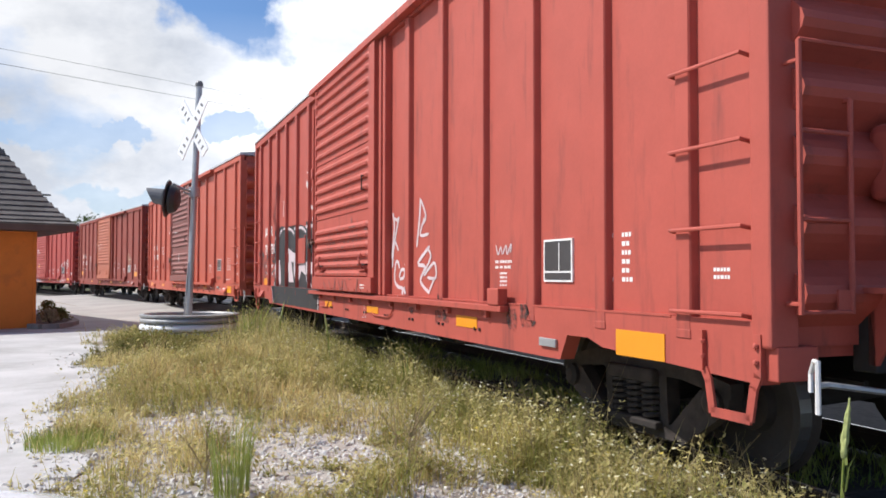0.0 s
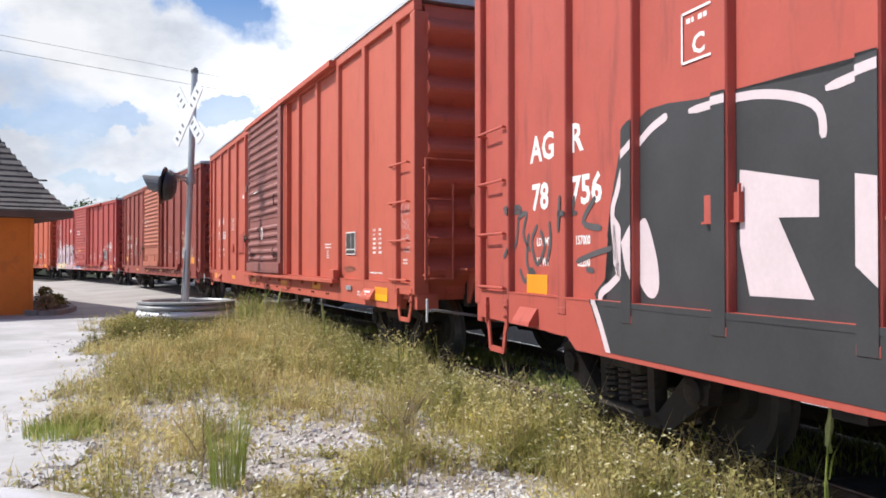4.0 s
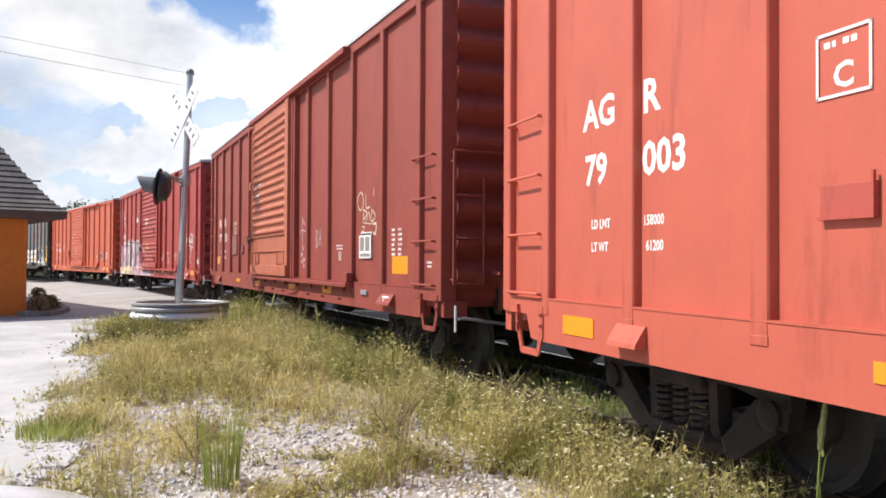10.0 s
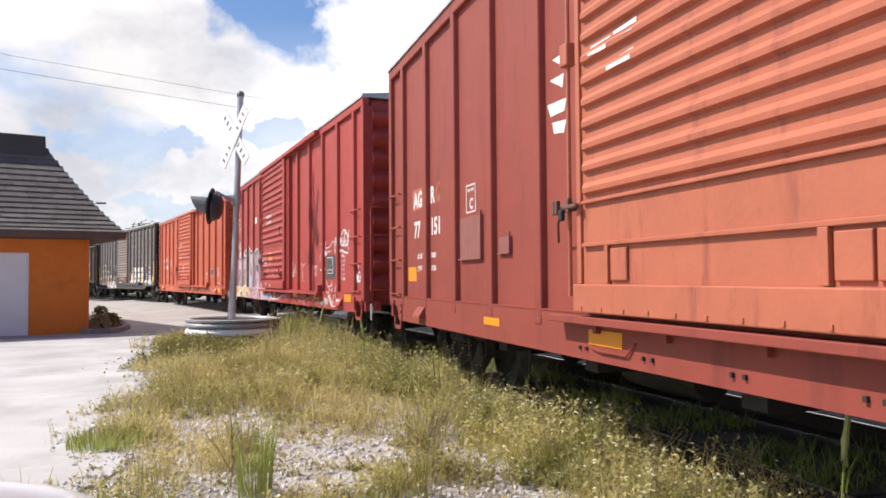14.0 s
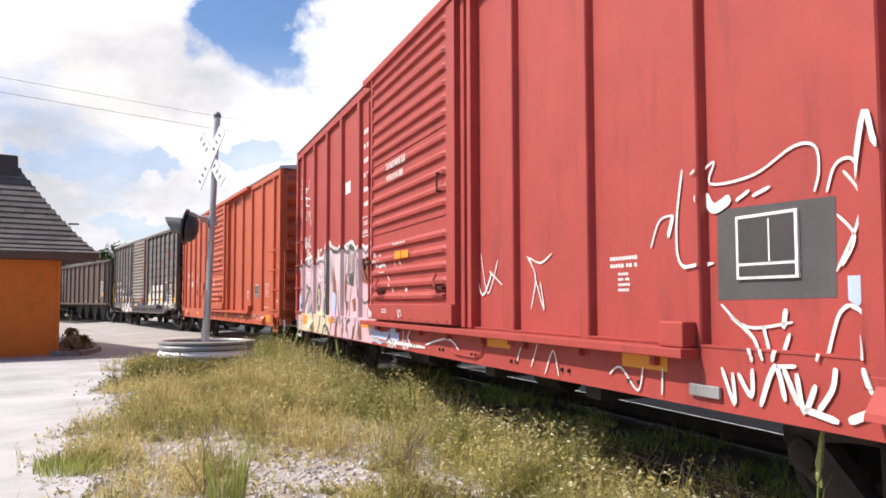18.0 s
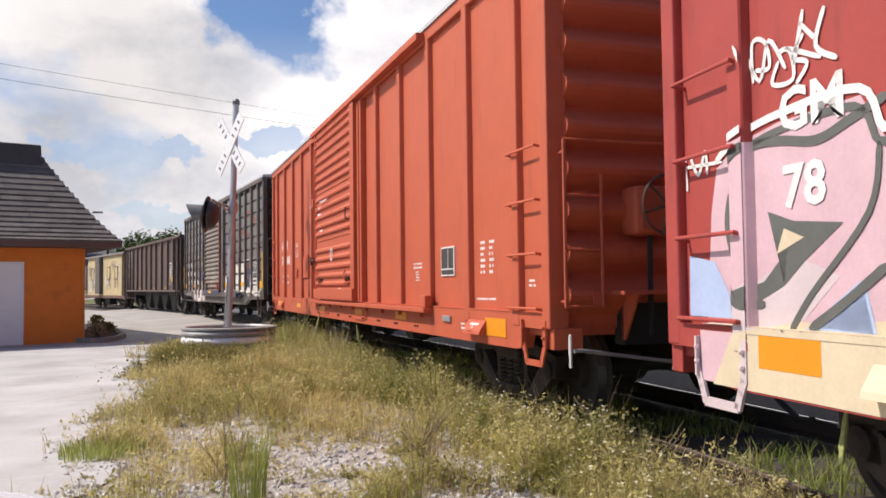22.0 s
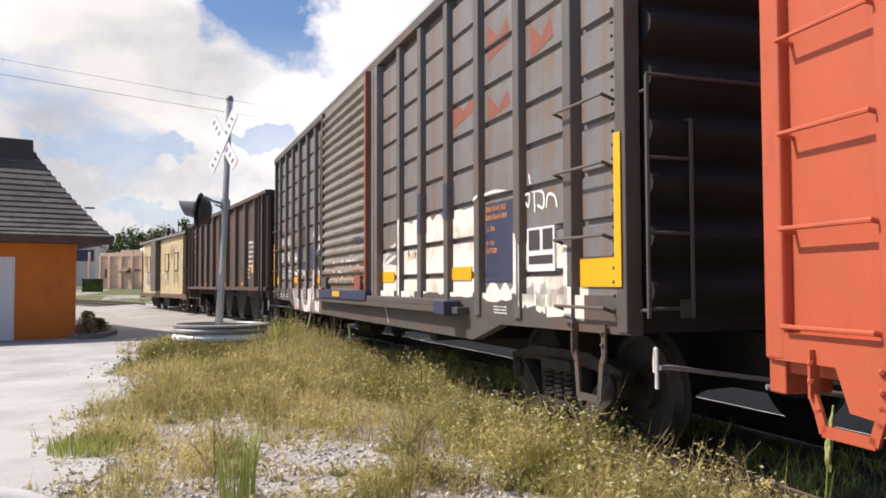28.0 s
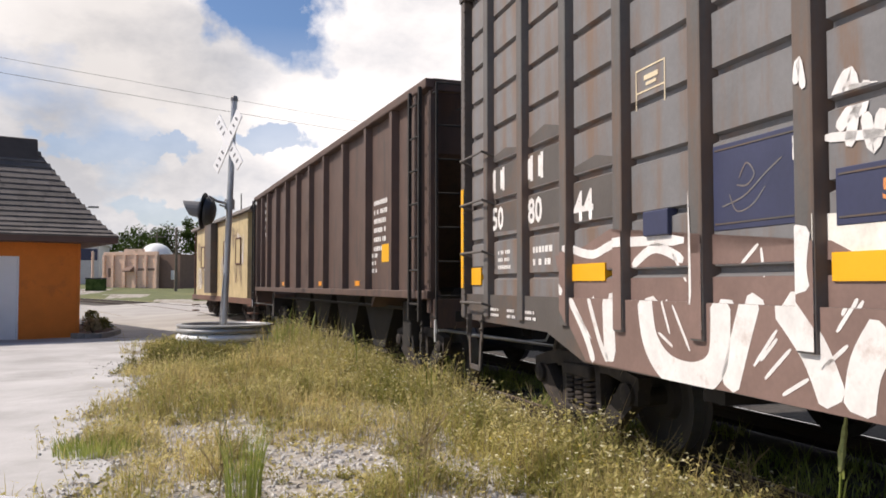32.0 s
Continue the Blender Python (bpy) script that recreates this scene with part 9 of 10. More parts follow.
bars(car_5, 0.95, 0.1, 2.98, 3.04, 1, WHITE, -1.7015, 6, 1)
bars(car_5, -0.5, -0.8, 1.38, 1.5, 2, WHITE, -1.7015, 7, 1)
# ---- weeds, grass and gravel ----


def sheet_object(name, verts, faces, mat, label, category):
    me = bpy.data.meshes.new(name)
    me.from_pydata(verts, [], faces)
    me.materials.append(mat)
    return tagged(new(name, me), label, category, kind="stuff")


def across(x, y):
    return math.hypot(x - (TRACK_X - RADIUS), y) - RADIUS


def clump_noise(x, y, k, seed):
    return noise.noise(Vector((x * k + seed * 7.3, y * k - seed * 3.1, seed)))


def ramp01(v):
    return max(0.0, min(1.0, v))


def weed_density(x, y):
    """How thickly weeds grow, 0 to 1; bare white gravel lies in patches."""
    if y < 3.0 or y > 20.6:
        return 0.0
    d = across(x, y)
    if d > 1.6 or math.hypot(x - 0.37, y - 17.0) < 1.0:
        return 0.0
    e = x - edge_x(y)
    v = ramp01(e / 0.6 + 0.1 + clump_noise(x, y, 1.9, 2) * 1.1)
    if d > -0.9:
        return 0.0
    if d > -1.4:
        v *= 0.5
    # gravel shows between the clumps in front and thins out towards the guard ring
    bare = clump_noise(x, y, 0.9, 5) + 0.8 * clump_noise(x, y, 2.3, 6) + 0.4 * clump_noise(x, y, 5.0, 7)
    front = ramp01((9.6 - y) / 2.2) * ramp01((x + 0.55) / 0.5) * ramp01((2.55 + 0.03 * (y - 5) - x) / 0.5)
    gone = front * ramp01(0.74 + bare * 1.4)
    wide = ramp01((bare - 0.30) * 3.0) * 0.85 * ramp01((-1.9 - d) / 0.6)
    return v * (1 - max(gone, wide))


class Blades:
    """Collects bent, tapering blades into one mesh."""

    def __init__(self):
        self.v, self.f = [], []

    def add(self, x, y, z, h, w, lean, turn, face):
        n = len(self.v)
        c, s = math.cos(face) * w / 2, math.sin(face) * w / 2
        lx, ly = math.cos(turn) * lean, math.sin(turn) * lean
        mx, my, mz = x + lx * 0.3, y + ly * 0.3, z + h * 0.58
        self.v += [(x - c, y - s, z), (x + c, y + s, z), (mx + c * 0.8, my + s * 0.8, mz), (mx - c * 0.8, my - s * 0.8, mz), (x + lx, y + ly, z + h)]
        self.f += [(n, n + 1, n + 2, n + 3), (n + 3, n + 2, n + 4)]

    def leaf(self, x, y, z, l, turn, tilt, wide=0.42):
        n = len(self.v)
        c, s = math.cos(turn), math.sin(turn)
        u = math.cos(tilt)
        self.v += [(x, y, z), (x + c * l * 0.5 * u - s * l * wide, y + s * l * 0.5 * u + c * l * wide, z + l * 0.5 * math.sin(tilt)),
                   (x + c * l * u, y + s * l * u, z + l * math.sin(tilt)), (x + c * l * 0.5 * u + s * l * wide, y + s * l * 0.5 * u - c * l * wide, z + l * 0.5 * math.sin(tilt))]
        self.f.append((n, n + 1, n + 2, n + 3))

    def make(self, name, mat, label, category):
        return sheet_object(name, self.v, self.f, mat, label, category)


def grow():
    rnd = random.Random(11)
    dry, green, stalks, bloom, yellow, leaves, bush = [Blades() for k in range(7)]

    def tall(x, y):
        h = 0.15 + 0.2 * clump_noise(x, y, 0.9, 9) + 0.15 * clump_noise(x, y, 2.6, 10)
        h *= 0.8 + 0.035 * min(8.0, max(0.0, y - 5.0))
        if y > 12.5 and x < 1.3:
            h *= 0.8
        crest = math.exp(-((x - 1.35) ** 2 / 0.5 + (y - 14.5) ** 2 / 5))
        bank = across(x, y)
        side = ramp01(1 - abs(bank + 1.45) / 0.85) * ramp01((y - 3.0) / 1.4)
        return max(0.05, h + 0.16 * crest + (0.15 + 0.16 * clump_noise(x, y, 1.5, 12)) * side)

    def herb(x, y, z, h, lf, many):
        """A weed: a bent stem with small leaves, more of them towards its tip."""
        turn, lean = rnd.uniform(0, 6.28), h * rnd.uniform(0.05, 0.45)
        w = 0.0045 * (1 + 0.06 * y)
        stalks.add(x, y, z, h, w, lean, turn, rnd.uniform(0, 3.14))
        for j in range(many):
            f = 1 - rnd.random() ** 1.6 * 0.85
            r = 0.03 * h / 0.3
            lf.leaf(x + math.cos(turn) * lean * f * f + rnd.uniform(-r, r), y + math.sin(turn) * lean * f * f + rnd.uniform(-r, r), z + h * f, rnd.uniform(0.016, 0.045) * (1 + 0.03 * y), rnd.uniform(0, 6.28), rnd.uniform(-0.5, 1.0), 0.26)
        return x + math.cos(turn) * lean, y + math.sin(turn) * lean, z + h
    for n in range(92000):
        # closer to the camera the growth is drawn finer and denser
        y = 3.0 + 17.6 * rnd.random() ** 1.3
        x = rnd.uniform(-2.2, 5.0)
        dens = weed_density(x, y)
        single = dens < 0.25 and y < 9.5 and rnd.random() < 0.07 and x > edge_x(y) - 0.35 and across(x, y) < -1.15
        if rnd.random() > dens and not single:
            continue
        z = ground_z(x, y) - 0.03
        h = tall(x, y) * (0.7 if single else 1.0)
        bank = across(x, y)
        g = 0.9 * clump_noise(x, y, 0.7, 3) + 0.6 * clump_noise(x, y, 2.4, 4) + (0.35 if bank > -2.1 else 0.0)
        shade = math.exp(-((x + 0.2) ** 2 / 1.3 + (y - 14.6) ** 2 / 3.0)) * (1 + 0.6 * clump_noise(x, y, 1.4, 15))
        if shade > rnd.uniform(0.25, 0.7) and x < 0.9:
            herb(x, y, z, h * rnd.uniform(0.8, 1.6) + 0.12 * shade, bush, 11)
            if rnd.random() < 0.3:
                hh = h * rnd.uniform(0.8, 1.6)
                (stalks if rnd.random() < 0.5 else green).add(x, y, z, hh, 0.012, hh * 0.3, rnd.uniform(0, 6.28), rnd.uniform(0, 3.14))
            continue
        straw = g < rnd.uniform(-0.15, 0.6)
        grp = dry if straw else green
        for i in range(2):
            hh = h * (0.35 + 1.25 * rnd.random() ** 1.7)
            grp.add(x + rnd.uniform(-0.05, 0.05), y + rnd.uniform(-0.05, 0.05), z, hh, rnd.uniform(0.003, 0.007) * (1 + 0.07 * y), hh * rnd.uniform(0.1, 0.9), rnd.uniform(0, 6.28), rnd.uniform(0, 3.14))
        r = rnd.random()
        if r < (0.2 if straw else 0.6):
            tip = herb(x, y, z, h * rnd.uniform(0.6, 1.7), leaves, 8)
            if rnd.random() < (0.34 if bank > -2.6 else 0.07):
                b = bloom if rnd.random() < 0.88 else yellow
                for j in range(4):
                    b.leaf(*tip, rnd.uniform(0.012, 0.023), rnd.uniform(0, 6.28), rnd.uniform(-0.2, 0.7), 0.5)
        elif r > 0.945:
            # a lone taller stem
            hh = h * rnd.uniform(1.5, 2.6)
            (stalks if rnd.random() < 0.5 else green).add(x, y, z, hh, 0.0045 * (1 + 0.07 * y), hh * 0.25, rnd.uniform(0, 6.28), rnd.uniform(0, 3.14))
    dry.make("dry_grass", GRASS_DRY, "fine straw-coloured grass on the gravel verge", "grass")
    green.make("green_grass", GRASS_GREEN, "olive green grass beside the track", "grass")
    leaves.make("leafy_weeds", WEED_LEAF, "small-leaved olive weeds on the gravel verge", "weeds")
    bush.make("bushy_weeds", BUSH_LEAF, "dark green bushy weeds before the guard ring", "weeds")
    stalks.make("weed_stems", STALK, "thin brown stems of weeds", "weeds")
    bloom.make("white_wildflowers", BLOOM, "tiny white wildflowers among the weeds", "flowers")
    yellow.make("yellow_wildflowers", BLOOM_YELLOW, "tiny yellow wildflowers among the weeds", "flowers")


grow()


def tuft(x, y, h, n, spread, mat, label, seed, wide=0.014, name="grass_tuft"):
    """One clump of upright blades."""
    rnd = random.Random(seed)
    b = Blades()
    for i in range(n):
        a, r = rnd.uniform(0, 6.28), spread * math.sqrt(rnd.random())
        hh = h * rnd.uniform(0.55, 1.05)
        b.add(math.cos(a) * r, math.sin(a) * r, -0.03, hh, wide * rnd.uniform(0.7, 1.2), hh * rnd.uniform(0.03, 0.35), a + rnd.uniform(-0.6, 0.6), rnd.uniform(0, 3.14))
    me = bpy.data.meshes.new(name)
    me.from_pydata(b.v, [], b.f)
    me.materials.append(mat)
    ob = tagged(new(name, me), label, "grass tuft", "tufts of tall grass")
    ob.matrix_basis = pose(x, y, ground_z(x, y))


tuft(0.35, 5.1, 0.6, 120, 0.10, GRASS_TALL, "upright bright green grass tuft in the gravel", 1, 0.0055)
tuft(-0.72, 6.95, 0.17, 520, 0.32, GRASS_TALL, "low green grass clump at the edge of the lot", 2, 0.008)
tuft(1.35, 15.2, 1.1, 34, 0.22, GRASS_TALL, "tall pale green grass tuft near the guard ring", 3, 0.022)
tuft(2.02, 13.0, 0.95, 14, 0.1, STALK, "tall straw-coloured grass stalks", 4, 0.02)
tuft(1.25, 15.9, 0.8, 30, 0.3, GRASS_DRY, "tall dry grass beside the guard ring", 5, 0.018)
tuft(2.65, 9.2, 0.62, 26, 0.16, GRASS_TALL, "fresh green grass tuft near the rail", 6, 0.014)
tuft(2.35, 9.9, 0.6, 40, 0.35, GRASS_GREEN, "green grass clump near the rail", 7, 0.012)
tuft(2.85, 5.6, 0.5, 26, 0.07, GRASS_TALL, "slim light green grass tuft", 8, 0.012)
tuft(1.55, 5.5, 0.62, 26, 0.12, STALK, "brown wiry weed stalks in the gravel", 9, 0.007)
tuft(3.2, 6.7, 0.5, 70, 0.3, STALK, "grey dry brush beside the rail", 12, 0.008)


def tall_stalk(x, y, h, seed, lean):
    """A single tall weed with a seed head."""
    w = thing("weed_stalk", "single tall green weed stalk with a seed head", "weed", "tall weed stalks")
    z = ground_z(x, y) - 0.03
    w.matrix_basis = pose(x, y, z)
    rnd = random.Random(seed)
    pts = [(lean * f * f, 0.02 * math.sin(f * 3), h * f) for f in (0, 0.25, 0.5, 0.75, 0.9)]
    part("stem", pipe(bmesh.new(), [Vector(p) for p in pts], 0.0065, 6), GRASS_TALL, w)
    # a slim spike, ragged along its length
    bm = bmesh.new()
    rings = []
    for i in range(12):
        f = 0.7 + 0.3 * i / 11
        r = 0.005 + 0.011 * math.sin(math.pi * min(1.0, 0.15 + i / 12)) ** 0.8
        rings.append([bm.verts.new((lean * f * f + math.cos(a) * r * rnd.uniform(0.7, 1.3), math.sin(a) * r * rnd.uniform(0.7, 1.3) + 0.02 * math.sin(f * 3), h * f)) for a in (0, 1.05, 2.1, 3.14, 4.2, 5.25)])
    for p, q in zip(rings, rings[1:]):
        for i in range(6):
            bm.faces.new((p[i], p[(i + 1) % 6], q[(i + 1) % 6], q[i]))
    bm.faces.new(rings[-1])
    part("seed_head", bm, SEED_HEAD, w)
    b = Blades()
    for k in range(5):
        f = 0.15 + 0.13 * k
        b.add(lean * f * f, 0, h * f, h * 0.2, 0.012, h * 0.1, rnd.uniform(0, 6.28), rnd.uniform(0, 3.14))
    me = bpy.data.meshes.new("leaf")
    me.from_pydata(b.v, [], b.f)
    me.materials.append(GRASS_TALL)
    lf = new("leaf", me)
    lf.parent = w


tall_stalk(2.84, 2.98, 0.9, 1, 0.05)
tall_stalk(2.15, 11.6, 0.85, 2, -0.08)
tall_stalk(1.75, 14.2, 0.95, 3, 0.1)


def dead_twig(x, y, h, seed):
    w = thing("dead_twig", "bare grey branching twig among the weeds", "twig", "bare twigs")
    w.matrix_basis = pose(x, y, ground_z(x, y) - 0.03)
    rnd = random.Random(seed)
    part("stem", tube(bmesh.new(), (0, 0, 0), (0.03, 0, h * 0.55), 0.006, 5, 0.004), STALK, w)
    for k in range(9):
        f = rnd.uniform(0.25, 0.55)
        a = rnd.uniform(0, 6.28)
        p = Vector((0.03 * f, 0, h * f))
        q = p + Vector((math.cos(a) * h * 0.25, math.sin(a) * h * 0.25, h * rnd.uniform(0.2, 0.45)))
        b = part("branch", tube(bmesh.new(), p, q, 0.004, 4, 0.002), STALK, w)
        part("twig", tube(bmesh.new(), p.lerp(q, 0.6), q + Vector((math.cos(a + 0.8) * 0.06, math.sin(a + 0.8) * 0.06, 0.05)), 0.003, 4, 0.0015), STALK, b)


for i, (x, y, h) in enumerate(((1.5, 5.35, 0.62), (2.95, 6.9, 0.6), (3.1, 5.0, 0.5), (2.7, 7.6, 0.5), (3.35, 4.4, 0.45), (0.2, 5.3, 0.5), (3.0, 5.9, 0.55))):
    dead_twig(x, y, h, i)


def stones():
    """White gravel: nearest stones are pieces, the rest is one sheet."""
    rnd = random.Random(17)
    base = bmesh.new()
    bmesh.ops.create_icosphere(base, subdivisions=1, radius=1.0)
    bv = [v.co.copy() for v in base.verts]
    bf = [[v.index for v in f.verts] for f in base.faces]
    base.free()
    V, F = [], []
    n = 0
    for i in range(120000):
        y = 3.6 + 12.0 * rnd.random() ** 1.9
        x = rnd.uniform(-2.0, 3.4)
        bare = 1 - weed_density(x, y)
        e = x - edge_x(y)
        bare = max(bare, 0.25)
        if rnd.random() > bare * (1.0 if e > 0.15 else 0.45 * math.exp((e - 0.15) * 4.0)) or across(x, y) > -0.9 or e < -1.1:
            continue
        s = rnd.uniform(0.006, 0.014) * (2.0 if rnd.random() < 0.16 else 1.0) * (1 + 0.03 * y)
        q = Euler((rnd.random() * 6, rnd.random() * 6, rnd.random() * 6)).to_matrix() @ Matrix.Diagonal((s, s * rnd.uniform(0.6, 1.0), s * rnd.uniform(0.45, 0.8)))
        c = Vector((x, y, ground_z(x, y) + (s * 0.25 if e < 0.05 else s * 0.3 - 0.025)))
        k = len(V)
        V += [tuple(c + q @ v) for v in bv]
        F += [[a + k for a in f] for f in bf]
    ob = sheet_object("gravel", V, F, PEBBLE, "loose white and grey gravel between the weeds", "gravel")


stones()


def track_grass():
    """Short green grass in patches between the rails."""
    rnd = random.Random(23)
    b = Blades()
    for i in range(3600):
        p = track(rnd.uniform(1, 16), rnd.uniform(-0.66, 0.66))
        if clump_noise(p.x, p.y, 0.9, 8) < -0.1:
            continue
        h = rnd.uniform(0.07, 0.22)
        for k in range(3):
            b.add(p.x + rnd.uniform(-0.05, 0.05), p.y + rnd.uniform(-0.05, 0.05), 0.14, h * rnd.uniform(0.6, 1.2), 0.009, h * 0.5, rnd.uniform(0, 6.28), rnd.uniform(0, 3.14))
    b.make("track_grass", GRASS_TALL, "short green grass between the rails", "grass")


track_grass()
# a dark sheet past the rails: the train's shade put into the ground colour
tagged(part("siding_ground", sweep(bmesh.new(), [(1.9, 0.12), (14, 0.14), (14, -0.2), (1.9, -0.2)], -45, 60, 2.0), BALLAST), "ground beyond the train, coloured dark for the train's shade", "ground", kind="structure")



def hedge():
    """Dense scrub beyond the siding that closes the far side of the track."""
    rnd = random.Random(41)
    b = Blades()
    for i in range(16000):
        s = rnd.uniform(-26, 42)
        z = 1.3 * rnd.random() ** 0.8
        p = track(s, 6.2 + 1.8 * rnd.random() + 0.5 * noise.noise(Vector((s * 0.4, z, 3))))
        if z > 0.9 + 0.4 * noise.noise(Vector((s * 0.5, 0, 9))):
            continue
        b.leaf(p.x, p.y, z - 0.15, rnd.uniform(0.16, 0.34), rnd.uniform(0, 6.28), rnd.uniform(-0.9, 0.9))
    b.make("scrub", LEAF_FAR, "dense dark scrub beyond the track", "scrub")


hedge()

# ---- parked car beside the camera ----


def parked_car():
    c = thing("parked_car", "silver-blue parked car, its hood reflecting the sky", "car")
    c.matrix_basis = pose(-0.82, 0.12, 0.13)
    # sections from nose (y = 2.1) to tail: (y, half width, hood or deck height, belt height)
    prof = [(2.12, 0.55, 0.50, 0.42), (2.06, 0.70, 0.66, 0.5), (1.9, 0.80, 0.74, 0.6), (1.5, 0.86, 0.80, 0.66), (1.0, 0.88, 0.86, 0.72), (0.6, 0.88, 0.92, 0.8), (-0.5, 0.88, 0.94, 0.84),
            (-1.4, 0.88, 0.96, 0.86), (-1.9, 0.84, 0.94, 0.84), (-2.2, 0.76, 0.86, 0.7), (-2.28, 0.68, 0.6, 0.5)]
    bm = bmesh.new()
    rings = []
    for y, w, top, belt in prof:
        ring = []
        for x, z in ((-w * 0.92, 0.2), (-w, 0.34), (-w, belt), (-w * 0.93, top - 0.05), (-w * 0.75, top), (-w * 0.35, top + 0.025), (0, top + 0.032), (w * 0.35, top + 0.025), (w * 0.75, top), (w * 0.93, top - 0.05), (w, belt), (w, 0.34), (w * 0.92, 0.2)):
            ring.append(bm.verts.new((x, y, z * 1.26)))
        rings.append(ring)
    for a, b in zip(rings, rings[1:]):
        for i in range(len(a) - 1):
            bm.faces.new((a[i], a[i + 1], b[i + 1], b[i]))
        bm.faces.new((a[-1], a[0], b[0], b[-1]))
    bm.faces.new(rings[0])
    bm.faces.new(rings[-1][::-1])
    bmesh.ops.recalc_face_normals(bm, faces=bm.faces)
    body = smooth(part("body", bm, CAR_PAINT, c))
    sub = body.modifiers.new("soft", "SUBSURF")
    sub.levels = sub.render_levels = 2
    bm = bmesh.new()
    out = [(-0.15, 0.98), (-0.75, 1.38), (-1.5, 1.4), (-1.95, 1.0)]
    a = [bm.verts.new((-0.74 if z > 1.1 else -0.82, y, z)) for y, z in out]
    b = [bm.verts.new((0.74 if z > 1.1 else 0.82, y, z)) for y, z in out]
    for i in range(3):
        bm.faces.new((a[i], a[i + 1], b[i + 1], b[i]))
    bm.faces.new(a)
    bm.faces.new(b[::-1])
    bmesh.ops.recalc_face_normals(bm, faces=bm.faces)
    part("cabin_glass", bm, CAR_GLASS, c, "dark car windows")
    part("roof", B(-0.72, 0.72, -1.52, -0.73, 1.38, 1.43, bev=0.02), CAR_PAINT, c)
    part("windscreen_base", B(-0.7, 0.7, -0.2, -0.08, 1.1, 1.14, bev=0.01), TYRE, c)
    for sx in (-1, 1):
        for y in (1.35, -1.4):
            wh = part("wheel", lathe(bmesh.new(), [(0.2, -0.09), (0.3, -0.1), (0.32, -0.07), (0.32, 0.07), (0.3, 0.1), (0.2, 0.09)], 24, "X", (sx * 0.8, y, 0.32)), TYRE, c)
            part("rim", lathe(bmesh.new(), [(0, 0.07), (0.06, 0.09), (0.19, 0.06), (0.2, 0.0), (0.2, -0.06), (0, -0.06)], 20, "X", (sx * 0.8, y, 0.32)), GALV, wh)
        part("headlight", B(sx * 0.5 - 0.14, sx * 0.5 + 0.14, 2.0, 2.09, 0.55, 0.66, bev=0.03), CAR_GLASS, c)


parked_car()

# ---- beyond the crossing ----


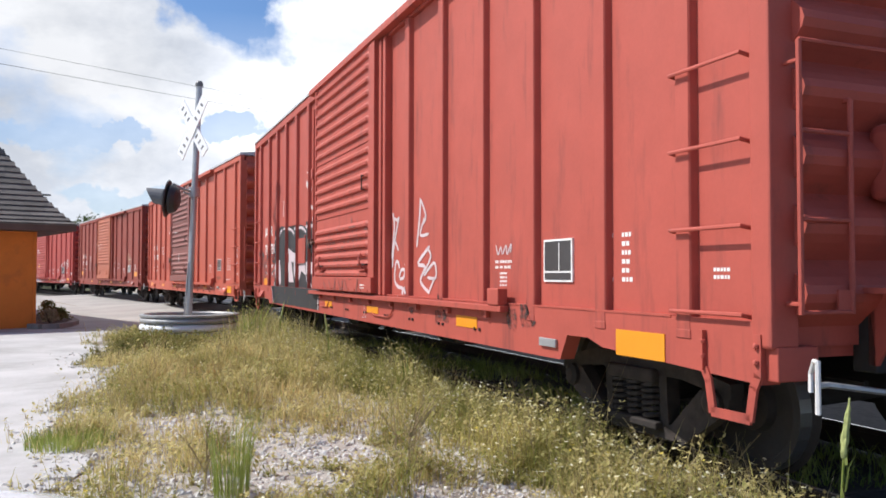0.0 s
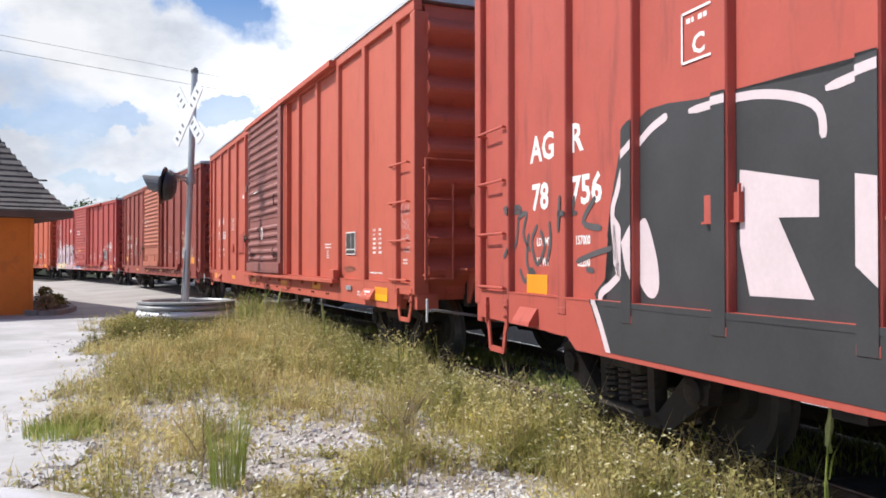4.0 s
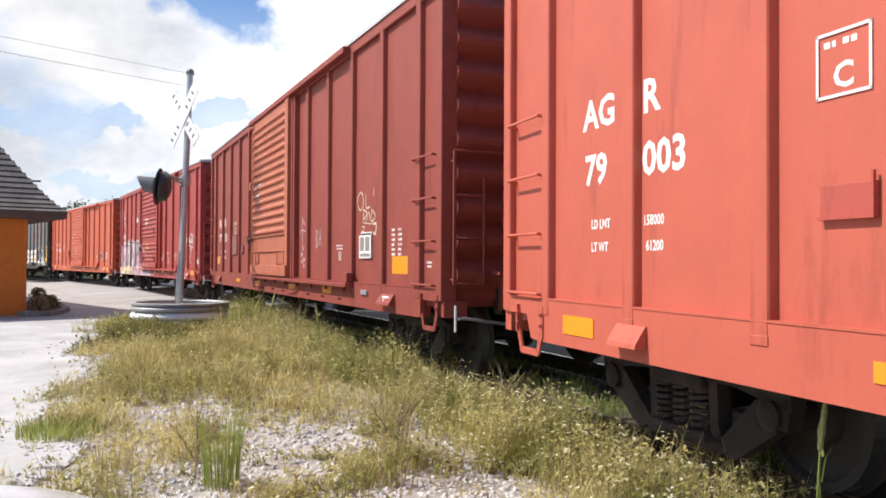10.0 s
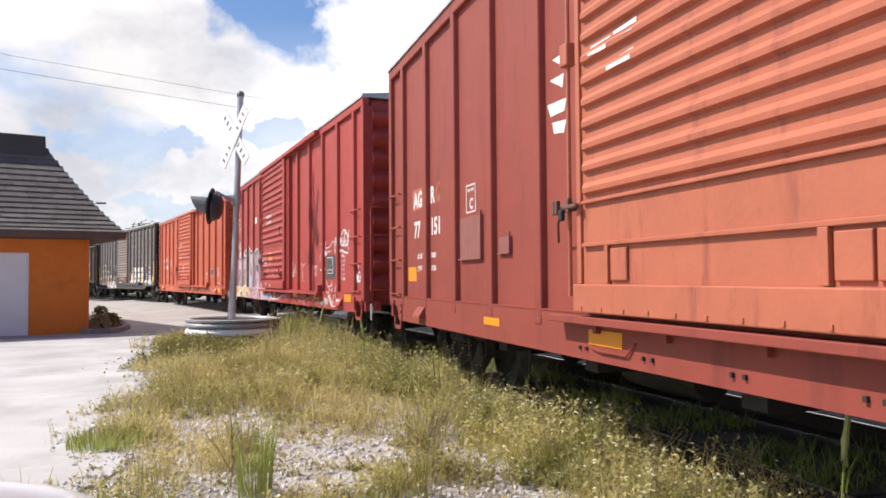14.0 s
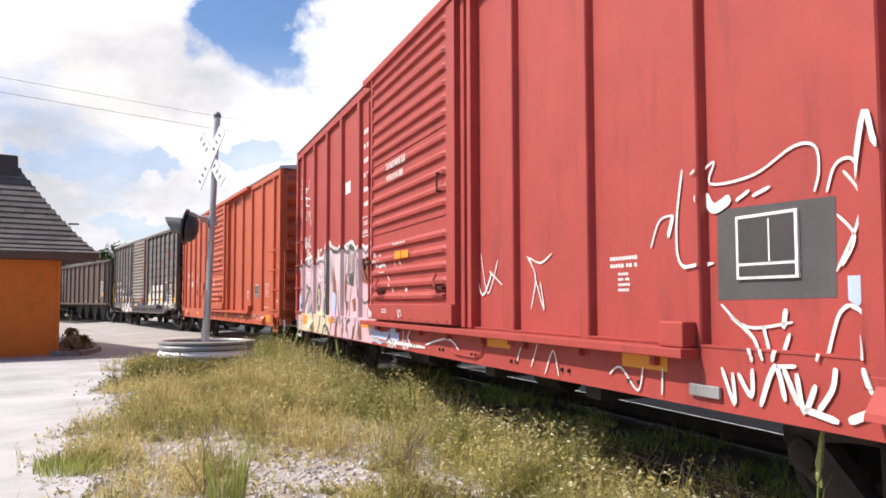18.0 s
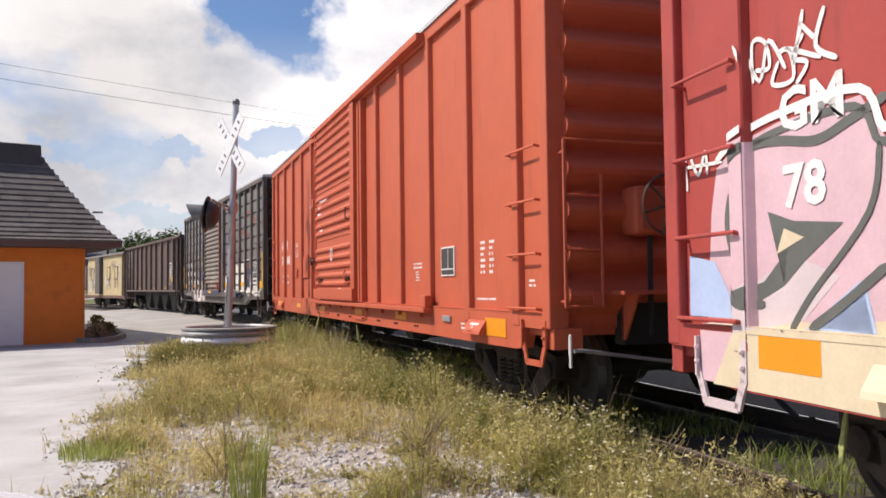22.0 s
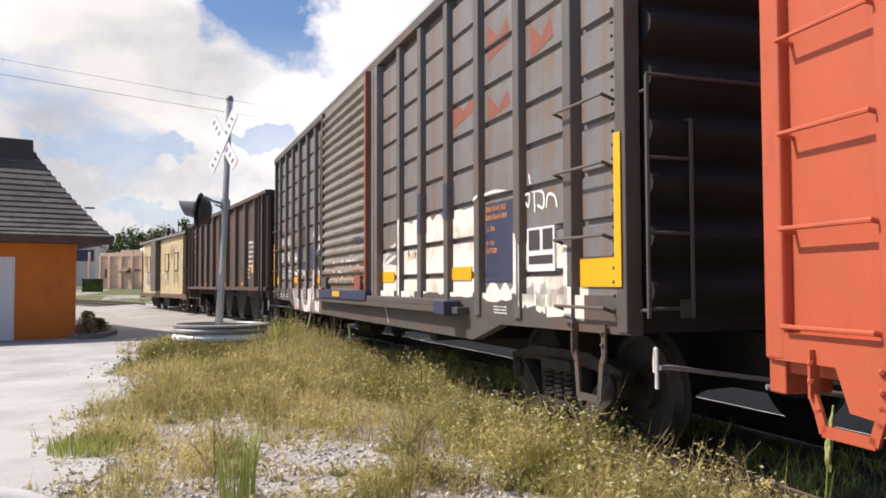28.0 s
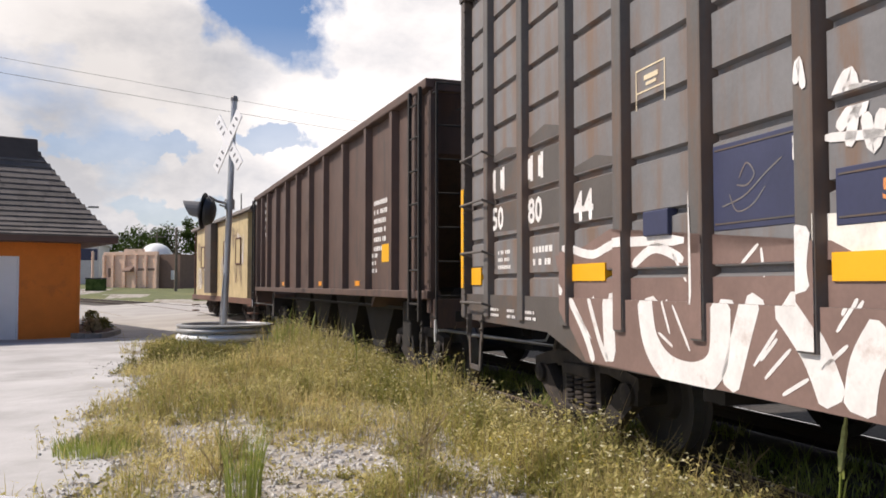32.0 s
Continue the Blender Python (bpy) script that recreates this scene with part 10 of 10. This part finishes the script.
def garage():
    g = thing("garage_building", "low tan stucco garage with roll-up doors", "building")
    z = ground_z(-9, 95) - 0.1
    x0, x1, y0, y1 = -12.1, -5.4, 95.0, 103.0
    part("wall", B(x0, x1, y0, y1, z, z + 3.7), STUCCO_TAN, g)
    part("parapet", B(x0 - 0.1, x1 + 0.1, y0 - 0.1, y0 + 0.2, z + 3.7, z + 4.05), STUCCO_TAN, g)
    part("parapet_step", B(x0 + 2.6, x0 + 5.0, y0 - 0.1, y0 + 0.2, z + 4.05, z + 4.35), STUCCO_TAN, g)
    for x in (x0, x0 + 1.2, x0 + 2.7, x0 + 4.1, x0 + 5.4, x1):
        part("pilaster", B(x - 0.12, x + 0.12, y0 - 0.25, y0, z, z + 3.7), STUCCO_TAN, g)
    for x in (x0 + 2.85, x0 + 4.25, x0 + 5.5):
        d = part("roll_up_door", B(x, x + 1.1, y0 - 0.06, y0, z, z + 2.9), STUCCO_TAN, g)
        if x > x0 + 3:
            part("window_strip", B(x + 0.1, x + 1.0, y0 - 0.1, y0 - 0.06, z + 2.0, z + 2.25), STUCCO_BROWN, d)
    aw = part("awning", extrude_x(bmesh.new(), [(y0 - 0.1, z + 2.5), (y0 - 0.9, z + 2.0), (y0 - 0.9, z + 1.85), (y0 - 0.1, z + 1.9)], x0 + 3.0, x0 + 3.9), STUCCO_BROWN, g, "brown awning")
    part("window", B(x0 + 0.5, x0 + 0.8, y0 - 0.05, y0, z + 1.3, z + 2.3), STUCCO_BROWN, g)
    part("wing", B(x1, x1 + 2.6, y0 + 0.4, y1, z, z + 3.75), STUCCO_BROWN, g, "brown side wing")
    part("wing_sign", B(x1 + 1.5, x1 + 2.2, y0 + 0.34, y0 + 0.4, z + 1.0, z + 2.0), PALE_WALL, g)
    pivot = Matrix.Translation(((x0 + x1) / 2, y0, z))
    g.matrix_basis = pivot @ pose(0, 0, 0, 0, 0, -32) @ pivot.inverted()
    dm = thing("white_dome", "white dome standing behind the garage", "dome")
    dm.matrix_basis = pose(-6.9, 107, z)
    part("drum", lathe(bmesh.new(), [(1.9, 0), (1.9, 3.9), (0, 3.9)], 28), DOME_WHITE, dm)
    smooth(part("cap", lathe(bmesh.new(), [(1.9 * math.cos(a * math.pi / 16), 3.9 + 1.7 * math.sin(a * math.pi / 16)) for a in range(9)], 28), DOME_WHITE, dm))
    b = thing("pale_building", "pale grey building with a blue upper window band", "building")
    zz = ground_z(-14, 110) - 0.1
    part("wall", B(-19.5, -13.6, 108, 118, zz, zz + 5.0), PALE_WALL, b)
    part("window_band", B(-17.5, -13.8, 107.94, 108, zz + 3.0, zz + 4.4), NAVY, b)
    part("roof", B(-19.8, -13.3, 107.7, 118.3, zz + 5.0, zz + 5.3), PALE_WALL, b)
    bin_ = thing("refuse_bin", "dark green refuse bin on the lawn", "bin")
    bin_.matrix_basis = pose(-11.3, 88, ground_z(-11.3, 88) - 0.05)
    part("body", B(-0.9, 0.9, -0.6, 0.6, 0, 1.2, bev=0.05), LEAF_FAR, bin_)
    part("lid", B(-0.95, 0.95, -0.65, 0.65, 1.2, 1.32, bev=0.04), SIGNAL_BLACK, bin_)
    post = thing("marker_post", "pale marker post beside the garage", "post")
    post.matrix_basis = pose(-11.9, 90, ground_z(-11.9, 90) - 0.05)
    part("shaft", lathe(bmesh.new(), [(0.13, 0), (0.13, 3.9), (0.09, 4.0), (0, 4.02)], 12), STUCCO_TAN, post)


garage()
lawn = part("lawn", grid_sheet(steps((-40, 60, 20)), steps((66, 140, 16)), lambda x, y: ground_z(x, y) + 0.03), LAWN)
tagged(lawn, "green lawn before the garage", "lawn", kind="structure")
far = part("far_field", grid_sheet(steps((8, 60, 12), (60, 400, 4)), steps((-60, 20, 10), (20, 66, 12)), lambda x, y: ground_z(x, y) + 0.0), LAWN)
tagged(far, "rough grass beyond the track", "grass", kind="structure")


def tree(x, y, h, r, seed):
    rnd = random.Random(seed)
    t = thing("tree", "dark green broadleaf tree on the skyline", "tree", "far trees")
    t.matrix_basis = pose(x, y, ground_z(x, y) - 0.2)
    bm = bmesh.new()
    tube(bm, (0, 0, 0), (0.2, 0, h * 0.5), 0.32, 8, 0.2)
    for k in range(7):
        a = rnd.uniform(0, 6.28)
        tube(bm, (0.15, 0, h * rnd.uniform(0.35, 0.5)), (math.cos(a) * r * 0.7, math.sin(a) * r * 0.7, h * rnd.uniform(0.6, 0.9)), 0.12, 6, 0.04)
    part("trunk", bm, BARK, t)
    b = Blades()
    for k in range(34):
        a, rr = rnd.uniform(0, 6.28), r * math.sqrt(rnd.random())
        zz = h * (0.42 + 0.5 * rnd.random() * (1 - 0.4 * rr / r))
        cr = r * rnd.uniform(0.18, 0.4)
        for j in range(70):
            d = Vector((rnd.gauss(0, 1), rnd.gauss(0, 1), rnd.gauss(0, 0.8))).normalized() * cr * rnd.uniform(0.55, 1.05)
            b.leaf(math.cos(a) * rr + d.x, math.sin(a) * rr + d.y, zz + d.z, rnd.uniform(0.3, 0.6), rnd.uniform(0, 6.28), rnd.uniform(-0.9, 0.9))
    me = bpy.data.meshes.new("crown")
    me.from_pydata(b.v, [], b.f)
    me.materials.append(LEAF_FAR)
    cr = new("crown", me)
    cr.parent = t


rnd_t = random.Random(77)
for i in range(22):
    x = -42 + i * 3.6 + rnd_t.uniform(-1.5, 1.5)
    tree(x, 140 + rnd_t.uniform(-8, 22), rnd_t.uniform(8.5, 12.5) * (0.8 if x > -2 else 1.0), rnd_t.uniform(3, 4.5), i)
for i in range(26):
    # the tree line goes on beyond the train
    a = radians(75 - i * 6)
    tree(110 * math.cos(a) + 10, 110 * math.sin(a) + rnd_t.uniform(-8, 8), rnd_t.uniform(7, 10), rnd_t.uniform(3.5, 5), 100 + i)


def utility_pole(x, y, h, turn, label):
    p = thing("utility_pole", label, "utility pole", "utility poles")
    p.matrix_basis = pose(x, y, ground_z(x, y) - 0.1, 0, 0, turn)
    part("shaft", tube(bmesh.new(), (0, 0, 0), (0, 0, h), 0.17, 10, 0.11), POLE_WOOD, p)
    part("cross_arm", B(-1.2, 1.2, -0.06, 0.06, h - 0.7, h - 0.56), POLE_WOOD, p)
    for xx in (-1.1, -0.4, 0.4, 1.1):
        part("insulator", lathe(bmesh.new(), [(0.03, 0), (0.06, 0.05), (0.03, 0.12), (0, 0.14)], 8, "Z", (xx, 0, h - 0.56)), PALE_WALL, p)


utility_pole(-7.6, 118, 6.9, 10, "weathered wooden utility pole with a cross arm")
post = thing("lot_post", "plain dark post on the lawn before the garage", "post")
post.matrix_basis = pose(-3.6, 85, ground_z(-3.6, 85) - 0.1)
part("shaft", tube(bmesh.new(), (0, 0, 0), (0, 0, 6.4), 0.15, 10, 0.12), POLE_WOOD, post)


def street_lamp(x, y, h):
    p = thing("street_lamp", "slim street lamp with a curved arm", "street lamp")
    p.matrix_basis = pose(x, y, ground_z(x, y) - 0.1)
    part("pole", tube(bmesh.new(), (0, 0, 0), (0, 0, h), 0.1, 10, 0.07), GALV, p)
    part("arm", pipe(bmesh.new(), [(0, 0, h - 0.2), (0.8, 0, h + 0.25), (1.8, 0, h + 0.4)], 0.04), GALV, p)
    part("lamp_head", B(1.6, 2.5, -0.16, 0.16, h + 0.34, h + 0.5, bev=0.05), SIGNAL_GREY, p)


street_lamp(-12.9, 82, 8.3)


def cable(pts, r, sag):
    c = thing("overhead_cable", "thin black overhead cable across the sky", "cable", "overhead cables")
    a, b = Vector(pts[0]), Vector(pts[1])
    P = []
    for i in range(25):
        f = i / 24
        p = a.lerp(b, f)
        p.z -= sag * 4 * f * (1 - f)
        P.append(p)
    bm = bmesh.new()
    for p, q in zip(P, P[1:]):
        tube(bm, p, q, r, 5)
    part("wire", bm, CABLE, c)


utility_pole(-20.6, 20.8, 8.8, 60, "weathered wooden utility pole beside the lot")
utility_pole(25.0, 46.0, 8.8, 60, "weathered wooden utility pole beyond the track")
cable([(-20.8, 20.3, 8.5), (24.8, 45.5, 8.5)], 0.007, 0.35)
cable([(-20.5, 21.6, 9.1), (25.1, 46.8, 9.1)], 0.006, 0.2)


def motions():
    """The train rolls past at an even pace; its wheels turn."""
    for car, s0 in TRAIN:
        base = car.get("truck_base", 6.1)
        walk(car, [(t, car_pose(s0 - travelled(t), base)) for t in range(0, 33)])
    n = 214
    times = [32.0 * i / n for i in range(n + 1)]
    for ws, m in WHEELS:
        walk(ws, [(t, m @ pose(0, 0, 0, math.degrees(travelled(t) / 0.42), 0, 0)) for t in times])


motions()
